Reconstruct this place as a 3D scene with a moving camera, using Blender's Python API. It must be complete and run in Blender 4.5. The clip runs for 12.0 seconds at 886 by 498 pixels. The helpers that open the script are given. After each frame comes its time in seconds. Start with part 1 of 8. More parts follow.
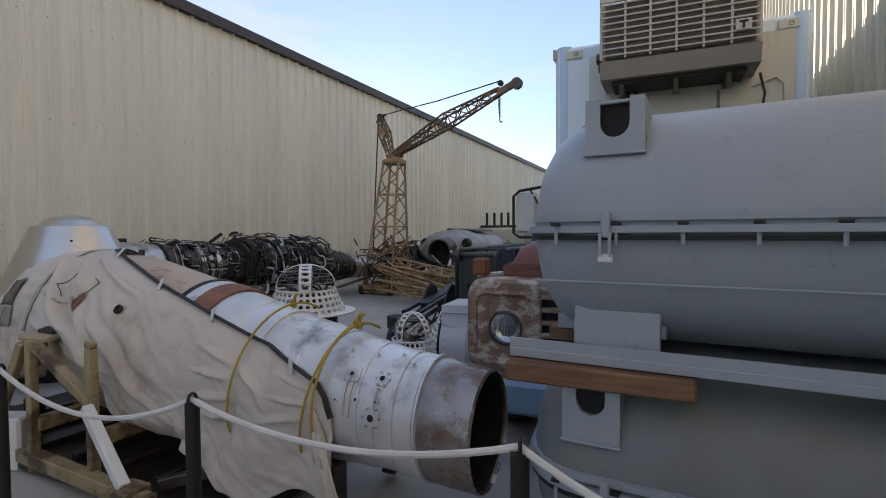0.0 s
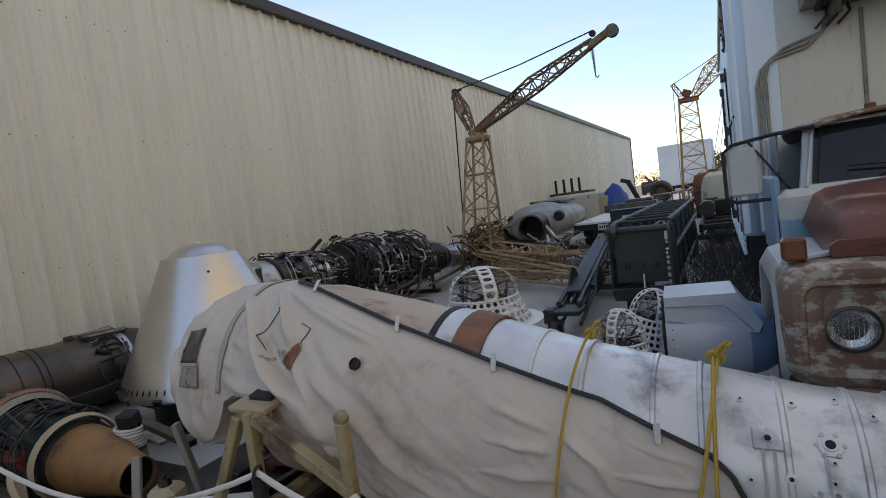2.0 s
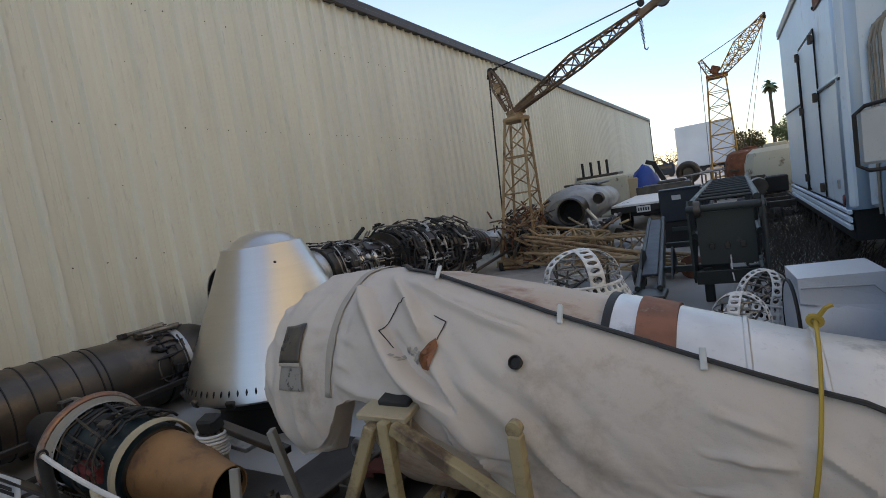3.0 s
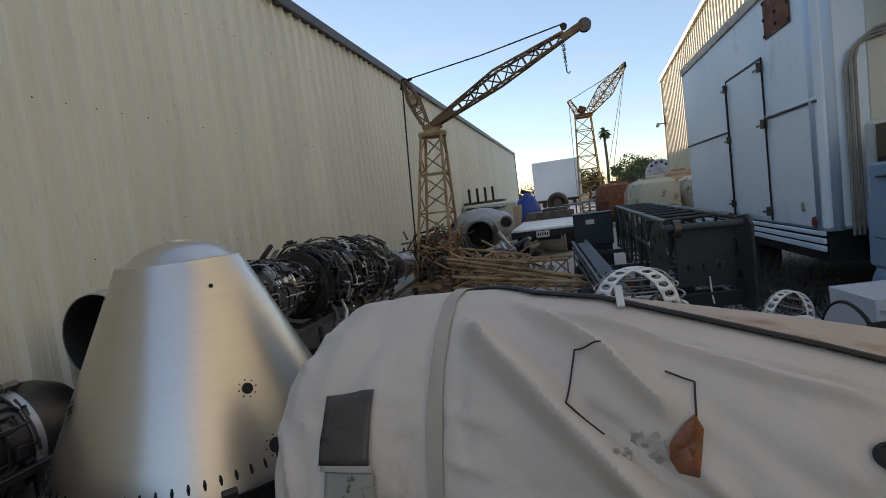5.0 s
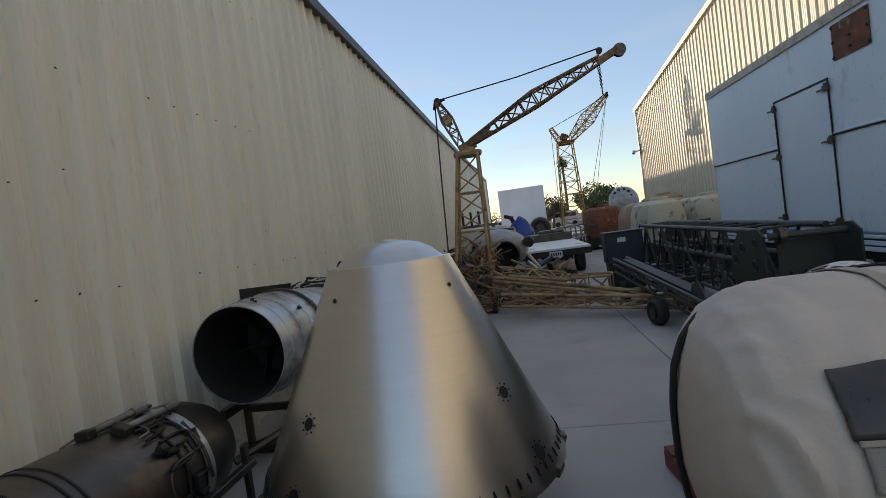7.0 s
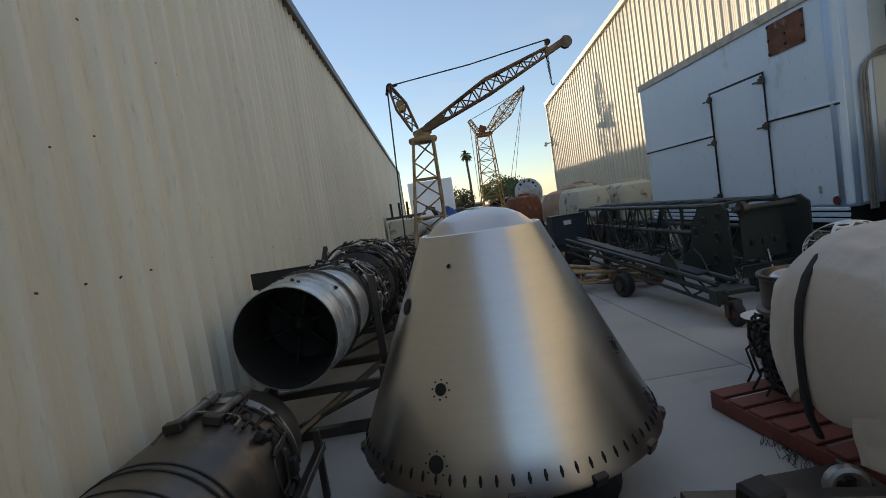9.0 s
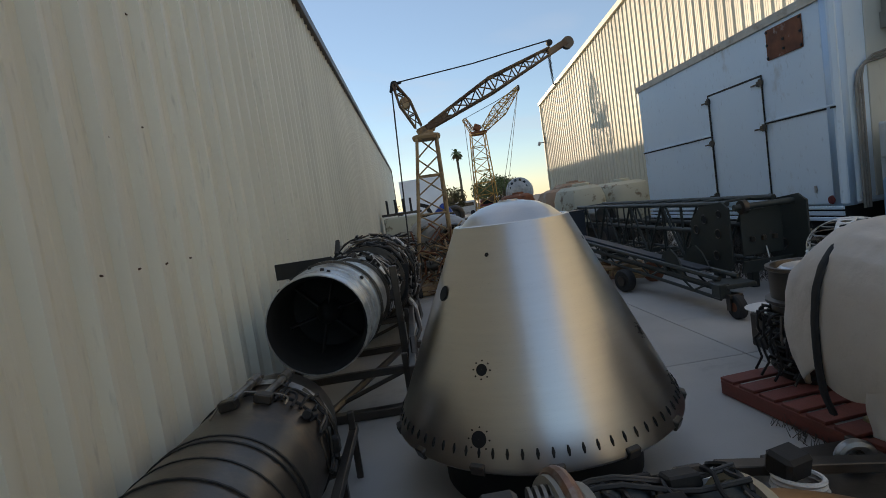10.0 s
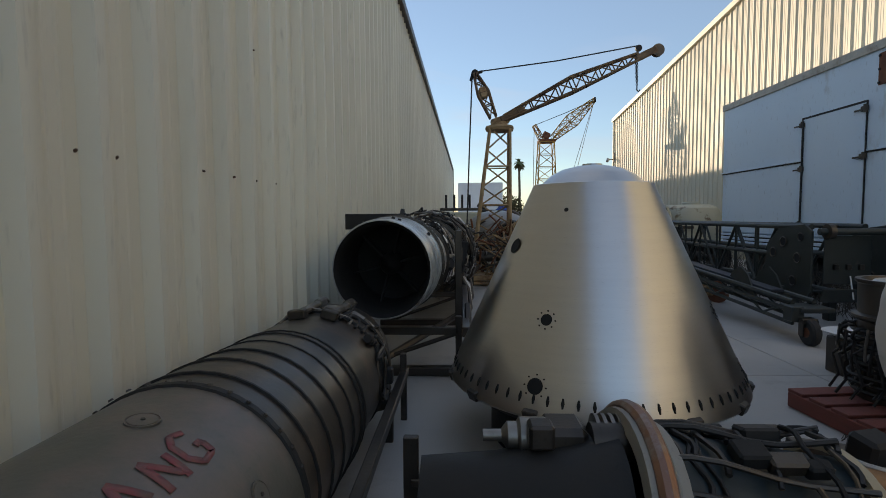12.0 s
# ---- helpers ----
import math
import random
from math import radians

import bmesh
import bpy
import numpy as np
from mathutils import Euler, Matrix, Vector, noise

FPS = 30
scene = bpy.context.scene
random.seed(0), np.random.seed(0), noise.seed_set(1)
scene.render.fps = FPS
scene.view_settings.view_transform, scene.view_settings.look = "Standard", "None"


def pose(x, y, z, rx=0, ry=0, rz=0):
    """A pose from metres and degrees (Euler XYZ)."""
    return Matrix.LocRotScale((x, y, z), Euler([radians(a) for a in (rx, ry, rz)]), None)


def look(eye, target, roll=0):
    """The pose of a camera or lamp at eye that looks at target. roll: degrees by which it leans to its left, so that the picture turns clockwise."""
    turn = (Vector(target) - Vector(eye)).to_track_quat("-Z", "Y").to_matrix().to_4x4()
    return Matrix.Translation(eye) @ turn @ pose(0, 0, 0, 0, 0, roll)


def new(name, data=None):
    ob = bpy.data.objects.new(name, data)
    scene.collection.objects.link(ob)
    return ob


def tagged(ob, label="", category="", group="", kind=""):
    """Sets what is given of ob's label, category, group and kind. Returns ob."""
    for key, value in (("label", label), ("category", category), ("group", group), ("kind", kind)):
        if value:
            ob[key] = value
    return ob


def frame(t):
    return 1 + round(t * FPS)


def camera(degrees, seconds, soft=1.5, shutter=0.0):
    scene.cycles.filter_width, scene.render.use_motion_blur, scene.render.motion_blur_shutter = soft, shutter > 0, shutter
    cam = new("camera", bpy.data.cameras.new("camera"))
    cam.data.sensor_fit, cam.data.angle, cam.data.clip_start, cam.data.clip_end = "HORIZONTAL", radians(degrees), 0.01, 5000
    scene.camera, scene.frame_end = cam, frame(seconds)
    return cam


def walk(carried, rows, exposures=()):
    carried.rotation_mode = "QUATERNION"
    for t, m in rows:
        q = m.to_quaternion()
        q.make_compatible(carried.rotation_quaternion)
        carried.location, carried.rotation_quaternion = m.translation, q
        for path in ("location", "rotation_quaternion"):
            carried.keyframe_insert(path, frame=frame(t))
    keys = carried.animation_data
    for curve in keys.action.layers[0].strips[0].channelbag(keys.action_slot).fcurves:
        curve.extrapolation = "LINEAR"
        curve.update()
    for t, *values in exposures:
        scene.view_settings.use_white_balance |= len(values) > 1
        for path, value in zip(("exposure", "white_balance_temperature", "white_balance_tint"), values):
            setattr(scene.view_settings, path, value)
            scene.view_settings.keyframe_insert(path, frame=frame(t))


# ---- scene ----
# ---- camera ----
cam = camera(82.5, 12.0, soft=0.9)
METRES, EYE, TILT, LEAN, TURN = 7.0, 1.42, 0.0, 0.0, 24.1
ROWS = [
    (0.0, 0.0, 0.0, 0.0, -0.01, -1.99, 0.38),
    (0.5, -0.0328, 0.0219, 0.0174, -2.84, -1.27, 1.82),
    (1.0, -0.0807, 0.0399, 0.0225, -3.84, -1.97, 2.96),
    (1.5, -0.1253, 0.0683, 0.0226, -0.7, -3.06, 5.33),
    (2.0, -0.1747, 0.105, 0.026, 4.34, -4.3, 7.73),
    (2.5, -0.2238, 0.1248, 0.0285, 6.75, -5.18, 9.23),
    (4.5, -0.3729, 0.2548, 0.0281, -6.85, -5.12, 8.44),
    (5.0, -0.412, 0.2926, 0.0274, -10.46, -4.66, 7.35),
    (5.5, -0.4657, 0.3192, 0.0279, -11.99, -3.2, 4.84),
    (6.0, -0.5137, 0.3473, 0.0286, -12.27, -1.73, 4.81),
    (6.5, -0.5716, 0.357, 0.0268, -14.32, -1.05, 7.01),
    (7.0, -0.6266, 0.3553, 0.0303, -15.57, -2.09, 7.75),
    (7.5, -0.6688, 0.3762, 0.0259, -17.47, -3.51, 8.6),
    (9.5, -0.7971, 0.4067, 0.0316, -28.07, -4.58, 8.63),
    (10.0, -0.8156, 0.4047, 0.0309, -28.0, -4.74, 8.38),
    (10.5, -0.8217, 0.4049, 0.0238, -27.16, -3.54, 7.36),
    (11.0, -0.832, 0.4074, 0.0114, -25.46, -1.92, 4.84),
    (11.5, -0.839, 0.4102, -0.0022, -23.61, -1.45, 1.96),
    (12.0, -0.8408, 0.4096, -0.0146, -21.9, -3.64, 0.43),
]
EXPO = [(0.0, 1.08, 6600, 21), (1.0, 1.00, 6600, 21), (2.0, 1.08, 6650, 19), (2.5, 1.12, 6650, 18), (5.5, 0.74, 6700, 16), (7.5, 0.65, 6750, 16), (10.0, 0.63, 6600, 14), (11.5, 0.54, 6600, 14), (12.0, 0.64, 6600, 14)]
walk(cam, [(t, pose(0, 0, EYE, TILT, LEAN, TURN) @ pose(METRES * x, METRES * y, METRES * z, 90 + pitch, roll, yaw)) for t, x, y, z, yaw, pitch, roll in ROWS], EXPO)

# ---- world and sun ----
SUN = Vector((-2.12, 3.29, 0.62)).normalized()          # towards the sun, low over the west building
world = bpy.data.worlds.new("sky")
scene.world = world
world.use_nodes = True
wn = world.node_tree.nodes
sky = wn.new("ShaderNodeTexSky")
sky.sky_type, sky.sun_disc = "NISHITA", False
sky.sun_elevation, sky.sun_rotation = math.asin(SUN.z), math.atan2(SUN.x, SUN.y)
sky.air_density, sky.dust_density, sky.ozone_density = 1.0, 0.06, 2.2
wn["Background"].inputs["Strength"].default_value = 0.15
wl = world.node_tree.links
wtc, wmap, wno, wrg, wmix = wn.new("ShaderNodeTexCoord"), wn.new("ShaderNodeMapping"), wn.new("ShaderNodeTexNoise"), wn.new("ShaderNodeMapRange"), wn.new("ShaderNodeMix")
wmap.inputs["Scale"].default_value, wmap.inputs["Rotation"].default_value = (1.0, 2.2, 6.0), (0.25, 0.3, 0.5)
wno.inputs["Scale"].default_value, wno.inputs["Detail"].default_value, wno.inputs["Distortion"].default_value = 1.6, 8.0, 0.8
wrg.inputs["From Min"].default_value, wrg.inputs["From Max"].default_value, wrg.inputs["To Max"].default_value = 0.42, 0.78, 0.50
wrg.inputs["To Min"].default_value = 0.40                # a veil, denser in streaks
wmix.data_type = "RGBA"                                   # thin high cloud over the whole sky
wmix.inputs[7].default_value = (1.65, 2.05, 2.65, 1)
wl.new(wtc.outputs["Generated"], wmap.inputs["Vector"])
wl.new(wmap.outputs[0], wno.inputs["Vector"])
wl.new(wno.outputs["Fac"], wrg.inputs["Value"])
wl.new(wrg.outputs[0], wmix.inputs[0])
wl.new(sky.outputs[0], wmix.inputs[6])
wrg2, wmix2 = wn.new("ShaderNodeMapRange"), wn.new("ShaderNodeMix")
wrg2.inputs["From Min"].default_value, wrg2.inputs["From Max"].default_value, wrg2.inputs["To Max"].default_value = 0.50, 0.74, 0.45
wmix2.data_type = "RGBA"                                  # whiter streaks of cirrus
wmix2.inputs[7].default_value = (3.0, 3.1, 3.25, 1)
wl.new(wno.outputs["Fac"], wrg2.inputs["Value"])
wl.new(wrg2.outputs[0], wmix2.inputs[0])
wl.new(wmix.outputs[2], wmix2.inputs[6])
wl.new(wmix2.outputs[2], wn["Background"].inputs["Color"])
sun = new("sun", bpy.data.lights.new("sun", "SUN"))
sun.data.energy, sun.data.angle, sun.data.color = 2.7, radians(0.6), (1.0, 0.80, 0.55)
sun.matrix_world = look(SUN * 50, (0, 0, 0))
scene.view_settings.exposure = 0.0


# ---- materials ----
def material(name, base, rough=0.5, metal=0.0, second=None, scale=6.0, amount=0.5, grain=60.0, bump=0.1, stain=None,
             stain_scale=1.2, stain_at=0.6, stain_soft=0.08, stretch=(1, 1, 1), jitter=0.0, spread=0.12, coat=0.0, dents=0.0, dent_scale=6.0):
    """Two scales of colour change, an optional patchy stain or rust, roughness change and fine relief."""
    m = bpy.data.materials.new(name)
    m.use_nodes = True
    nt = m.node_tree
    n, l = nt.nodes, nt.links
    b = n["Principled BSDF"]
    tc, mp = n.new("ShaderNodeTexCoord"), n.new("ShaderNodeMapping")
    mp.inputs["Scale"].default_value = stretch
    if jitter:                                            # pieces of one surface share one pattern
        l.new(n.new("ShaderNodeNewGeometry").outputs["Position"], mp.inputs["Vector"])
    else:
        l.new(tc.outputs["Object"], mp.inputs["Vector"])

    def noise_tex(sc, detail=4.0, ragged=0.5):
        t = n.new("ShaderNodeTexNoise")
        t.inputs["Roughness"].default_value = ragged
        t.inputs["Scale"].default_value, t.inputs["Detail"].default_value = sc, detail
        l.new(mp.outputs[0], t.inputs["Vector"])
        return t.outputs["Fac"]

    def ramp(fac, a, c):
        r = n.new("ShaderNodeMapRange")
        r.inputs["From Min"].default_value, r.inputs["From Max"].default_value = a, c
        l.new(fac, r.inputs["Value"])
        return r.outputs[0]

    def mix(fac, a, c):
        x = n.new("ShaderNodeMix")
        x.data_type = "RGBA"
        if hasattr(fac, "is_linked"):
            l.new(fac, x.inputs[0])
        else:
            x.inputs[0].default_value = fac
        for v, sock in ((a, x.inputs[6]), (c, x.inputs[7])):
            if hasattr(v, "is_linked"):
                l.new(v, sock)
            else:
                sock.default_value = (*v, 1)
        return x.outputs[2]

    second = second or tuple(c * 0.72 for c in base)
    big, fine = noise_tex(scale), noise_tex(grain, 6.0)
    fac = n.new("ShaderNodeMath")
    fac.operation = "MULTIPLY"
    l.new(ramp(big, 0.35, 0.7), fac.inputs[0])
    fac.inputs[1].default_value = amount
    col = mix(fac.outputs[0], base, second)
    col = mix(ramp(fine, 0.62, 0.9), col, tuple(c * 0.6 for c in base))
    if stain:
        s = noise_tex(stain_scale, 9.0, 0.66)
        sm = ramp(s, stain_at - stain_soft, stain_at + stain_soft)
        col = mix(sm, col, stain)
    if jitter:
        oi, hs = n.new("ShaderNodeObjectInfo"), n.new("ShaderNodeHueSaturation")
        v = n.new("ShaderNodeMapRange")
        v.inputs["To Min"].default_value, v.inputs["To Max"].default_value = 1 - jitter, 1 + jitter
        l.new(oi.outputs["Random"], v.inputs["Value"])
        l.new(v.outputs[0], hs.inputs["Value"])
        l.new(col, hs.inputs["Color"])
        col = hs.outputs[0]
    l.new(col, b.inputs["Base Color"])
    rr = n.new("ShaderNodeMapRange")
    rr.inputs["To Min"].default_value, rr.inputs["To Max"].default_value = max(rough - spread, 0.03), min(rough + spread, 1)
    l.new(big, rr.inputs["Value"])
    l.new(rr.outputs[0], b.inputs["Roughness"])
    if metal:
        if stain:
            mm = n.new("ShaderNodeMapRange")
            mm.inputs["To Min"].default_value, mm.inputs["To Max"].default_value = metal, metal * 0.2
            l.new(sm, mm.inputs["Value"])
            l.new(mm.outputs[0], b.inputs["Metallic"])
        else:
            b.inputs["Metallic"].default_value = metal
    b.inputs["Coat Weight"].default_value = coat
    if bump:
        bp = n.new("ShaderNodeBump")
        bp.inputs["Strength"].default_value, bp.inputs["Distance"].default_value = bump, 0.01
        l.new(fine, bp.inputs["Height"])
        if dents:
            bd = n.new("ShaderNodeBump")
            bd.inputs["Strength"].default_value, bd.inputs["Distance"].default_value = 1.0, dents
            l.new(noise_tex(dent_scale, 3.0), bd.inputs["Height"])
            l.new(bd.outputs[0], bp.inputs["Normal"])
        l.new(bp.outputs[0], b.inputs["Normal"])
    return m


CREAM = material("cream_wall_paint", (0.78, 0.755, 0.64), 0.48, second=(0.715, 0.69, 0.585), scale=0.9, amount=0.8, grain=25, bump=0.04, stain=(0.68, 0.655, 0.55), stain_scale=2.2, stain_at=0.64, stain_soft=0.12, stretch=(1, 1, 0.18), jitter=0.03)
CREAM2 = material("pale_cream_wall_paint", (0.68, 0.63, 0.48), 0.5, second=(0.60, 0.55, 0.43), scale=0.7, grain=25, bump=0.03, stretch=(1, 1, 0.25), jitter=0.03)
TRIM = material("dark_brown_trim", (0.055, 0.04, 0.033), 0.45)
SCREW = material("rusty_screw", (0.10, 0.06, 0.04), 0.6, 0.4)
CONCRETE = material("concrete", (0.44, 0.425, 0.40), 0.85, second=(0.36, 0.345, 0.325), scale=1.1, amount=0.8, grain=90, bump=0.15, stain=(0.17, 0.15, 0.13), stain_scale=0.7, stain_at=0.66, stain_soft=0.12, jitter=0.04)
DIRT = material("joint_dirt", (0.10, 0.09, 0.08), 0.95)
STEEL = material("brushed_steel", (0.62, 0.60, 0.57), 0.30, 1.0, second=(0.57, 0.55, 0.53), scale=3.0, amount=0.5, grain=40, bump=0.012, stretch=(1, 1, 14), spread=0.05)
ALU = material("dull_aluminium", (0.60, 0.60, 0.59), 0.40, 0.85, second=(0.46, 0.46, 0.47), scale=4, amount=0.9, grain=50, bump=0.06, stain=(0.15, 0.135, 0.12), stain_scale=3.5, stain_at=0.58, stain_soft=0.10, dents=0.006, dent_scale=9.0)
ALU_PAINT = material("silver_painted_metal", (0.76, 0.75, 0.73), 0.36, 0.5, second=(0.52, 0.52, 0.52), scale=3.5, amount=0.9, grain=50, bump=0.05, stain=(0.17, 0.18, 0.21), stain_scale=3.0, stain_at=0.64, stain_soft=0.08, dents=0.004, dent_scale=8.0)
BURNT = material("heat_tinted_steel", (0.46, 0.41, 0.36), 0.26, 1.0, second=(0.20, 0.17, 0.165), scale=3.5, amount=0.9, stain=(0.13, 0.07, 0.045), stain_scale=4, stain_at=0.54, bump=0.15)
DARKSTEEL = material("dark_engine_steel", (0.060, 0.054, 0.049), 0.42, 0.75, second=(0.13, 0.11, 0.09), scale=4, amount=0.9, grain=60, bump=0.08, stain=(0.16, 0.10, 0.06), stain_scale=2.2, stain_at=0.68)
BROWNSTEEL = material("brown_casing_steel", (0.125, 0.105, 0.086), 0.38, 0.75, second=(0.08, 0.072, 0.065), scale=2.2, amount=1.0, grain=60, bump=0.06, stain=(0.20, 0.135, 0.085), stain_scale=1.8, stain_at=0.66, stain_soft=0.1)
OLIVE = material("weathered_olive_metal", (0.12, 0.118, 0.098), 0.45, 0.3, second=(0.15, 0.135, 0.115), scale=2.2, amount=0.8, stain=(0.21, 0.145, 0.12), stain_scale=1.9, stain_at=0.60, stain_soft=0.1)
BLACK = material("black_metal", (0.012, 0.012, 0.012), 0.6, 0.1, second=(0.03, 0.025, 0.022), scale=8)
# matt black: soot in exhaust bores, painted-in shade in holes and gaps
SOOT_AND_SHADE = material("soot_and_shade_black", (0.012, 0.012, 0.012), 0.8)
PIPE = material("pipe_steel", (0.30, 0.28, 0.25), 0.38, 0.85, second=(0.16, 0.14, 0.12), scale=9, amount=0.9)
HOSE = material("black_hose", (0.025, 0.024, 0.023), 0.6)
CANVAS = material("tan_canvas", (0.60, 0.545, 0.485), 0.85, second=(0.53, 0.475, 0.42), scale=2.0, amount=0.9, grain=180, bump=0.12, stain=(0.27, 0.215, 0.15), stain_scale=1.9, stain_at=0.68, stain_soft=0.1, dents=0.010, dent_scale=9.0)
CANVAS_EDGE = material("canvas_seam", (0.44, 0.40, 0.34), 0.85, grain=120)
HEM = material("black_hem", (0.018, 0.017, 0.017), 0.7)
WINDOW2 = material("spotted_pale_window", (0.30, 0.285, 0.26), 0.5, second=(0.24, 0.225, 0.20), scale=8, stain=(0.03, 0.026, 0.022), stain_scale=26, stain_at=0.60, stain_soft=0.05)
TEAR = material("rust_brown_lining", (0.27, 0.095, 0.030), 0.28, second=(0.14, 0.045, 0.018), scale=22, amount=1.0, grain=70, bump=0.2)
LINING = material("grey_torn_lining", (0.36, 0.35, 0.33), 0.8, second=(0.24, 0.235, 0.22), scale=30)
WINDOW = material("grey_canvas_window", (0.045, 0.042, 0.040), 0.30, second=(0.10, 0.088, 0.075), scale=7, amount=0.9)
YELLOW = material("faded_yellow_paint", (0.38, 0.31, 0.17), 0.6, second=(0.27, 0.21, 0.115), scale=5, amount=0.8, grain=40, bump=0.1, stain=(0.10, 0.065, 0.04), stain_scale=4, stain_at=0.55, stain_soft=0.06)
JIB = material("dark_rusted_ochre_paint", (0.22, 0.145, 0.08), 0.65, second=(0.13, 0.08, 0.045), scale=4, amount=0.9, grain=40, stain=(0.09, 0.045, 0.025), stain_scale=2.6, stain_at=0.55, stain_soft=0.08)
CRANE = material("rusty_ochre_paint", (0.43, 0.30, 0.155), 0.65, second=(0.25, 0.16, 0.08), scale=4, amount=0.9, grain=40, stain=(0.12, 0.055, 0.028), stain_scale=2.6, stain_at=0.58, stain_soft=0.08)
CRANE2 = material("yellow_crane_paint", (0.47, 0.29, 0.07), 0.6, second=(0.36, 0.22, 0.06), scale=3, stain=(0.2, 0.09, 0.035), stain_scale=1.7, stain_at=0.58)
CASING = material("pale_rusty_casing_paint", (0.54, 0.45, 0.36), 0.55, second=(0.44, 0.35, 0.27), scale=4, amount=0.9, grain=60, bump=0.06, stain=(0.27, 0.13, 0.07), stain_scale=4.5, stain_at=0.60, stain_soft=0.09, stretch=(0.6, 1, 1))
TANDUST = material("dusty_tan_paint", (0.43, 0.36, 0.24), 0.7, second=(0.36, 0.29, 0.19), scale=4)
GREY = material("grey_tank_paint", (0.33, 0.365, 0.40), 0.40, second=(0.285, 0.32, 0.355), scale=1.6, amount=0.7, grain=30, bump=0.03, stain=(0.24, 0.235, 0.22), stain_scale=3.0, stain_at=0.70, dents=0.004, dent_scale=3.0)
# darker copy of the tank paint; the lower tank's shade is in the colour
GREY_SHADED = material("shaded_dusty_tank_paint", (0.20, 0.215, 0.215), 0.48, second=(0.155, 0.17, 0.17), scale=1.6, amount=0.8, grain=30, bump=0.04, stain=(0.17, 0.155, 0.13), stain_scale=1.6, stain_at=0.62, stain_soft=0.12)
WOOD = material("red_brown_timber", (0.25, 0.125, 0.062), 0.65, second=(0.10, 0.05, 0.028), scale=3, amount=0.9, grain=30, bump=0.25, stretch=(1, 12, 12))
PALLET = material("red_painted_timber", (0.22, 0.06, 0.045), 0.75, second=(0.16, 0.07, 0.05), scale=6, grain=40, stretch=(8, 1, 8), bump=0.2)
GREENDK = material("dark_green_paint", (0.034, 0.040, 0.036), 0.5, second=(0.022, 0.027, 0.025), scale=3, stain=(0.13, 0.11, 0.09), stain_scale=4, stain_at=0.72)
NAVY = material("navy_paint", (0.020, 0.026, 0.038), 0.55)
BODY = material("white_blue_box_paint", (0.72, 0.84, 0.93), 0.42, second=(0.62, 0.76, 0.89), scale=0.9, grain=20, bump=0.03, stain=(0.44, 0.45, 0.43), stain_scale=1.5, stain_at=0.70, stretch=(1, 1, 0.5))
# corner posts are a stronger blue than the box sides
BODY_CORNER = material("light_blue_corner_tint", (0.40, 0.57, 0.76), 0.42, second=(0.52, 0.66, 0.80), scale=1.5, amount=0.9, grain=20, bump=0.03, stain=(0.62, 0.68, 0.70), stain_scale=3, stain_at=0.64, stain_soft=0.1, stretch=(1, 1, 0.2))
BODY_FRONT = material("stained_cream_box_front", (0.66, 0.67, 0.60), 0.5, second=(0.54, 0.55, 0.49), scale=1.2, amount=0.9, grain=20, bump=0.03, stain=(0.27, 0.25, 0.2), stain_scale=1.6, stain_at=0.67, stain_soft=0.12, stretch=(1, 1, 0.25))
BODY_TRIM = material("cream_top_rail", (0.56, 0.52, 0.42), 0.6, stain=(0.36, 0.30, 0.22), stain_scale=4)
CABWHITE = material("worn_cab_paint", (0.50, 0.53, 0.53), 0.5, second=(0.40, 0.43, 0.45), scale=2.5, amount=0.9, stain=(0.20, 0.075, 0.04), stain_scale=2.0, stain_at=0.64, stain_soft=0.05)
HOOD = material("rusty_red_bonnet", (0.13, 0.038, 0.028), 0.42, second=(0.20, 0.075, 0.05), scale=3.0, amount=0.9, grain=40, stain=(0.46, 0.38, 0.31), stain_scale=2.6, stain_at=0.60, stain_soft=0.07)
FASCIA = material("peeling_rusty_fascia", (0.17, 0.085, 0.055), 0.5, second=(0.25, 0.185, 0.14), scale=4, amount=0.8, grain=55, bump=0.15, stain=(0.42, 0.385, 0.33), stain_scale=9.0, stain_at=0.535, stain_soft=0.04, stretch=(0.8, 1.0, 1.3))
RUST = material("rust", (0.22, 0.085, 0.04), 0.85, second=(0.12, 0.05, 0.03), scale=6, amount=1.0, grain=50, bump=0.2, stain=(0.45, 0.42, 0.38), stain_scale=5, stain_at=0.68)
RUSTBAND = material("rust_red_band", (0.25, 0.105, 0.058), 0.7, second=(0.15, 0.07, 0.045), scale=9, amount=1.0, stain=(0.42, 0.36, 0.30), stain_scale=9, stain_at=0.66)
BLUE = material("light_blue_paint", (0.20, 0.32, 0.46), 0.42, second=(0.26, 0.38, 0.50), scale=3, stain=(0.42, 0.44, 0.44), stain_scale=4, stain_at=0.68)
FAIRING = material("white_fairing_paint", (0.50, 0.55, 0.62), 0.35, second=(0.48, 0.52, 0.57), scale=3, stain=(0.50, 0.44, 0.34), stain_scale=1.8, stain_at=0.68, stain_soft=0.12)
WHITE = material("white_paint", (0.80, 0.80, 0.78), 0.5, second=(0.6, 0.6, 0.58), scale=5)
ROPE = material("white_rope", (0.68, 0.66, 0.62), 0.85, grain=200, bump=0.4)
YROPE = material("yellow_rope", (0.47, 0.33, 0.055), 0.8, grain=200, bump=0.4)
RUBBER = material("rubber", (0.025, 0.025, 0.026), 0.8, second=(0.06, 0.055, 0.05), scale=9)
ORANGE = material("dull_orange_metal", (0.36, 0.19, 0.075), 0.5, 0.4, second=(0.24, 0.125, 0.055), scale=5, amount=0.9, stain=(0.11, 0.06, 0.035), stain_scale=5, stain_at=0.60)
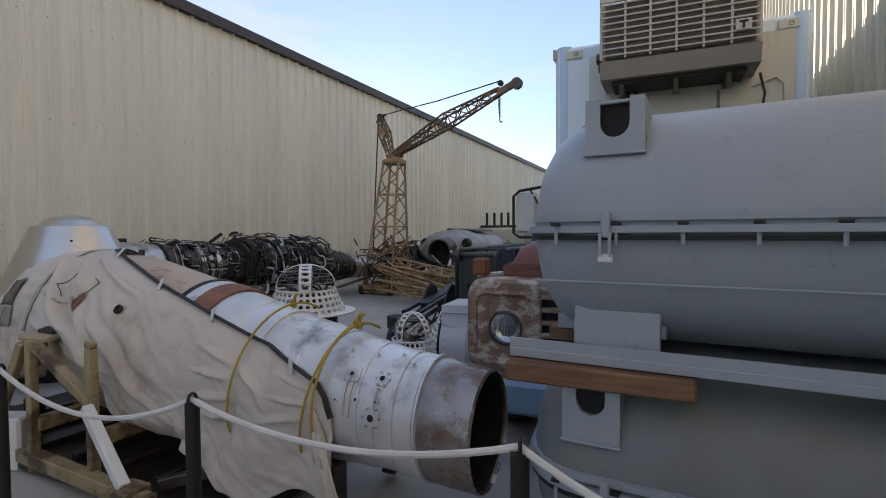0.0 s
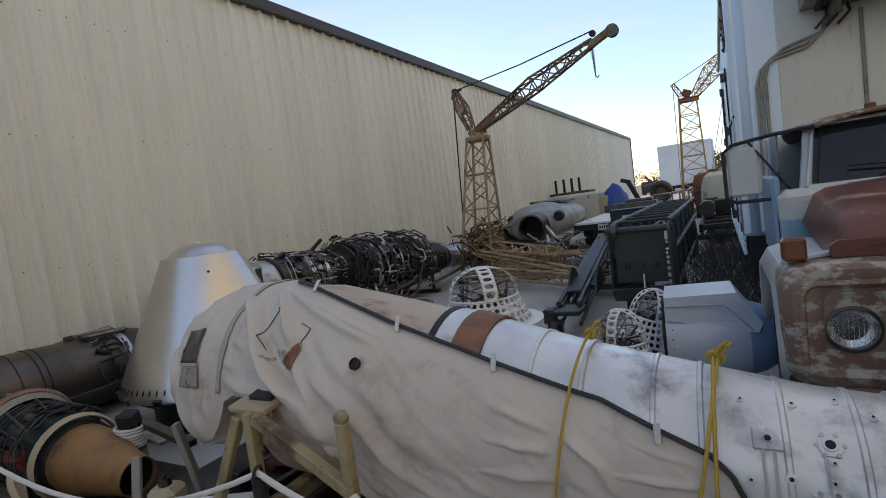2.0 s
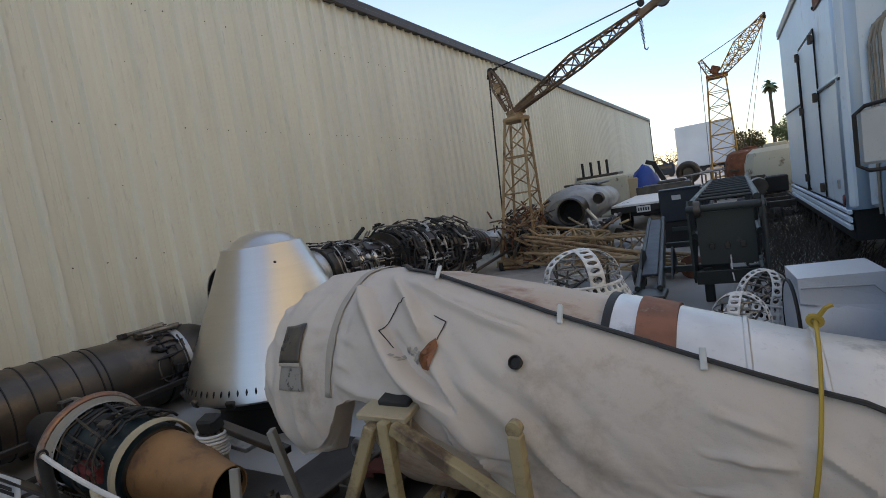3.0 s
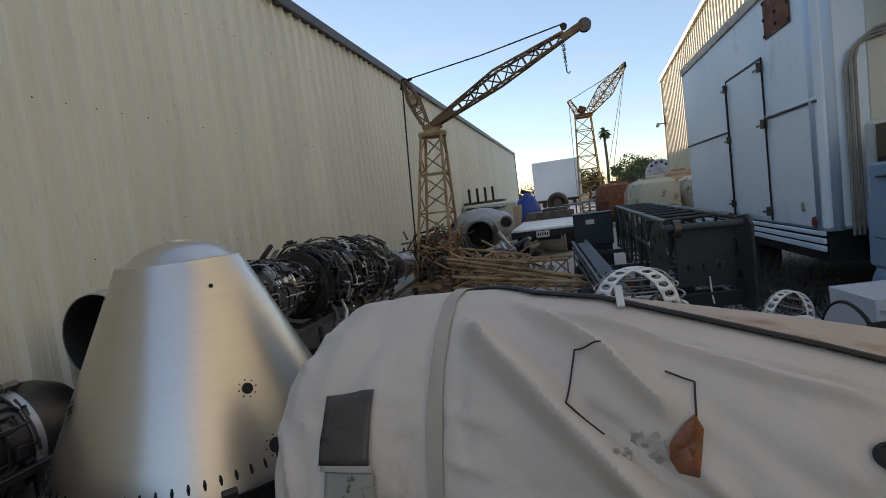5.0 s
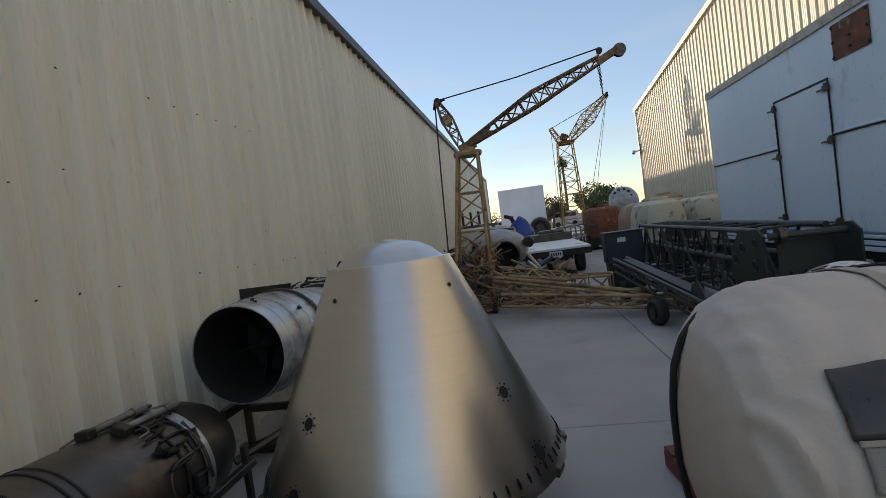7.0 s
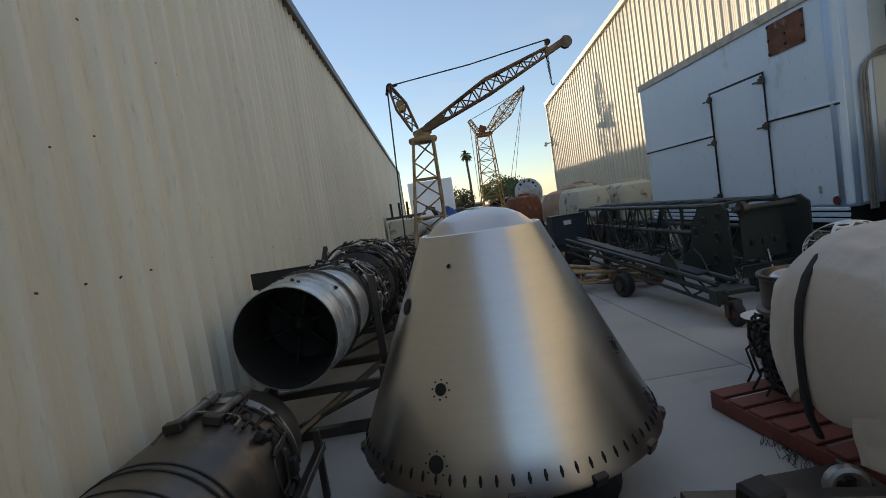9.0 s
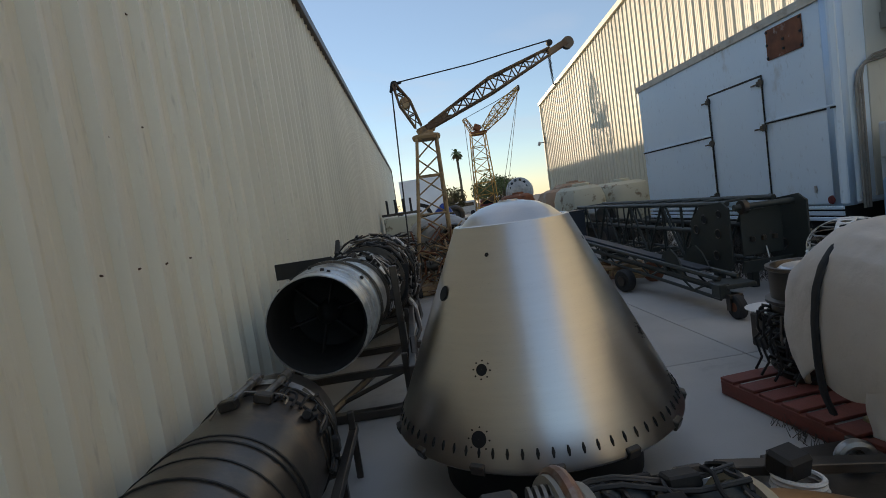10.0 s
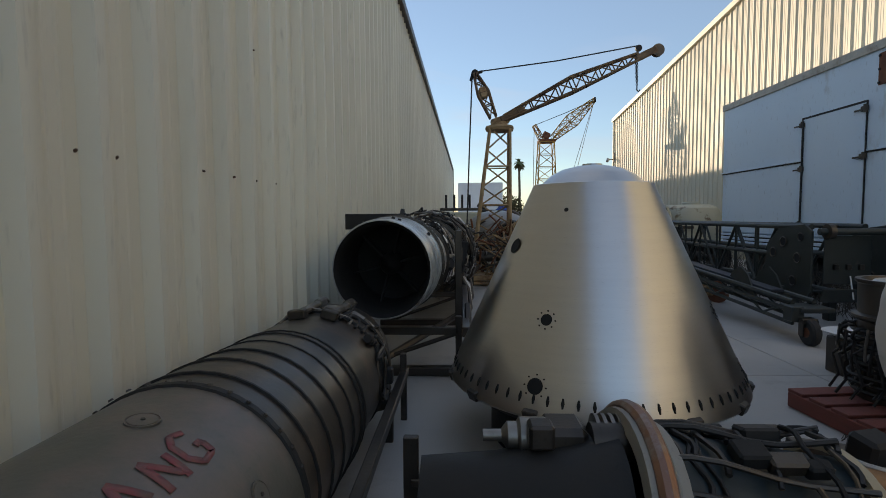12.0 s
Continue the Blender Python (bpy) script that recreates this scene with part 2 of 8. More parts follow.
COPPER = material("copper_tinted_steel", (0.30, 0.17, 0.12), 0.38, 0.8, second=(0.16, 0.10, 0.08), scale=6, amount=1.0, stain=(0.34, 0.31, 0.28), stain_scale=6, stain_at=0.58, stain_soft=0.1)
REDP = material("dark_red_paint", (0.17, 0.03, 0.03), 0.5)
REDMARK = material("faded_red_marking", (0.25, 0.06, 0.065), 0.7, second=(0.15, 0.09, 0.08), scale=22, amount=1.0)
TEAL = material("dark_teal_paint", (0.012, 0.026, 0.032), 0.5)
TARP = material("blue_tarpaulin", (0.012, 0.06, 0.33), 0.4, second=(0.01, 0.045, 0.25), scale=8)
CAMO = material("peeling_pale_green_paint", (0.47, 0.47, 0.38), 0.7, second=(0.40, 0.40, 0.32), scale=2, stain=(0.16, 0.12, 0.08), stain_scale=2.4, stain_at=0.60, stain_soft=0.04)
DUSTRUST = material("dusty_rust_hull", (0.35, 0.24, 0.16), 0.8, second=(0.26, 0.16, 0.10), scale=3, stain=(0.40, 0.37, 0.31), stain_scale=2, stain_at=0.6)
FARWHITE = material("far_white_panel", (0.68, 0.69, 0.70), 0.5, scale=0.4)
BARK = material("bark", (0.15, 0.115, 0.08), 0.9, grain=40, bump=0.4)
LEAF = material("foliage", (0.11, 0.15, 0.055), 0.7, second=(0.14, 0.16, 0.06), scale=2.0, amount=1.0)
LEAF2 = material("dry_foliage", (0.13, 0.105, 0.045), 0.8, second=(0.085, 0.085, 0.035), scale=2.0, amount=1.0)
FENCE = material("block_wall", (0.42, 0.40, 0.37), 0.8, second=(0.34, 0.32, 0.29), scale=1.5, grain=30, bump=0.2, stretch=(6, 1, 1))
WEED = material("dry_weed", (0.10, 0.088, 0.072), 0.9)
NACELLE = material("dull_grey_fuselage", (0.34, 0.335, 0.32), 0.5, 0.3, second=(0.22, 0.22, 0.215), scale=2.5, amount=0.9, stain=(0.16, 0.15, 0.14), stain_scale=2.0, stain_at=0.62)
AMBER = material("amber_lens", (0.17, 0.055, 0.022), 0.35)
LABEL = material("pale_label", (0.62, 0.64, 0.63), 0.5)
INK = material("dark_ink", (0.03, 0.03, 0.03), 0.6)
CONDENSER = material("grey_condenser_fins", (0.12, 0.105, 0.095), 0.7, grain=70)
UNITGREY = material("grey_brown_unit_paint", (0.30, 0.285, 0.25), 0.6, second=(0.22, 0.205, 0.18), scale=3, stain=(0.12, 0.09, 0.07), stain_scale=3, stain_at=0.66)
GRILLE = material("pale_grille_paint", (0.52, 0.50, 0.44), 0.5)


def plain(name, base, rough, metal=0.0, transmission=0.0, ior=1.45):
    m = bpy.data.materials.new(name)
    m.use_nodes = True
    b = m.node_tree.nodes["Principled BSDF"]
    b.inputs["Base Color"].default_value = (*base, 1)
    b.inputs["Roughness"].default_value, b.inputs["Metallic"].default_value = rough, metal
    b.inputs["Transmission Weight"].default_value, b.inputs["IOR"].default_value = transmission, ior
    return m


GLASS = plain("lamp_glass", (0.92, 0.94, 0.95), 0.05, 0.0, 0.95)
WINDSCREEN = plain("dark_windscreen_glass", (0.015, 0.018, 0.02), 0.06)
REFLECTOR = plain("lamp_reflector", (0.70, 0.71, 0.72), 0.22, 1.0)


# ---- mesh building ----
class Geo:
    """Collects vertices and faces of one mesh."""

    def __init__(self):
        self.v, self.f = [], []

    def quadstrip(self, rings, closed=True, caps=(False, False)):
        base, n = len(self.v), len(rings[0])
        for r in rings:
            self.v.extend(tuple(p) for p in r)
        for i in range(len(rings) - 1):
            for j in range(n if closed else n - 1):
                k = (j + 1) % n
                self.f.append((base + i * n + j, base + i * n + k, base + (i + 1) * n + k, base + (i + 1) * n + j))
        if caps[0]:
            self.f.append(tuple(base + j for j in reversed(range(n))))
        if caps[1]:
            self.f.append(tuple(base + (len(rings) - 1) * n + j for j in range(n)))
        return self

    def box(self, c, s, rot=None, bev=0.0):
        m = Matrix.Translation(c) @ (Euler([radians(a) for a in rot]).to_matrix().to_4x4() if rot else Matrix.Identity(4))
        hx, hy, hz = s[0] / 2, s[1] / 2, s[2] / 2
        b = min(bev, hx * 0.9, hy * 0.9, hz * 0.9)
        base = len(self.v)
        if b <= 0:
            for x in (-hx, hx):
                for y in (-hy, hy):
                    for z in (-hz, hz):
                        self.v.append(tuple(m @ Vector((x, y, z))))
            for q in ((0, 1, 3, 2), (4, 6, 7, 5), (0, 4, 5, 1), (2, 3, 7, 6), (0, 2, 6, 4), (1, 5, 7, 3)):
                self.f.append(tuple(base + i for i in q))
            return self
        idx = {}
        for x in (-1, 1):
            for y in (-1, 1):
                for z in (-1, 1):
                    for a, p in enumerate(((x * hx, y * (hy - b), z * (hz - b)), (x * (hx - b), y * hy, z * (hz - b)), (x * (hx - b), y * (hy - b), z * hz))):
                        idx[(x, y, z, a)] = len(self.v)
                        self.v.append(tuple(m @ Vector(p)))
        S = (-1, 1)
        for s1 in S:
            o = ((-1, -1), (-1, 1), (1, 1), (1, -1)) if s1 < 0 else ((-1, -1), (1, -1), (1, 1), (-1, 1))
            self.f.append(tuple(idx[(s1, a, c2, 0)] for a, c2 in o))
            self.f.append(tuple(idx[(a, s1, c2, 1)] for a, c2 in reversed(o)))
            self.f.append(tuple(idx[(a, c2, s1, 2)] for a, c2 in o))
        for a in S:
            for c2 in S:
                self.f.append((idx[(-1, a, c2, 1)], idx[(1, a, c2, 1)], idx[(1, a, c2, 2)], idx[(-1, a, c2, 2)]))
                self.f.append((idx[(a, -1, c2, 0)], idx[(a, 1, c2, 0)], idx[(a, 1, c2, 2)], idx[(a, -1, c2, 2)]))
                self.f.append((idx[(a, c2, -1, 0)], idx[(a, c2, 1, 0)], idx[(a, c2, 1, 1)], idx[(a, c2, -1, 1)]))
                for d in S:
                    self.f.append((idx[(a, c2, d, 0)], idx[(a, c2, d, 1)], idx[(a, c2, d, 2)]))
        return self

    def ring(self, o, axis, r, n, squash=1.0):
        axis = Vector(axis).normalized()
        u = axis.cross(Vector((0, 0, 1)) if abs(axis.z) < 0.95 else Vector((1, 0, 0))).normalized()
        w = u.cross(axis)
        return [Vector(o) + u * (r * math.cos(2 * math.pi * k / n)) + w * (r * squash * math.sin(2 * math.pi * k / n)) for k in range(n)]

    def cyl(self, a, b, r0, r1=None, n=12, caps=True):
        a, b = Vector(a), Vector(b)
        r1 = r0 if r1 is None else r1
        return self.quadstrip([self.ring(a, b - a, r0, n), self.ring(b, b - a, r1, n)], True, (caps, caps))

    def lathe(self, prof, o=(0, 0, 0), axis=(0, 0, 1), n=32, caps=(False, False)):
        axis = Vector(axis).normalized()
        return self.quadstrip([self.ring(Vector(o) + axis * a, axis, max(r, 0.0005), n) for a, r in prof], True, caps)

    def torus(self, o, axis, r, t, n=24, m=8):
        axis = Vector(axis).normalized()
        prof = [(t * math.sin(2 * math.pi * k / m), r + t * math.cos(2 * math.pi * k / m)) for k in range(m + 1)]
        return self.lathe(prof, o, axis, n)

    def tube(self, pts, r, n=8, caps=True, squash=1.0):
        pts = [Vector(p) for p in pts]
        rings, u = [], None
        for i, p in enumerate(pts):
            d = (pts[min(i + 1, len(pts) - 1)] - pts[max(i - 1, 0)]).normalized()
            if u is None:
                u = d.cross(Vector((0, 0, 1)) if abs(d.z) < 0.95 else Vector((1, 0, 0))).normalized()
            else:
                u = (u - d * u.dot(d)).normalized()
            w = d.cross(u)
            rr = r[i] if isinstance(r, (list, tuple)) else r
            rings.append([p + u * (rr * math.cos(2 * math.pi * k / n)) + w * (rr * squash * math.sin(2 * math.pi * k / n)) for k in range(n)])
        return self.quadstrip(rings, True, (caps, caps))

    def bars(self, pairs, r, n=6):
        for a, b in pairs:
            self.cyl(a, b, r, r, n)
        return self

    def prism(self, pts, off):
        """A flat outline (list of 3D points) thickened by the vector off."""
        base, n, off = len(self.v), len(pts), Vector(off)
        self.v.extend(tuple(p) for p in pts)
        self.v.extend(tuple(Vector(p) + off) for p in pts)
        self.f.append(tuple(base + i for i in reversed(range(n))))
        self.f.append(tuple(base + n + i for i in range(n)))
        for i in range(n):
            k = (i + 1) % n
            self.f.append((base + i, base + k, base + n + k, base + n + i))
        return self

    def grid(self, rows):
        return self.quadstrip(rows, closed=False)

    def mesh(self, name):
        me = bpy.data.meshes.new(name)
        me.from_pydata(self.v, [], self.f)
        me.validate()
        bm = bmesh.new()
        bm.from_mesh(me)
        bmesh.ops.remove_doubles(bm, verts=bm.verts, dist=0.00002)
        bmesh.ops.recalc_face_normals(bm, faces=bm.faces)
        bm.to_mesh(me)
        bm.free()
        me.shade_smooth()
        me.set_sharp_from_angle(angle=radians(32))
        return me


def part(name, geo, mat, parent=None, label="", solid=0.0):
    me = geo.mesh(name) if isinstance(geo, Geo) else geo
    if not me.materials:
        me.materials.append(mat)
    ob = new(name, me)
    if parent is not None:
        ob.parent = parent
    if solid:
        md = ob.modifiers.new("thick", "SOLIDIFY")
        md.thickness, md.offset = solid, -1.0
    return tagged(ob, label)


def thing(name, label, category, at=(0, 0, 0), rz=0.0, group="", kind="", tilt=(0, 0)):
    ob = new(name)
    ob.empty_display_size = 0.2
    ob.matrix_basis = pose(*at, tilt[0], tilt[1], rz)
    return tagged(ob, label, category, group, kind)


def single(name, geo, mat, label, category, group="", kind="", solid=0.0):
    ob = part(name, geo, mat, None, label, solid)
    return tagged(ob, "", category, group, kind)


def lerp(a, b, t):
    return Vector(a) + (Vector(b) - Vector(a)) * t


# ---- buildings and ground ----
WX, WSLOPE, WTOP, WEND = -7.85, 0.010, 5.27, 44.4        # west building's face
PITCH = 0.305


def rib_profile(width, depth=0.062):
    """Across a sheet: (along, outward) of tall ribs at the pitch with two low ones between."""
    out, n = [], round(width / PITCH)
    for k in range(n):
        y = k * PITCH
        out += [(y, 0), (y + 0.050, 0), (y + 0.058, 0.005), (y + 0.066, 0.005), (y + 0.074, 0), (y + 0.114, 0), (y + 0.122, 0.005),
                (y + 0.130, 0.005), (y + 0.138, 0), (y + 0.194, 0), (y + 0.220, depth), (y + 0.258, depth), (y + 0.284, 0)]
    return out + [(n * PITCH, 0)]


def wall_frame(name, x0, slope, label):
    ob = new(name)
    ob.matrix_basis = Matrix.Translation((x0, 0, 0)) @ Matrix.Rotation(-math.atan(slope), 4, "Z")
    return tagged(ob, label, "wall", "", "structure")


west = wall_frame("wall_west", WX, WSLOPE, "cream ribbed sheet-metal wall of a long shed, dusty and dented")
part("wall_core", Geo().box((-0.115, 17.2, WTOP / 2 - 0.05), (0.2, 54.4, WTOP - 0.1)), CREAM, west)
g = Geo()
prof = rib_profile(PITCH * 3)
g.grid([[(o, a, z) for a, o in prof] for z in (0.0, WTOP)])
SHEET = g.mesh("panel")
SHEET.materials.append(CREAM)
for k in range(59):
    p = part("panel", SHEET, CREAM, west)
    p.location = (0, -9.6 + k * PITCH * 3, 0)
g = Geo()
rnd = random.Random(4)
for z in (0.25, 1.55, 3.0, 4.4):
    for k in range(250):
        if rnd.random() < 0.6:
            y = -8 + k * PITCH * 0.5 + rnd.uniform(-0.05, 0.05)
            g.cyl((-0.002, y, z + rnd.uniform(-0.01, 0.01)), (0.009 if k % 2 else 0.012, y, z), 0.007, 0.005, 6)
for k in range(60):
    y, z = rnd.uniform(-1, 20), rnd.uniform(1.2, 4.9)
    g.cyl((-0.002, y, z), (0.008, y, z), 0.006, 0.005, 6)
tagged(part("screw", g, SCREW, west, "small rusty roofing screws"), "", "", "", "stuff")
g = Geo().box((0.03, 17.2, WTOP + 0.09), (0.20, 54.6, 0.19), bev=0.015).box((0.12, 17.2, WTOP + 0.03), (0.035, 54.6, 0.10), bev=0.01)
single("trim", g, TRIM, "dark brown gutter and eave trim along the shed roof", "trim", kind="structure").matrix_basis = west.matrix_basis.copy()
g = Geo().box((-6.2, 17.2, WTOP + 0.02), (12.2, 54.5, 0.16))
single("roof", g, TRIM, "low flat sheet roof of the long shed", "roof", kind="structure").matrix_basis = west.matrix_basis.copy()
g = Geo().box((-6.2, WEND + 0.1, WTOP / 2), (12.0, 0.15, WTOP)).box((-6.2, -10.0, WTOP / 2), (12.0, 0.15, WTOP))
single("wall_end", g, CREAM, "plain cream end walls of the long shed", "wall", kind="structure").matrix_basis = west.matrix_basis.copy()
g = Geo().box((0.05, WEND + 0.04, WTOP / 2), (0.14, 0.10, WTOP), bev=0.01)
single("corner_trim", g, TRIM, "dark corner flashing at the far end of the shed", "trim", kind="structure").matrix_basis = west.matrix_basis.copy()

EX, EEND = 1.70, 28.2                                     # east building's face


def east_top(y):
    return 6.46 + 0.096 * (EEND - y) if y > 4 else 6.46 + 0.096 * (EEND - 4) - 0.096 * (4 - y)


east = new("wall_east")
tagged(east, "pale cream ribbed metal gable wall lit by low sun", "wall", "", "structure")
g = Geo()
g.prism([(EX + 0.03, -12, 0), (EX + 0.03, EEND, 0), (EX + 0.03, EEND, east_top(EEND)), (EX + 0.03, 4, east_top(4)), (EX + 0.03, -12, east_top(-12))], (0.2, 0, 0))
part("wall_core", g, CREAM2, east)
y = EEND
while y > -11:
    g = Geo()
    pr = [(y - a, o) for a, o in rib_profile(PITCH * 3, 0.036)]
    g.grid([[(EX - o, yy, 0.0) for yy, o in pr], [(EX - o, yy, east_top(yy)) for yy, o in pr]])
    part("panel", g, CREAM2, east)
    y -= PITCH * 3
g = Geo()
for a, b in ((EEND + 0.15, 4.0), (4.0, -12.0)):
    g.quadstrip([[(EX + dx, yy, east_top(yy) + dz) for dx, dz in ((-0.12, -0.08), (0.3, -0.08), (0.3, 0.10), (-0.12, 0.10))] for yy in (a, b)], True, (True, True))
single("gable_trim", g, CREAM2, "cream gable edge flashing", "trim", kind="structure")
g = Geo().box((EX - 0.03, EEND + 0.03, 3.2), (0.10, 0.10, 6.4), bev=0.01)
single("gable_corner_trim", g, CREAM2, "cream corner flashing of the gable wall", "trim", kind="structure")
g = Geo()
for a, b in ((EEND, 4.0), (4.0, -12.0)):
    g.quadstrip([[(EX + dx, yy, east_top(yy) + dz) for dx, dz in ((0.2, -0.1), (14, -0.1), (14, 0.02), (0.2, 0.02))] for yy in (a, b)], True, (True, True))
single("gable_roof", g, CREAM2, "plain roof of the gabled building", "roof", kind="structure")
single("wall_back_east", Geo().box((EX + 7, EEND - 0.1, 3.2), (13.6, 0.15, 6.4)), CREAM2, "plain far side wall of the gabled building", "wall", kind="structure")

gr = Geo()
gr.grid([[(x, yy, -0.03) for x in (-600, -9, 3, 600)] for yy in (-400, -10, 60, 900)])
single("ground", gr, DIRT, "flat dusty ground reaching to the horizon", "ground", kind="structure")
# unseen wall, added behind the camera to hold back low skylight
single("wall_south", Geo().box((-3.2, -4.2, 0.55), (9.8, 0.2, 1.1), None, 0.01), FENCE, "plain low pale wall added out of view to cut low light", "wall", kind="structure")
pave = new("pavement")
tagged(pave, "pale grey concrete yard paving with straight joints", "pavement", "", "structure")
JX, JY, SX, SY = -3.66, 4.38, 4.6, 4.9
slabs = {}
for i in range(-3, 4):
    for j in range(-3, 14):
        x0, x1 = JX + i * SX, JX + (i + 1) * SX
        if x0 > 12 or x1 < -14:
            continue
        if "m" not in slabs:
            slabs["m"] = Geo().box((0, 0, -0.05), (SX - 0.010, SY - 0.010, 0.10), bev=0.006).mesh("slab")
            slabs["m"].materials.append(CONCRETE)
        s = part("slab", slabs["m"], CONCRETE, pave)
        s.location = (JX + (i + 0.5) * SX, JY + (j + 0.5) * SY, 0)


# ---- the steel capsule ----
def capsule():
    t = thing("space_capsule", "bare brushed-steel conical capsule with round port holes, on a black drum", "capsule", (-5.77, 3.28, 0))
    zb, zt, rb, rt = 0.37, 1.50, 0.85, 0.345

    def at(z, ang, out=0.0):
        r = rb + (rt - rb) * (z - zb) / (zt - zb) + out
        return Vector((r * math.cos(ang), r * math.sin(ang), z))

    g = Geo().lathe([(zb - 0.03, 0.80), (zb - 0.015, 0.838), (zb, rb), (zb + 0.02, rb - 0.006), (zt - 0.03, rt + 0.012), (zt, rt), (zt + 0.004, rt - 0.012), (zt - 0.004, rt - 0.03)], n=96)
    part("shell", g, STEEL, t)
    g = Geo().lathe([(zt - 0.006, rt - 0.03), (zt + 0.012, 0.290), (zt + 0.055, 0.245), (zt + 0.092, 0.175), (zt + 0.112, 0.09), (zt + 0.116, 0.06), (zt + 0.124, 0.058), (zt + 0.125, 0.0)], n=64)
    part("dome", g, STEEL, t, "shallow spun-steel dome on top")
    part("skirt", Geo().lathe([(zb - 0.03, 0.80), (zb - 0.10, 0.70), (zb - 0.12, 0.66)], n=64), BLACK, t, "black curved underside")
    part("base", Geo().lathe([(0.0, 0.60), (0.28, 0.60), (0.28, 0.52)], n=48), BLACK, t, "black support drum")
    c = math.atan2

    def hole(z, ang, r, bolts):
        p = at(z, ang)
        nrm = Vector((math.cos(ang) * (zt - zb), math.sin(ang) * (zt - zb), (rb - rt))).normalized()
        # shell is not cut: black discs paint the dark of the holes
        h = part("port", Geo().lathe([(0.0035, r), (0.0035, 0.0)], p, nrm, 28), SOOT_AND_SHADE, t, "port hole drawn as a flat black disc")
        if bolts:
            u = nrm.cross(Vector((0, 0, 1))).normalized()
            w = u.cross(nrm)
            for k in range(bolts):
                a = 2 * math.pi * k / bolts
                q = p + (u * math.cos(a) + w * math.sin(a)) * (r + 0.016)
                part("bolt_hole", Geo().cyl(q - nrm * 0.002, q + nrm * 0.004, 0.0045, n=8), SOOT_AND_SHADE, h)

    for px, py, z, r, bl in ((-5.43, 3.08, 1.35, 0.012, 0), (-6.01, 2.90, 1.35, 0.012, 0), (-5.23, 2.97, 0.80, 0.030, 8), (-6.13, 2.72, 0.80, 0.030, 8),
                             (-5.09, 2.94, 0.50, 0.040, 8), (-6.20, 2.61, 0.50, 0.040, 8), (-6.27, 3.09, 1.15, 0.045, 0)):
        hole(z, c(py - 3.28, px + 5.77), r, bl)
    for k in range(72):
        a = 2 * math.pi * (k + 0.5) / 72
        p = at(zb + 0.055, a, 0.003)
        q = at(zb + 0.10, a, 0.003)
        # black sliver on the shell, painted in as the dark of a slot
        part("slot", Geo().tube([p, lerp(p, q, 0.5), q], [0.004, 0.009, 0.004], 6), SOOT_AND_SHADE, t)
    for k in range(14):
        a = 2 * math.pi * k / 14 + 0.1
        part("clamp", Geo().box(at(zb + 0.005, a, -0.005), (0.035, 0.075, 0.055), (0, 20, math.degrees(a)), 0.006), DARKSTEEL, t, "dark clamp block")
    for k in range(20):
        a = 2 * math.pi * k / 20
        part("rivet", Geo().lathe([(-0.002, 0.007), (0.005, 0.005), (0.006, 0.0)], (0.315 * math.cos(a), 0.315 * math.sin(a), zt - 0.004), (0, 0, 1), 8), PIPE, t)


capsule()


# ---- the canvas-covered engine ----
ENGINE_AXIS = [(-4.50, 2.41, 0.73, 0.0), (-4.495, 2.41, 0.73, 0.16), (-4.475, 2.41, 0.73, 0.29), (-4.43, 2.425, 0.725, 0.40), (-4.355, 2.445, 0.715, 0.485), (-4.24, 2.465, 0.705, 0.545), (-4.10, 2.48, 0.70, 0.57),
               (-3.88, 2.475, 0.70, 0.57), (-3.65, 2.43, 0.715, 0.56), (-3.40, 2.365, 0.73, 0.545), (-2.90, 2.315, 0.70, 0.485), (-2.43, 2.29, 0.655, 0.425), (-1.96, 2.26, 0.60, 0.365), (-1.50, 2.22, 0.565, 0.320),
               (-1.20, 2.185, 0.55, 0.285), (-1.00, 2.16, 0.54, 0.28), (-0.72, 2.12, 0.525, 0.265)]


def engine_at(x):
    for a, b in zip(ENGINE_AXIS, ENGINE_AXIS[1:]):
        if x <= b[0]:
            t = max(0.0, (x - a[0]) / (b[0] - a[0]))
            return [a[k] + (b[k] - a[k]) * t for k in range(1, 4)]
    return list(ENGINE_AXIS[-1][1:])


def engine_ring(x, extra=0.0, n=48, lo=0, hi=None):
    y, z, r = engine_at(x)
    return [(x, y - (r + extra) * math.cos(2 * math.pi * k / n), z + (r + extra) * math.sin(2 * math.pi * k / n)) for k in range(n)]


def table(pts, x):
    """Straight-line reading of a short table of (x, value)."""
    if x <= pts[0][0]:
        return pts[0][1]
    for a, b in zip(pts, pts[1:]):
        if x <= b[0]:
            return a[1] + (b[1] - a[1]) * (x - a[0]) / (b[0] - a[0])
    return pts[-1][1]


def hem_angle(x):
    """How far over the top, from the back, the canvas edge lies."""
    return table([(-4.30, -40), (-4.05, 15), (-3.86, 72), (-3.60, 97), (-3.26, 107), (-2.80, 119.5), (-2.24, 131), (-1.85, 138), (-1.67, 148), (-1.51, 156), (-1.45, 165), (-1.40, 184)], x)


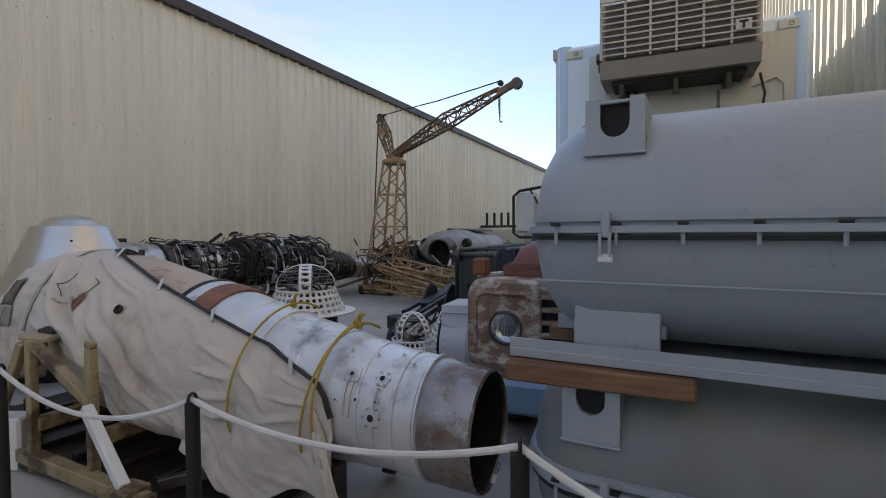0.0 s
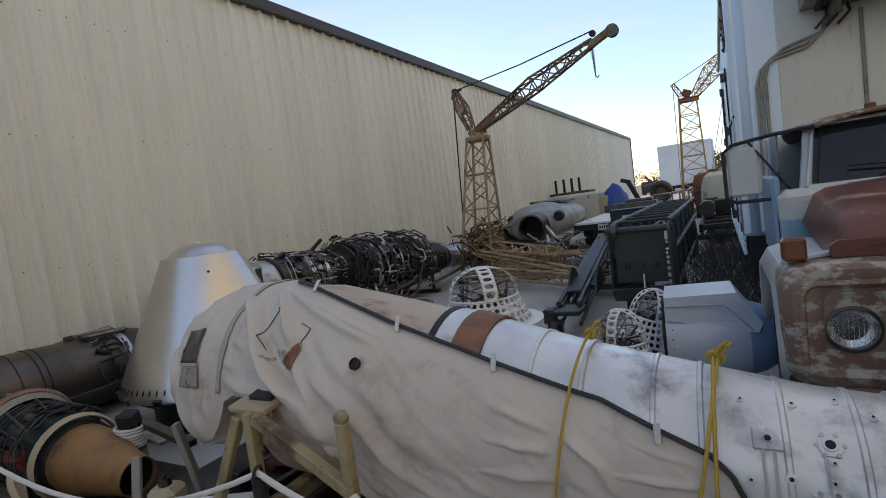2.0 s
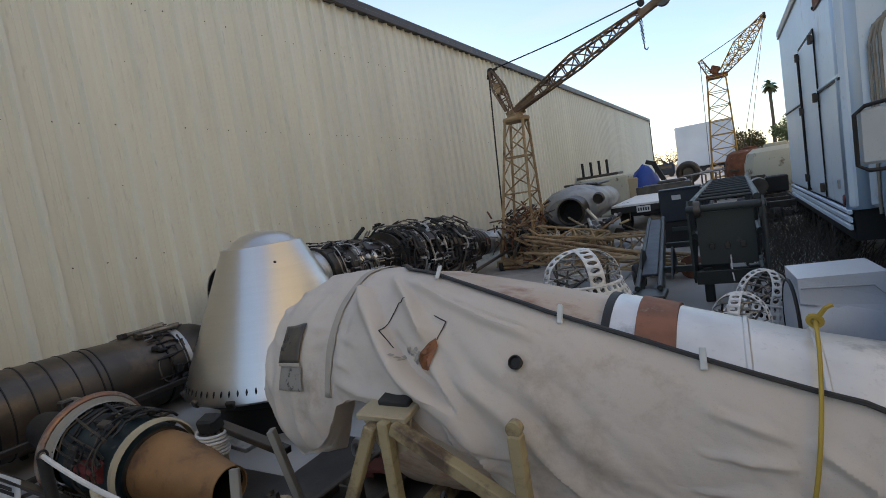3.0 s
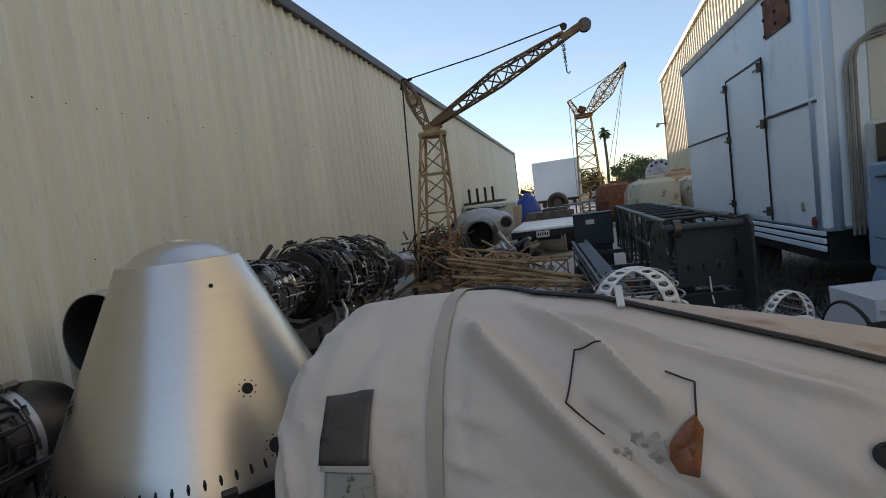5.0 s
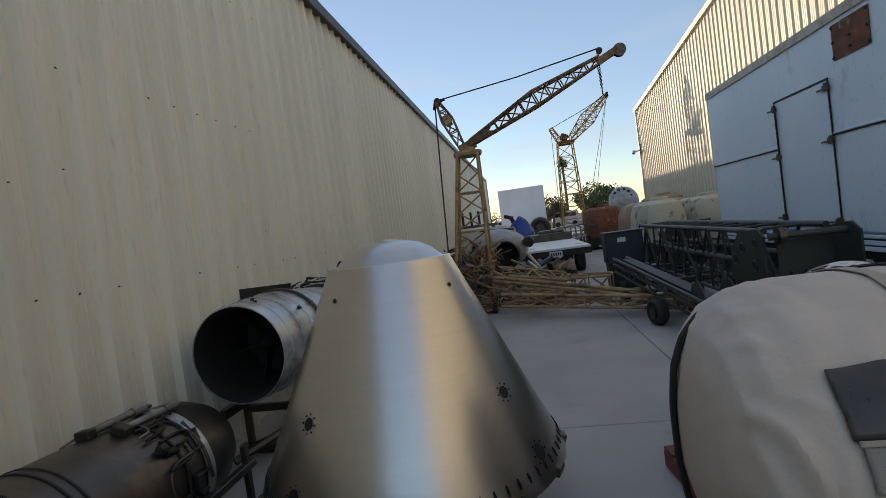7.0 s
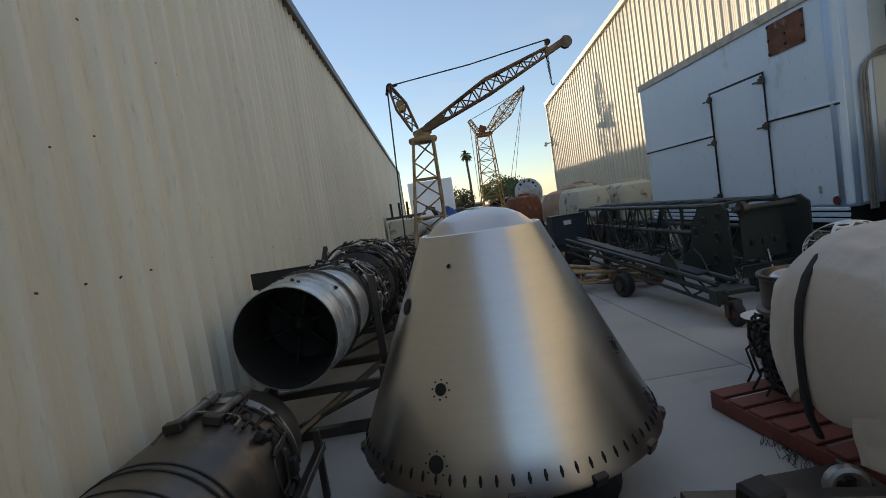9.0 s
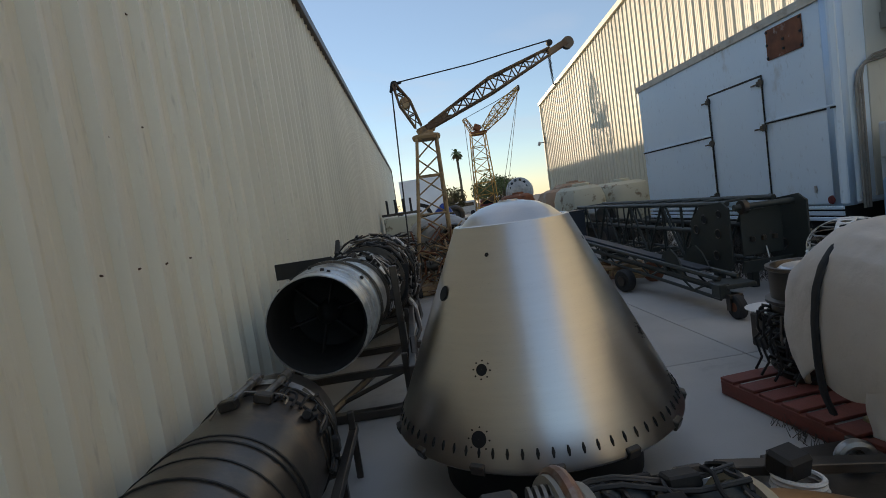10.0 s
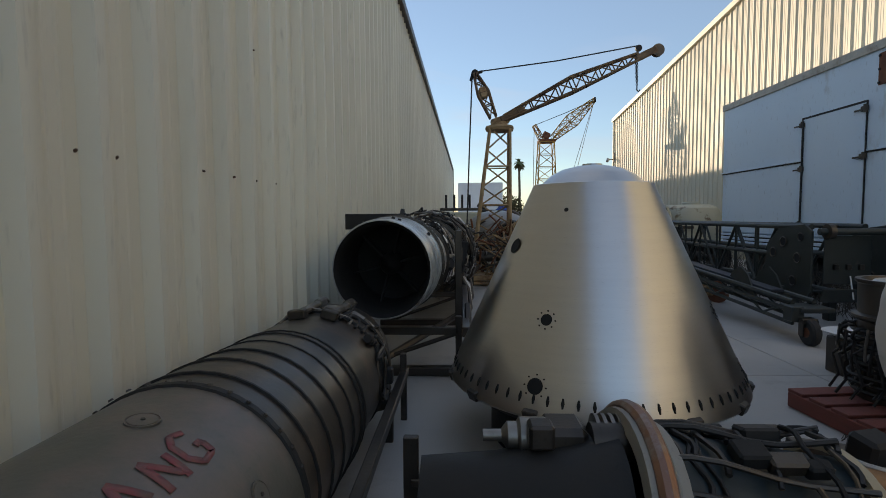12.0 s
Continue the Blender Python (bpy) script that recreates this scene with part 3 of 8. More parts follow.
def covered_engine():
    t = thing("jet_engine", "long tapering silver jet engine half covered by a canvas sheet", "engine")
    xs = [-3.6 + k * 0.1 for k in range(12)] + [-2.46]
    part("casing", Geo().quadstrip([engine_ring(x, -0.012) for x in xs]), CASING, t, "dusty tan casing with rusty scuffs")
    part("flange", Geo().quadstrip([engine_ring(-2.60, e) for e in (-0.012, 0.012)] + [engine_ring(-2.57, 0.012), engine_ring(-2.57, -0.01)]), BLACK, t)
    part("collar", Geo().quadstrip([engine_ring(x, 0.008) for x in (-2.57, -2.52, -2.48)]), ALU_PAINT, t)
    part("band", Geo().quadstrip([engine_ring(x, e) for x, e in ((-2.48, 0.006), (-2.48, 0.016), (-2.345, 0.016), (-2.345, 0.006))]), RUSTBAND, t, "rust-red band")
    xs = [-2.345 + k * 0.09 for k in range(15)] + [-1.0]
    part("body", Geo().quadstrip([engine_ring(x, 0.004) for x in xs]), ALU_PAINT, t, "scuffed silver paint")
    for x, w in ((-2.13, 0.010), (-1.93, 0.014), (-1.68, 0.008), (-1.53, 0.010), (-1.295, 0.009), (-1.105, 0.010), (-0.985, 0.016)):
        part("rib", Geo().quadstrip([engine_ring(x - 0.012, 0.003), engine_ring(x - 0.006, w), engine_ring(x + 0.006, w), engine_ring(x + 0.012, 0.003)]), ALU_PAINT, t)
    part("nozzle", Geo().quadstrip([engine_ring(-1.0, 0.002), engine_ring(-0.86, 0.006), engine_ring(-0.73, 0.004), engine_ring(-0.72, -0.004), engine_ring(-0.74, -0.012), engine_ring(-1.0, -0.03)]), BURNT, t, "heat-stained bare steel nozzle")
    part("nozzle_lining", Geo().quadstrip([engine_ring(-0.745, -0.016), engine_ring(-1.3, -0.06), engine_ring(-1.32, -0.30)]), SOOT_AND_SHADE, t)

    def fitting(x, ang, r, flower):
        y, z, rr = engine_at(x)
        a = radians(ang)
        nrm = Vector((0, -math.cos(a), math.sin(a)))
        p = Vector((x, y, z)) + nrm * (rr + 0.002)
        f = part("boss", Geo().lathe([(0, r * 1.25), (0.008, r * 1.2), (0.009, r * 0.75), (0.014, r * 0.7), (0.014, r * 0.5), (0.004, r * 0.35), (0.004, 0)], p, nrm, 16), ALU_PAINT, t, "bolted sensor boss")
        part("boss_core", Geo().lathe([(0.0145, 0.0), (0.0145, r * 0.48)], p, nrm, 14), SOOT_AND_SHADE, f)
        for k in range(flower):
            b = 2 * math.pi * k / flower
            u = Vector((1, 0, 0))
            w = nrm.cross(u)
            q = p + (u * math.cos(b) + w * math.sin(b)) * r * 1.25
            part("bolt", Geo().cyl(q, q + nrm * 0.012, 0.007, n=8), ALU, f)

    for x, a in ((-1.345, 40), (-1.205, 8)):
        y, z, rr = engine_at(x)
        n = Vector((0, -math.cos(radians(a)), math.sin(radians(a))))
        part("boss_plate", Geo().box(Vector((x, y, z)) + n * (rr + 0.006), (0.085, 0.072, 0.012), (90 - a, 0, 0), 0.004), ALU_PAINT, t, "square bolted pad")
    for x, a, r, k in ((-1.345, 40, 0.020, 4), (-1.185, 43, 0.028, 6), (-1.205, 8, 0.034, 6), (-1.266, 66, 0.010, 0), (-1.148, 76, 0.009, 0), (-1.294, 20, 0.014, 0), (-1.188, 22, 0.010, 0), (-1.064, 66, 0.009, 0), (-1.41, 62, 0.008, 0), (-1.182, 33, 0.008, 0), (-1.40, 16, 0.010, 0)):
        fitting(x, a, r, k)
    g = Geo()
    for x, a0, a1 in ((-1.36, 4, 34), (-1.33, 4, 34), (-1.20, 14, 36), (-1.20, -30, 0)):
        y, z, rr = engine_at(x)
        g.tube([(x, y - (rr + 0.01) * math.cos(radians(a0 + (a1 - a0) * k / 5)), z + (rr + 0.01) * math.sin(radians(a0 + (a1 - a0) * k / 5))) for k in range(6)], 0.005, 6)
    part("sense_line", g, ALU_PAINT, t)


covered_engine()


def canvas_cover():
    """A sheet over the blunt end and the near flank, hanging free below the widest line."""
    rows, hem = [], []
    NA = 160
    xs = [-4.496, -4.49, -4.483, -4.472, -4.46, -4.45, -4.44, -4.43, -4.42, -4.41, -4.40, -4.39, -4.38, -4.37] + [-4.36 + 0.0125 * k for k in range(238)]

    # drag folds as lines of (x, degrees round the engine), with height and width: they fall from the crown and from the tied ends
    folds = [(((-3.79, 117), (-3.71, 128), (-3.59, 139.5), (-3.477, 150.5), (-3.37, 161), (-3.15, 173), (-3.01, 188)), 0.085, 0.042),
             (((-3.52, 141), (-3.42, 148), (-3.325, 157), (-3.20, 165)), -0.055, 0.024),
             (((-3.66, 104), (-3.42, 128), (-3.354, 136.6), (-3.289, 143)), 0.055, 0.027),
             (((-3.56, 108), (-3.26, 121.7), (-3.0, 131), (-2.84, 134.5)), 0.038, 0.022), (((-3.35, 115), (-3.03, 125.5), (-2.78, 131)), 0.026, 0.019),
             (((-3.25, 153), (-3.119, 167.7), (-3.051, 186), (-3.0, 215)), 0.045, 0.028), (((-3.33, 160), (-3.20, 172), (-3.12, 192)), 0.036, 0.024),
             (((-3.14, 156), (-2.98, 166), (-2.823, 178), (-2.605, 212)), 0.038, 0.040), (((-3.10, 140), (-2.78, 164.6), (-2.46, 195)), 0.022, 0.048),
             (((-2.245, 153), (-2.015, 160)), 0.026, 0.022), (((-2.275, 171.6), (-2.03, 169.8)), 0.034, 0.024), (((-2.33, 189.5), (-2.04, 184)), 0.034, 0.026),
             (((-2.25, 208), (-2.05, 196)), 0.030, 0.026), (((-1.98, 159), (-1.86, 172), (-1.80, 190)), 0.024, 0.022), (((-1.76, 158), (-1.52, 163)), 0.022, 0.022),
             (((-1.80, 176), (-1.53, 174)), 0.026, 0.022), (((-1.85, 196), (-1.56, 186)), 0.028, 0.024), (((-2.0, 150), (-2.05, 215)), -0.030, 0.022),
             (((-1.52, 160), (-1.58, 215)), -0.026, 0.022), (((-3.854, 143), (-3.70, 147.5)), 0.016, 0.020), (((-3.85, 155.5), (-3.74, 158.7)), 0.016, 0.018),
             (((-3.85, 164), (-3.66, 169), (-3.42, 170)), 0.026, 0.024), (((-3.82, 120), (-3.80, 140), (-3.78, 160)), -0.012, 0.020), (((-4.05, 140), (-3.92, 140)), 0.014, 0.018),
             (((-4.02, 150), (-3.92, 146)), 0.012, 0.018), (((-4.47, 138), (-4.36, 156), (-4.30, 175)), 0.026, 0.026), (((-4.42, 116), (-4.28, 130)), 0.016, 0.024),
             (((-4.44, 158), (-4.38, 190)), 0.024, 0.024), (((-4.27, 160), (-4.22, 205)), 0.024, 0.024), (((-4.02, 163), (-3.96, 205)), 0.026, 0.024),
             (((-4.12, 172), (-4.08, 210)), 0.024, 0.022), (((-4.46, 98), (-4.22, 113)), 0.014, 0.022), (((-4.42, 76), (-4.18, 94)), 0.014, 0.024), (((-4.36, 142), (-4.24, 150)), 0.014, 0.018)]
    segs = []
    for line, amp, w in folds:
        for k, (p, q) in enumerate(zip(line, line[1:])):
            segs.append((p[0], p[1] * 0.0095, q[0], q[1] * 0.0095, amp, w, k == 0, k == len(line) - 2))

    def fold(x, s):
        """Folds along the lines, with crumples between, in metres outwards; s: degrees round the engine."""
        px, py = x + 0.03 * noise.noise((x * 2.5, s * 0.04, 2.0)), s * 0.0095
        up, down = 0.0, 0.0
        for ax, ay, bx, by, amp, w, head, tail in segs:
            if px < min(ax, bx) - 0.16 or px > max(ax, bx) + 0.16 or py < min(ay, by) - 0.16 or py > max(ay, by) + 0.16:
                continue
            dx, dy = bx - ax, by - ay
            t = ((px - ax) * dx + (py - ay) * dy) / (dx * dx + dy * dy)
            tc = min(1.0, max(0.0, t))
            d = math.hypot(px - ax - tc * dx, py - ay - tc * dy)
            fade = min(1.0, 0.25 + 1.6 * tc) if head else 1.0
            if tail:
                fade *= min(1.0, 0.25 + 1.6 * (1 - tc))
            side = (px - ax) * dy - (py - ay) * dx
            v = amp * fade * math.exp(-(d / (w * (1.2 if side > 0 else 0.85))) ** 2)
            up, down = max(up, v), min(down, v)
        f = up + down + 0.014 * noise.noise((x * 2.6, s * 0.022, 7.7)) + 0.007 * noise.noise((x * 7, s * 0.06, 2.2)) + 0.004 * noise.noise((x * 15, s * 0.12, 9.2))
        if x > -3.85:                                     # fine parallel drapes down the flank
            f += 0.009 * noise.noise((11 * (0.75 * x - 0.0066 * s), 2.2 * (0.66 * x + 0.0071 * s), 5.5)) + 0.005 * noise.noise((23 * (0.70 * x - 0.0068 * s), 4 * (0.66 * x + 0.0071 * s), 8.5))
        else:                                             # upright gathers on the blunt end
            f += 0.017 * noise.noise((x * 7, s * 0.035, 3.1)) + 0.009 * noise.noise((x * 15, s * 0.08, 6.4))
        return f * (1.0 if x < -4.15 else min(1.0, max(0.15, (s - 92) / 14)))

    for x in xs:
        if x > -1.40:
            continue
        y, z, r = engine_at(x)
        a0 = hem_angle(x)
        low = table([(-4.25, 214), (-3.95, 192), (-3.84, 176), (-3.74, 172), (-3.40, 172), (-3.25, 184), (-3.1, 188)], x)
        hang = table([(-4.5, 0.36), (-4.0, 0.42), (-3.86, 0.72), (-3.74, 0.79), (-3.38, 0.78), (-3.1, 0.54), (-2.85, 0.33), (-2.45, 0.27), (-2.2, 0.22), (-2.08, 0.10), (-1.85, 0.09), (-1.7, 0.15), (-1.42, 0.2)], x)
        hang += 0.035 * noise.noise((x * 4, 0, 9))
        row = []
        for k in range(NA + 1):
            u = k / NA
            if u < 0.68:
                a = a0 + (low - a0) * (u / 0.68)
                ar = radians(a)
                e = max(0.022 + fold(x, a) * (min(1.0, max(0.0, a - a0) / 20) if x > -3.95 else 1.0) * min(1.0, r / 0.4), 0.0 if x < -2.65 else 0.02)
                p = Vector((x, y + (r + e) * math.cos(ar), z + (r + e) * math.sin(ar)))
                if -3.75 < x < -2.6 and p.z < 1.0:
                    lim = 1.755 - 0.10 * (1 - min(1.0, (x + 3.75) / 0.15, (-2.6 - x) / 0.15)) - 0.10 * max(0.0, (p.z - 0.85) / 0.15)
                    p.y = lim + (p.y - lim) * (0.2 if p.y < lim else 1.0)
                row.append(p)
            else:
                h = (u - 0.68) / 0.32
                ar = radians(low)
                e = 0.022 + fold(x, low + 60 * h) * (1 + 0.8 * h) * min(1.0, r / 0.4)
                zt = z + (r + e) * math.sin(ar)
                back = 0.24 if x < -3.3 else (0.14 if x < -2.4 else -0.02)
                zz = zt + (min(hang, zt - 0.02) - zt) * h
                swell = 0.035 * math.sin(8 * x + 2.5 * h + 2 * noise.noise((x * 2, h, 1))) * h
                yy = y + (r + e) * math.cos(ar) * (1 - back * h * h) + swell
                if -3.75 < x < -2.6:          # the cloth hangs behind the stand's posts
                    lim = 1.765 - 0.10 * (1 - min(1.0, (x + 3.75) / 0.15, (-2.6 - x) / 0.15))
                    yy = lim + (yy - lim) * (0.35 if yy < lim else 1.0)
                row.append(Vector((x, yy, zz)))
        rows.append(row)
        if x > -3.88:
            hem.append(row[0])
    t = thing("canvas_cover", "dusty tan canvas engine cover with folds and black hem", "cover")
    part("sheet", Geo().grid(rows), CANVAS, t, solid=0.008)
    part("end_panel", Geo().lathe([(-4.514, 0.0), (-4.512, 0.08), (-4.507, 0.15), (-4.498, 0.20), (-4.485, 0.25)], (0, 2.41, 0.73), (1, 0, 0), 72), CANVAS, t)
    part("hem", Geo().tube([p + Vector((0, -0.004, 0.008)) for p in hem], 0.017, 6, squash=0.4), HEM, t, "black edge binding")
    # strap seam over the crown, dark window, vent grommet and patches
    def on(x, ang, off=0.03):
        y, z, r = engine_at(x)
        return Vector((x, y + (r + off) * math.cos(radians(ang)), z + (r + off) * math.sin(radians(ang))))

    def surf(x, ang, extra=0.012):
        """A point just over the cloth, folds and all."""
        f = fold(x, ang) * (min(1.0, max(0.0, ang - hem_angle(x)) / 28) if x > -3.95 else 1.0)
        return on(x, ang, 0.022 + f + extra)

    def patch(name, x0, x1, a0, a1, mat, label, off=0.010, n=10):
        part(name, Geo().grid([[surf(x0 + (x1 - x0) * i / n, a0 + (a1 - a0) * j / n, off) for j in range(n + 1)] for i in range(n + 1)]), mat, t, label, 0.004)

    patch("strap", -3.905, -3.860, 40, 172, CANVAS_EDGE, "wide canvas strap", 0.010, 40)
    def end_x(rr):
        for a, b in zip(ENGINE_AXIS, ENGINE_AXIS[1:]):
            if a[3] <= rr <= b[3]:
                return a[0] + (b[0] - a[0]) * (rr - a[3]) / (b[3] - a[3])
        return -4.1

    part("zip_strip", Geo().tube([(end_x(math.hypot(0.12, z - 0.72)) - 0.024, 2.53, z) for z in [0.36 + 0.84 * k / 24 for k in range(25)]], 0.022, 8, squash=0.6), HEM, t, "black zip strip on the blunt end")
    patch("window", -4.225, -4.066, 138, 157, WINDOW, "dull grey clear-plastic window", 0.012)
    patch("window", -4.205, -4.052, 158.5, 170, WINDOW2, "stained and spotted pale plastic window", 0.012)
    patch("window_bar", -4.215, -4.058, 157, 158.5, CANVAS_EDGE, "sewn bar across the window", 0.016)
    y, z, r = engine_at(-2.88)
    a = radians(147)
    nrm = Vector((0, math.cos(a), math.sin(a)))
    part("grommet", Geo().lathe([(0, 0.026), (0.016, 0.028), (0.020, 0.022), (0.010, 0.018), (0.010, 0)], surf(-2.88, 147, 0.004), nrm, 20), BLACK, t, "black round vent grommet")
    rim = [(-3.235, 141.5), (-3.222, 144.7), (-3.236, 150), (-3.250, 155.5), (-3.290, 155), (-3.305, 152), (-3.300, 148.5), (-3.262, 144)]
    mid = surf(-3.265, 149, 0.016)
    g = Geo()
    ring = [surf(x, a, 0.012) for x, a in rim]
    inner = [lerp(p, mid, 0.5) + Vector((0, -0.006 - 0.006 * (-1) ** k, 0.004)) for k, p in enumerate(ring)]
    g.quadstrip([ring, inner, [mid] * len(ring)])
    part("tear", g, TEAR, t, "torn hole showing glossy rust-brown lining")
    rnd = random.Random(77)
    for k in range(26):
        x, a, d = rnd.uniform(-3.42, -3.30), rnd.uniform(147, 153), rnd.uniform(0.004, 0.013)
        flake = [surf(x + d * math.cos(b) * rnd.uniform(0.5, 1.1), a + d * 90 * math.sin(b) * rnd.uniform(0.5, 1.1), 0.009) for b in (0, 1.2, 2.4, 3.8, 5.0)]
        part("torn_flake", Geo().prism(flake, (0, -0.002, 0.001)), rnd.choice((CANVAS_EDGE, LINING, LINING)), t)
    # black lines draw the flap edges and the shadow in the open slit
    for x0, b0, x1, b1 in ((-3.421, 126.7, -3.49, 126.3), (-3.49, 126.3, -3.521, 142), (-3.521, 142, -3.44, 148), (-3.279, 130.6, -3.216, 132.7), (-3.216, 132.7, -3.232, 142)):
        part("flap_edge", Geo().tube([surf(x0 + (x1 - x0) * k / 10, b0 + (b1 - b0) * k / 10, 0.006) for k in range(11)], 0.0024, 6), HEM, t)
    for x in (-3.35, -2.74, -2.26, -1.66):
        part("clip", Geo().box(on(x, hem_angle(x) + 1, 0.05), (0.022, 0.075, 0.010), (hem_angle(x) - 60, 0, 0), 0.003), LABEL, t, "pale webbing tab")
    part("flap", Geo().grid([[(-1.52 + 0.10 * j / 10 + (i / 6) * (0.02 + 0.13 * j / 10), 1.885 - 0.05 * math.sin(j / 10 * 2.4) + 0.015 * math.sin(i * 2.0 + j * 0.8), 0.60 - 0.50 * j / 10) for i in range(7)] for j in range(11)]), CANVAS, t, "loose hanging flap", 0.008)


canvas_cover()


def tie_rope(x, drift, label):
    pts = []
    for k in range(25):
        a = 60 + (215 - 60) * k / 24
        xx = x - drift * (k / 24) ** 2
        y, z, r = engine_at(xx)
        pts.append((xx, y + (r + 0.055) * math.cos(radians(a)), z + (r + 0.06) * math.sin(radians(a))))
    t = thing("tie_rope", label, "rope", group="tie ropes")
    part("cord", Geo().tube(pts, 0.0065, 6), YROPE, t)
    y, z, r = engine_at(x)
    p = Vector(pts[5])
    part("knot", Geo().torus(p, (0.3, 1, 0.2), 0.018, 0.010, 12, 6).tube([p, p + Vector((0.03, -0.02, 0.05)), p + Vector((0.05, -0.02, 0.06))], 0.008, 6), YROPE, t)


tie_rope(-1.92, 0.14, "yellow cord tied round the canvas and engine")
tie_rope(-1.46, 0.15, "yellow cord knotted near the engine nozzle")
tie_rope(-1.48, 0.03, "yellow cord knotted near the engine nozzle")


def engine_stand():
    t = thing("engine_stand", "worn yellow steel transport stand under the covered engine", "stand")

    def beam(name, a, b, w, label="", mat=YELLOW):
        a, b = Vector(a), Vector(b)
        g = Geo().box((0, 0, 0), (w, w, (b - a).length), bev=0.006)
        ob = part(name, g, mat, t, label)
        ob.matrix_basis = Matrix.Translation((a + b) / 2) @ (b - a).to_track_quat("Z", "Y").to_matrix().to_4x4()

    for x in (-3.40, -2.84):
        beam("post", (x, 1.69, 0.02), (x, 1.69, 0.80), 0.050)
        beam("post", (x, 2.75, 0.02), (x, 2.75, 0.70), 0.065)
        beam("crossbeam", (x, 1.70, 0.30), (x, 2.78, 0.30), 0.08)
    part("saddle", Geo().box((-3.43, 1.80, 0.812), (0.25, 0.20, 0.030), (8, 0, 0), 0.006), TANDUST, t)
    part("pad", Geo().box((-3.41, 1.83, 0.842), (0.15, 0.12, 0.03), (12, 0, 0), 0.004), RUBBER, t)
    part("lug", Geo().lathe([(-0.018, 0.0), (-0.018, 0.028), (0.018, 0.028), (0.018, 0.0)], (-2.84, 1.69, 0.82), (0, 1, 0), 16), YELLOW, t)
    beam("brace", (-3.36, 1.69, 0.78), (-2.84, 1.69, 0.50), 0.055)
    part("gusset", Geo().prism([(-3.55, 1.73, 0.79), (-3.30, 1.73, 0.79), (-3.34, 1.73, 0.66), (-3.46, 1.73, 0.62)], (0, 0.012, 0)), TANDUST, t)
    beam("brace", (-3.46, 1.68, 0.78), (-3.80, 1.64, 0.08), 0.05, mat=YELLOW)
    beam("rail", (-2.82, 1.645, 0.50), (-2.46, 1.60, 0.16), 0.055, "paint-scraped pale angle bar", WHITE)
    beam("sill", (-4.05, 1.74, 0.10), (-2.30, 1.62, 0.10), 0.08)
    beam("sill", (-4.05, 2.78, 0.10), (-2.30, 2.78, 0.10), 0.10)
    # added dark plate: puts the shade under the engine onto the ground
    part("deck", Geo().box((-3.25, 2.22, 0.045), (2.9, 1.10, 0.05), None, 0.004), DARKSTEEL, t, "dark plate standing for the shade under the engine")
    for k in range(6):
        beam("slat", (-4.3 + k * 0.36, 1.80, 0.09), (-4.22 + k * 0.36, 2.74, 0.09), 0.045, mat=BROWNSTEEL)
    beam("outrigger", (-2.45, 1.62, 0.16), (-2.45, 1.62, 0.04), 0.14)
    beam("strut", (-2.40, 1.75, 0.12), (-1.70, 2.1, 0.30), 0.06, mat=DARKSTEEL)
    for x in (-1.45, -3.9):
        beam("cradle", (x, 1.95, 0.04), (x, 1.95, 0.32), 0.09, mat=DARKSTEEL)
        beam("cradle", (x, 2.50, 0.04), (x, 2.50, 0.32), 0.09, mat=DARKSTEEL)


engine_stand()


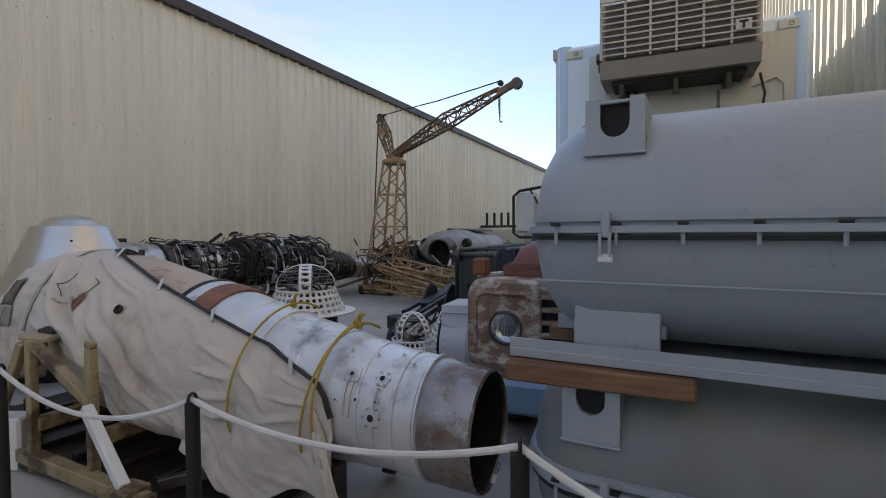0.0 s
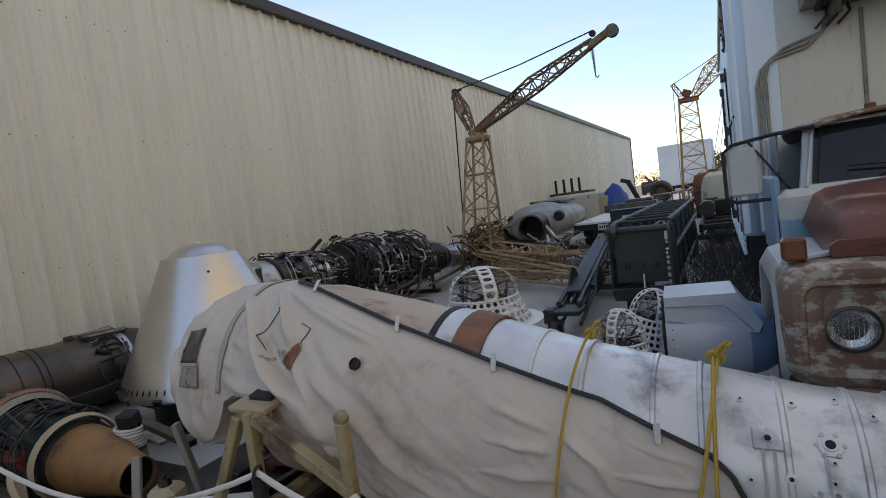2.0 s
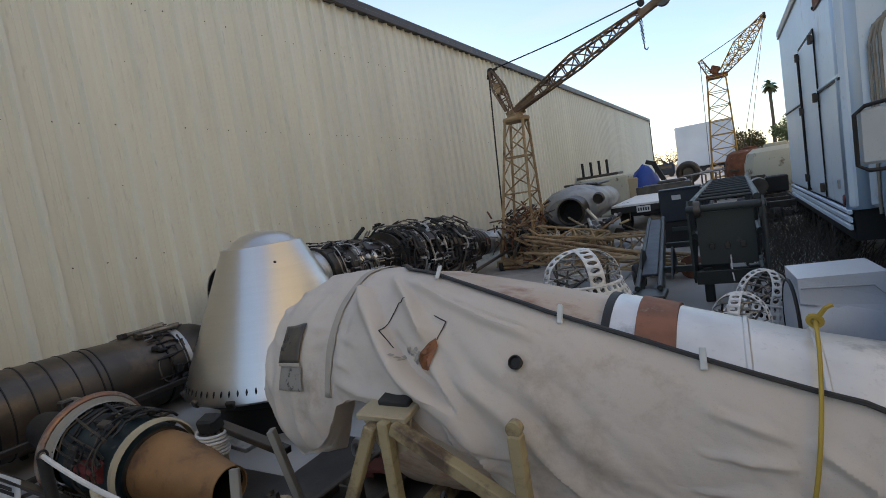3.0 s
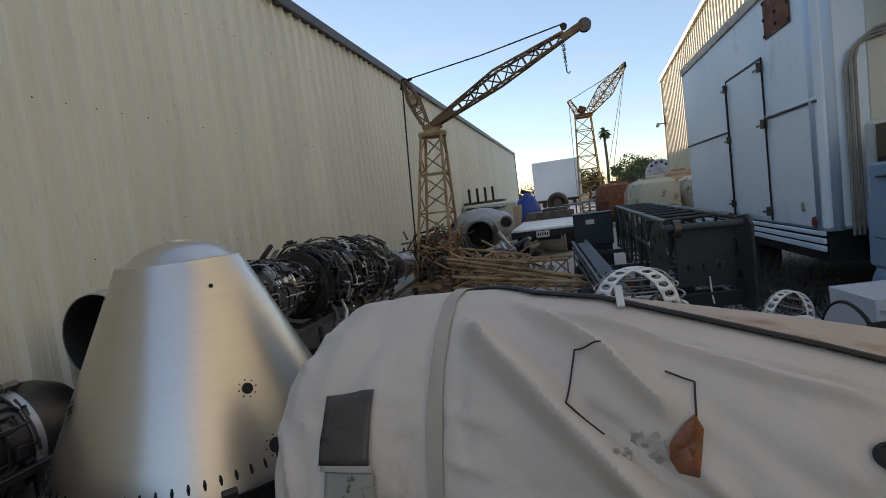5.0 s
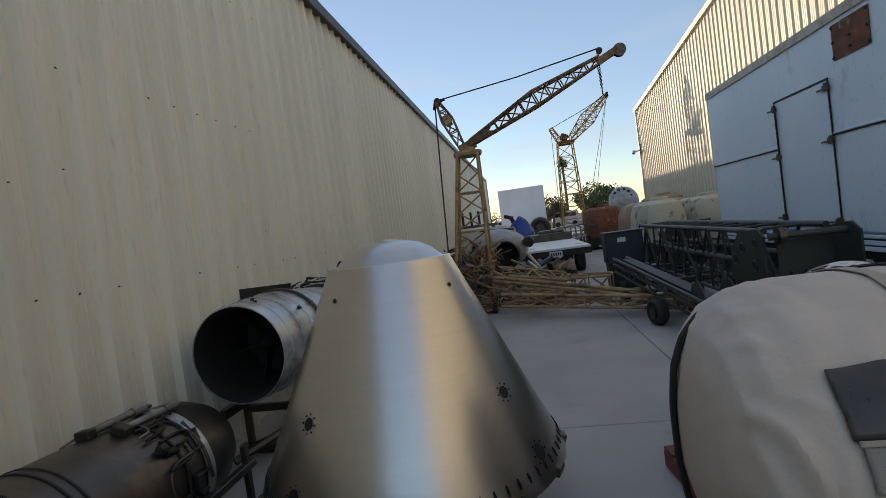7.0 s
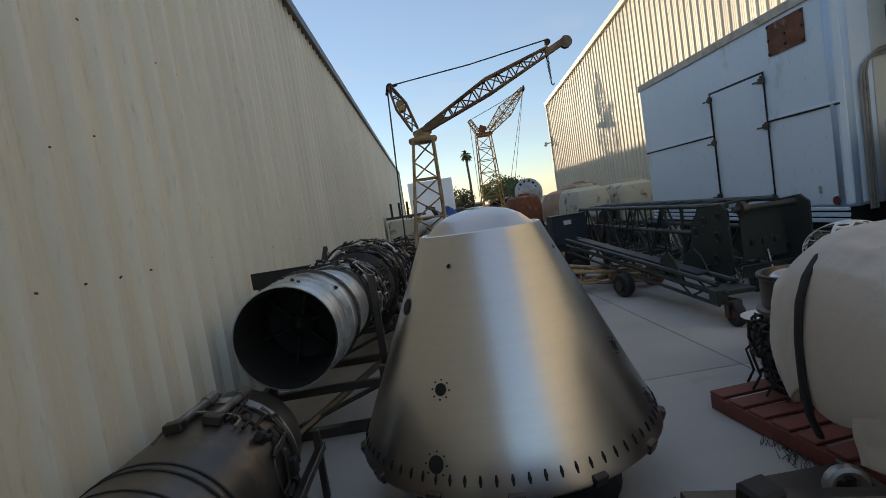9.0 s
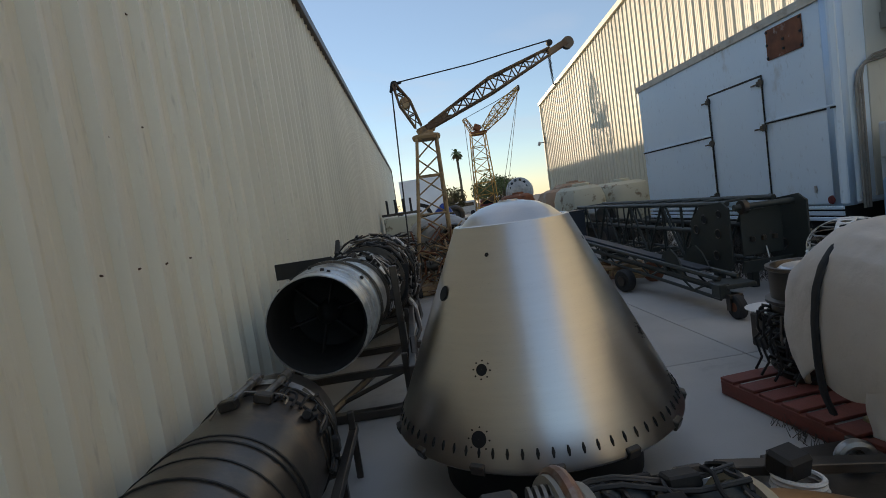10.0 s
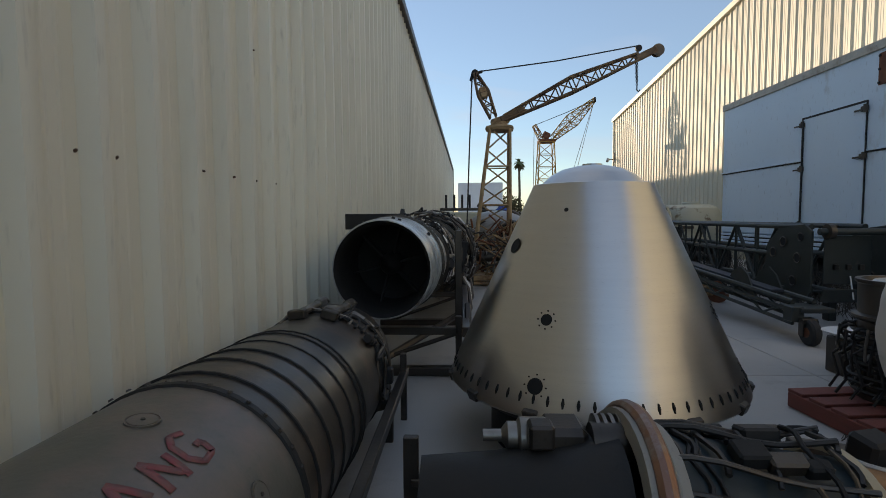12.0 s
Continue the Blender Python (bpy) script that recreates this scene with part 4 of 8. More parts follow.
# ---- grey stacked tanks ----
def tank(z, label, hang):
    t = thing("container_tank", label, "tank", (0.015, 2.31, z), -5, group="stacked grey tanks")
    r, x0, x1 = 0.463, -0.54, 1.45

    def half(sign):
        prof = [(x0, 0.0), (x0 + 0.006, 0.13), (x0 + 0.025, 0.23), (x0 + 0.06, 0.318), (x0 + 0.11, 0.388), (x0 + 0.165, 0.430), (x0 + 0.22, 0.452), (x0 + 0.28, r), (x1 - 0.36, r), (x1 - 0.16, 0.385), (x1 - 0.03, 0.21), (x1, 0.0)]
        g = Geo()
        g.grid([[(a, rr * math.cos(math.pi * k / 28), sign * max(rr * math.sin(math.pi * k / 28), 0.0)) for k in range(29)] for a, rr in prof])
        return g

    # the lower tank gets the darker copy with its shade painted in
    paint = GREY if hang else GREY_SHADED
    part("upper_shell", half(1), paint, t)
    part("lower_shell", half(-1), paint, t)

    def outline(extra, zz):
        pts = []
        for x, rr in [(x0, 0.0), (x0 + 0.006, 0.13), (x0 + 0.025, 0.23), (x0 + 0.06, 0.318), (x0 + 0.11, 0.388), (x0 + 0.165, 0.430), (x0 + 0.22, 0.452), (x0 + 0.28, r), (0.4, r), (x1 - 0.3, r)]:
            pts.append((x - extra * (1 - rr / r), -rr - extra * rr / r, zz))
        return pts

    for zz, e in ((0.035, 0.020), (-0.006, 0.042), (-0.036, 0.028)):
        o = outline(e, zz)
        back = [(x, -y, z2) for x, y, z2 in reversed(o[1:])]
        inner = outline(-0.03, zz)
        iback = [(x, -y, z2) for x, y, z2 in reversed(inner[1:])]
        ring, iring = o + back, inner + iback
        g = Geo()
        hh = 0.012 if zz > -0.03 else 0.008
        g.quadstrip([[Vector(p) + Vector((0, 0, hh)) for p in iring], [Vector(p) + Vector((0, 0, hh)) for p in ring], [Vector(p) - Vector((0, 0, hh)) for p in ring], [Vector(p) - Vector((0, 0, hh)) for p in iring]])
        part("flange", g, GREY if zz > -0.03 else BLACK, t)
    for k in range(9):
        x = -0.35 + k * 0.21
        b = part("bolt", Geo().box((x, -r - 0.03, 0.012), (0.032, 0.022, 0.012), None, 0.002), BLACK, t)
        part("stud", Geo().cyl((x, -r - 0.026, -0.060), (x, -r - 0.026, -0.018), 0.008, n=8), GREY, b)
    for x in (-0.17, 0.95):
        l = part("latch", Geo().box((x, -r - 0.05, 0.01), (0.03, 0.025, 0.09), None, 0.004).box((x - 0.016, -r - 0.062, -0.06), (0.010, 0.014, 0.08)).box((x + 0.016, -r - 0.062, -0.06), (0.010, 0.014, 0.08)), GREY, t)
        part("catch", Geo().box((x, -r - 0.055, -0.105), (0.05, 0.012, 0.03), None, 0.004), WHITE, l)
    part("weld_seam", Geo().tube([(-0.45 + 0.1 * k, -math.sqrt(max(r * r - 0.2 ** 2, 0)) - 0.004, -0.2) for k in range(20)], 0.005, 6), GREY, t)
    for x in ((-0.165, 1.0) if hang else (-0.235, 1.0)):
        # plate with a rounded notch, standing on the shoulder
        w, zlo, zhi = 0.104, (0.268 if hang else 0.155), (0.470 if hang else 0.40)
        pts = [(-w, zlo), (w, zlo), (w, zhi), (0.052, zhi), (0.052, zhi - 0.09)]
        pts += [(0.052 * math.cos(a), zhi - 0.09 + 0.052 * math.sin(a)) for a in [-math.pi * k / 8 for k in range(1, 8)]]
        pts += [(-0.052, zhi - 0.09), (-0.052, zhi), (-w, zhi)]
        yf = -math.sqrt(r * r - zlo * zlo) - 0.012
        part("lifting_lug", Geo().prism([Vector((x + a, yf, b)) for a, b in pts], (0, 0.022, 0)), GREY, t, "notched steel lifting plate")
        part("lug_web", Geo().box((x + 0.094, yf + 0.10, (zlo + zhi) / 2 + 0.03), (0.02, 0.18, zhi - zlo - 0.06), None, 0.003).box((x - 0.094, yf + 0.10, (zlo + zhi) / 2 + 0.03), (0.02, 0.18, zhi - zlo - 0.06), None, 0.003), GREY, t)
        # solid black block paints the shade between plate and tank
        part("lug_recess", Geo().box((x, yf + 0.075, zhi - 0.075), (0.15, 0.10, 0.13)), SOOT_AND_SHADE, t, "black block standing for the shade behind the notch")
        part("lug_bar", Geo().box((x, yf + 0.012, zhi - 0.014), (0.12, 0.022, 0.012), None, 0.003), GREY, t)
        part("lug_weld", Geo().box((x, yf - 0.004, zlo), (0.222, 0.014, 0.010), None, 0.003), GREY, t)
    if hang:
        for x in (-0.165, 1.0):
            part("saddle_plate", Geo().box((x, -0.33, -0.36), (0.31, 0.03, 0.24), (-6, 0, 0), 0.004).box((x, -0.1, -0.39), (0.34, 0.4, 0.05), None, 0.004), GREY, t, "flat grey saddle plate")
        for y in (-0.33, 0.33):
            part("rail", Geo().box((0.45, y - 0.05, -0.485), (2.0, 0.12, 0.035), None, 0.003).box((0.45, y - 0.10, -0.465), (2.0, 0.012, 0.07)), GREY, t, "grey steel skid rail")
    else:
        for x in (0.0, 1.0):
            part("foot", Geo().box((x, 0, -0.40), (0.12, 0.6, 0.10), None, 0.006), GREY, t)


tank(1.43, "upper grey painted steel container with bolted flange, resting on timber", True)
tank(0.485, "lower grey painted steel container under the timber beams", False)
for x in (-0.24, 0.95):
    single("timber_beam", Geo().box((x, 1.91, 0.885), (0.66, 0.14, 0.075), (0, 0, -2), 0.008), WOOD, "reddish brown timber beam wedged between the grey tanks", "beam", "tank timbers")
    single("timber_beam", Geo().box((x, 2.70, 0.885), (0.66, 0.14, 0.075), None, 0.008), WOOD, "reddish brown timber beam wedged between the grey tanks", "beam", "tank timbers")


# ---- rope barrier ----
def stanchion(x, y, h):
    t = thing("stanchion", "black steel rope stanchion with a ring on top", "post", (x, y, 0), group="rope barrier posts")
    part("foot", Geo().lathe([(0, 0.14), (0.012, 0.14), (0.03, 0.03), (0.03, 0.0)], n=24), BLACK, t)
    part("pole", Geo().cyl((0, 0, 0.02), (0, 0, h), 0.026, n=16), BLACK, t)
    part("ring", Geo().torus((0, 0, h + 0.012), (1, 0.3, 0), 0.024, 0.006, 16, 6), BLACK, t)


posts = [(-5.0, 1.15, 0.74), (-2.92, 1.32, 0.76), (-1.61, 1.31, 0.79), (-0.36, 1.30, 0.83), (0.6, 1.0, 0.80)]
for x, y, h in posts:
    stanchion(x, y, h)
for (xa, ya, za), (xb, yb, zb) in zip(posts, posts[1:]):
    n = 16
    sag = 0.14 if xa > -4 and xa < -2 else 0.09
    if xa < -4:
        sag = 0.22
    pts = [(xa + (xb - xa) * k / n, ya + (yb - ya) * k / n, za + 0.012 + (zb - za) * k / n - sag * 4 * (k / n) * (1 - k / n)) for k in range(n + 1)]
    single("barrier_rope", Geo().tube(pts, 0.011, 8), ROPE, "white braided rope sagging between the black posts", "rope", "barrier ropes")


# ---- lattice helpers ----
def lattice(t, a, b, wa, wb, up, side, n, r, mat, chords="chord", name="brace", taper_start=None, rr=None):
    """Four chords from a to b with zigzag bracing; wa, wb: (side, up) half widths at the ends."""
    a, b, up, side = Vector(a), Vector(b), Vector(up).normalized(), Vector(side).normalized()

    def corner(k, s, u):
        f = k / n
        w = wa[0] + (wb[0] - wa[0]) * f
        h = wa[1] + (wb[1] - wa[1]) * f
        return a + (b - a) * f + side * (w * s) + up * (h * u)

    for s, u in ((-1, -1), (1, -1), (1, 1), (-1, 1)):
        part(chords, Geo().cyl(corner(0, s, u), corner(n, s, u), r, n=6), mat, t)
    rr = rr or r * 0.6
    faces = (((-1, -1), (1, -1)), ((1, -1), (1, 1)), ((1, 1), (-1, 1)), ((-1, 1), (-1, -1)))
    for fi, (p, q) in enumerate(faces):
        for k in range(n):
            x, y = (p, q) if (k + fi) % 2 else (q, p)
            part(name, Geo().cyl(corner(k, *x), corner(k + 1, *y), rr, n=5), mat, t)
            part(name, Geo().cyl(corner(k + 1, *p), corner(k + 1, *q), rr, n=5), mat, t)
    return corner


def chain(g, a, b, r, n):
    for k in range(n):
        p, q = lerp(a, b, k / n), lerp(a, b, (k + 1) / n)
        ax = (1, 0, 0) if k % 2 else (0, 1, 0)
        g.torus((p + q) / 2, ax, (q - p).length * 0.5, r, 8, 5)


def crane_near():
    t = thing("lattice_crane", "rusty ochre lattice yard crane with a raised jib and chain", "crane", (0, 0, 0))
    top = Vector((-5.80, 10.25, 3.02))
    # mast: four raking legs with X bracing
    feet = [(-6.38, 9.75, 0.06), (-5.64, 9.75, 0.06), (-5.62, 10.55, 0.06), (-6.38, 10.55, 0.06)]
    heads = [(-6.0, 10.10, 3.02), (-5.62, 10.10, 3.02), (-5.62, 10.42, 3.02), (-6.0, 10.42, 3.02)]
    N = 4
    for f, h in zip(feet, heads):
        part("leg", Geo().cyl(f, h, 0.032, 0.028, 8), CRANE, t)
    for k in range(4):
        f0, h0, f1, h1 = feet[k], heads[k], feet[(k + 1) % 4], heads[(k + 1) % 4]
        for j in range(N):
            a, b = (j / N), ((j + 1) / N)
            m = (a + b) / 2
            part("brace", Geo().cyl(lerp(f0, h0, a), lerp(f1, h1, m), 0.016, n=5), CRANE, t)
            part("brace", Geo().cyl(lerp(f1, h1, m), lerp(f0, h0, b), 0.016, n=5), CRANE, t)
            part("ring_bar", Geo().cyl(lerp(f0, h0, b), lerp(f1, h1, b), 0.016, n=5), CRANE, t)
    part("turntable", Geo().lathe([(0, 0.0), (0, 0.26), (0.05, 0.28), (0.09, 0.27), (0.10, 0.16), (0.17, 0.15), (0.17, 0)], (-5.81, 10.26, 2.98), (0, 0, 1), 20), CRANE, t, "rusty turntable head")
    part("pivot_plate", Geo().box((-5.80, 10.18, 3.17), (0.34, 0.02, 0.16), (0, -20, 0)).box((-5.80, 10.36, 3.17), (0.34, 0.02, 0.16), (0, -20, 0)), CRANE, t)
    # jib in two tapering halves
    j0, j1, j2 = Vector((-5.72, 10.22, 3.22)), Vector((-4.42, 10.17, 3.83)), Vector((-3.20, 10.13, 4.32))
    d = (j2 - j0).normalized()
    up = Vector((0, 1, 0)).cross(d) * -1
    lattice(t, j0, j1, (0.07, 0.05), (0.13, 0.14), up, (0, 1, 0), 5, 0.024, JIB)
    lattice(t, j1, j2, (0.13, 0.14), (0.06, 0.06), up, (0, 1, 0), 5, 0.022, JIB)
    part("jib_foot", Geo().box(lerp(j0, j1, 0.12), (0.5, 0.16, 0.12), (0, -25, 0), 0.01), JIB, t)
    part("jib_head", Geo().box((-3.06, 10.12, 4.36), (0.42, 0.13, 0.12), (0, -25, 0), 0.01), JIB, t, "rusty plated jib head")
    part("sheave", Geo().lathe([(-0.05, 0.0), (-0.05, 0.115), (-0.02, 0.09), (0.02, 0.09), (0.05, 0.115), (0.05, 0.0)], (-2.85, 10.11, 4.42), (0, 1, 0), 20), BROWNSTEEL, t)
    part("sheave", Geo().lathe([(-0.03, 0.0), (-0.03, 0.06), (0.03, 0.06), (0.03, 0.0)], (-3.20, 10.12, 4.47), (0, 1, 0), 14), BLACK, t)
    # back strut
    b0, b1 = Vector((-5.93, 10.28, 3.25)), Vector((-6.28, 10.45, 4.15))
    u2 = Vector((0.35, 0, 0.14))
    lattice(t, b0, lerp(b0, b1, 0.55), (0.07, 0.06), (0.10, 0.11), (1, 0, 0.3), (0, 1, 0), 2, 0.022, JIB)
    lattice(t, lerp(b0, b1, 0.55), b1, (0.10, 0.11), (0.06, 0.03), (1, 0, 0.3), (0, 1, 0), 2, 0.022, JIB)
    part("strut_plate", Geo().box(lerp(b0, b1, 0.55), (0.13, 0.22, 0.2), (0, -20, 0), 0.01), CRANE, t)
    part("strut_sheave", Geo().lathe([(-0.05, 0), (-0.05, 0.07), (0.05, 0.07), (0.05, 0)], b1, (0, 1, 0), 14), BLACK, t)
    part("strut_hook", Geo().box(b1 + Vector((-0.06, 0, -0.06)), (0.06, 0.06, 0.18), (0, 15, 0), 0.01).box(b1 + Vector((0.07, 0, 0.02)), (0.16, 0.06, 0.05), (0, -10, 0), 0.01), BLACK, t)
    part("stay_cable", Geo().tube([b1 + Vector((0.1, 0, 0.04)), (-4.7, 10.3, 4.32), (-3.2, 10.12, 4.52)], 0.013, 6), HOSE, t)
    part("hoist_cable", Geo().tube([b1 + Vector((-0.06, 0, -0.1)), (-6.40, 10.4, 2.6), (-6.46, 10.35, 0.95)], 0.016, 6), HOSE, t)
    g = Geo()
    chain(g, Vector((-3.22, 10.12, 4.38)), Vector((-3.22, 10.12, 3.75)), 0.006, 18)
    chain(g, Vector((-3.26, 10.12, 4.38)), Vector((-3.22, 10.12, 3.75)), 0.006, 18)
    part("chain", g, BLACK, t)
    part("hook", Geo().tube([(-3.22, 10.12, 3.76), (-3.22, 10.12, 3.70), (-3.19, 10.12, 3.66), (-3.16, 10.12, 3.70)], 0.012, 6), BLACK, t)
    # base frame
    for a, b in zip(feet, feet[1:] + feet[:1]):
        part("base_beam", Geo().cyl(a, b, 0.035, n=8), CRANE, t)
    for f in feet:
        part("base_wheel", Geo().lathe([(-0.04, 0), (-0.04, 0.10), (0.04, 0.10), (0.04, 0)], (f[0], f[1], 0.10), (1, 0, 0), 16), RUBBER, t)
    part("winch", Geo().cyl((-6.35, 9.95, 0.55), (-5.75, 9.95, 0.55), 0.10, n=20), DARKSTEEL, t)
    part("winch_flange", Geo().cyl((-6.37, 9.95, 0.55), (-6.33, 9.95, 0.55), 0.15, n=20), DARKSTEEL, t)
    part("winch_flange", Geo().cyl((-5.77, 9.95, 0.55), (-5.73, 9.95, 0.55), 0.15, n=20), DARKSTEEL, t)
    part("winch_frame", Geo().box((-6.05, 9.95, 0.16), (0.85, 0.5, 0.10), None, 0.01).box((-6.42, 9.95, 0.35), (0.05, 0.12, 0.5)).box((-5.68, 9.95, 0.35), (0.05, 0.12, 0.5)), CRANE, t)

    rnd = random.Random(83)
    for k in range(130):                                  # bent bars dumped inside the mast's foot
        a = Vector((rnd.uniform(-6.4, -5.45), rnd.uniform(9.5, 10.5), rnd.uniform(0.10, 1.15)))
        b = a + Vector((rnd.uniform(-0.45, 0.45), rnd.uniform(-0.4, 0.4), rnd.uniform(-0.35, 0.35)))
        b.z = max(b.z, 0.06)
        part("tangled_bar", Geo().tube([a, lerp(a, b, 0.5) + Vector((0, 0, rnd.uniform(-0.06, 0.06))), b], rnd.uniform(0.010, 0.020), 5), rnd.choice((CRANE, RUST, BROWNSTEEL)), t)


crane_near()


def boom_section(name, a, b, w, h, n, mat, label, tilt=0.0):
    t = thing(name, label, "boom", group="dismantled crane booms")
    d = (Vector(b) - Vector(a)).normalized()
    side = d.cross(Vector((0, 0, 1))).normalized()
    side = Matrix.Rotation(radians(tilt), 3, d) @ side
    up = side.cross(d)
    lattice(t, a, b, (w[0], h[0]), (w[1], h[1]), up, side, n, 0.026, mat)
    return t


boom_section("boom_section", (-5.35, 9.15, 0.34), (-2.80, 8.05, 0.20), (0.26, 0.24), (0.10, 0.08), 6, CRANE, "ochre lattice boom section lying on the concrete")
boom_section("boom_section", (-5.62, 10.5, 0.27), (-3.5, 9.9, 0.25), (0.20, 0.22), (0.20, 0.20), 5, CRANE, "straight ochre lattice boom section lying behind others")
boom_section("boom_section", (-5.45, 9.55, 0.62), (-4.25, 10.15, 0.34), (0.22, 0.20), (0.16, 0.14), 4, CRANE, "bent ochre lattice section leaning on others", 20)
boom_section("boom_section", (-5.30, 10.9, 0.30), (-4.30, 9.95, 0.30), (0.2, 0.18), (0.2, 0.18), 4, YELLOW, "short pale yellow lattice frame on the ground", 10)
for k, (a, b, r) in enumerate((((-5.6, 9.2, 0.72), (-3.2, 8.35, 0.30), 0.03), ((-5.55, 9.1, 0.66), (-3.1, 8.15, 0.22), 0.025), ((-5.3, 9.6, 0.12), (-4.1, 10.6, 0.75), 0.022), ((-5.7, 9.5, 0.9), (-4.6, 9.3, 0.10), 0.022))):
    single("loose_tube", Geo().cyl(a, b, r, n=8), CRANE, "loose ochre steel tube lying over the boom sections", "tube", "loose tubes")
t = thing("boom_tip", "rusty plated crane boom tip with a sheave, on the concrete", "boom", (-2.85, 8.0, 0.16), -24)
part("head", Geo().box((-0.2, 0, 0), (0.6, 0.16, 0.14), None, 0.02), CRANE, t)
part("sheave", Geo().lathe([(-0.05, 0), (-0.05, 0.16), (0, 0.12), (0.05, 0.16), (0.05, 0)], (0.16, 0, 0.0), (0, 1, 0), 18), RUST, t)


def crane_far():
    t = thing("tower_crane", "distant yellow lattice crane with a steep jib", "crane")
    lattice(t, (-2.28, 26.4, 0.1), (-2.28, 26.4, 5.05), (0.58, 0.58), (0.36, 0.36), (0, 1, 0), (1, 0, 0), 8, 0.030, CRANE2)
    part("head", Geo().box((-2.25, 26.4, 5.12), (0.85, 0.7, 0.14), None, 0.02).box((-2.3, 26.2, 5.38), (0.35, 0.3, 0.3), (0, 25, 0), 0.03), RUST, t, "rusty slewing head")
    j0, j2 = Vector((-2.0, 26.2, 5.2)), Vector((-0.50, 23.9, 6.60))
    j1 = lerp(j0, j2, 0.5)
    side = (j2 - j0).cross(Vector((0, 0, 1))).normalized()
    up = side.cross((j2 - j0).normalized())
    lattice(t, j0, j1, (0.12, 0.10), (0.26, 0.24), up, side, 5, 0.026, CRANE2)
    lattice(t, j1, j2, (0.26, 0.24), (0.06, 0.06), up, side, 5, 0.024, CRANE2)
    b1 = Vector((-2.85, 26.6, 5.95))
    lattice(t, (-2.45, 26.5, 5.15), b1, (0.22, 0.12), (0.14, 0.08), (1, 0, 0.5), (0, 1, 0), 3, 0.024, CRANE2)
    part("sheave", Geo().cyl(j2 + Vector((-0.05, 0, 0)), j2 + Vector((0.05, 0, 0)), 0.12, n=12), BLACK, t)
    part("stay_cable", Geo().tube([b1, lerp(b1, j2, 0.6) + Vector((0, 0, -0.04)), j2], 0.016, 5), HOSE, t)
    for dx in (-0.15, 0.15):
        part("hoist_cable", Geo().tube([j2, (-1.55 + dx, 25.9, 1.2)], 0.012, 5), PIPE, t)
    part("back_cable", Geo().tube([b1, (-2.9, 26.6, 0.8)], 0.014, 5), PIPE, t)
    part("base", Geo().box((-2.3, 26.4, 0.12), (2.2, 2.0, 0.22), None, 0.03), CRANE2, t)


crane_far()
boom_section("boom_section", (-1.6, 25.2, 0.5), (-1.0, 22.9, 0.5), (0.4, 0.4), (0.35, 0.3), 4, CRANE2, "orange lattice frame beside the far crane")


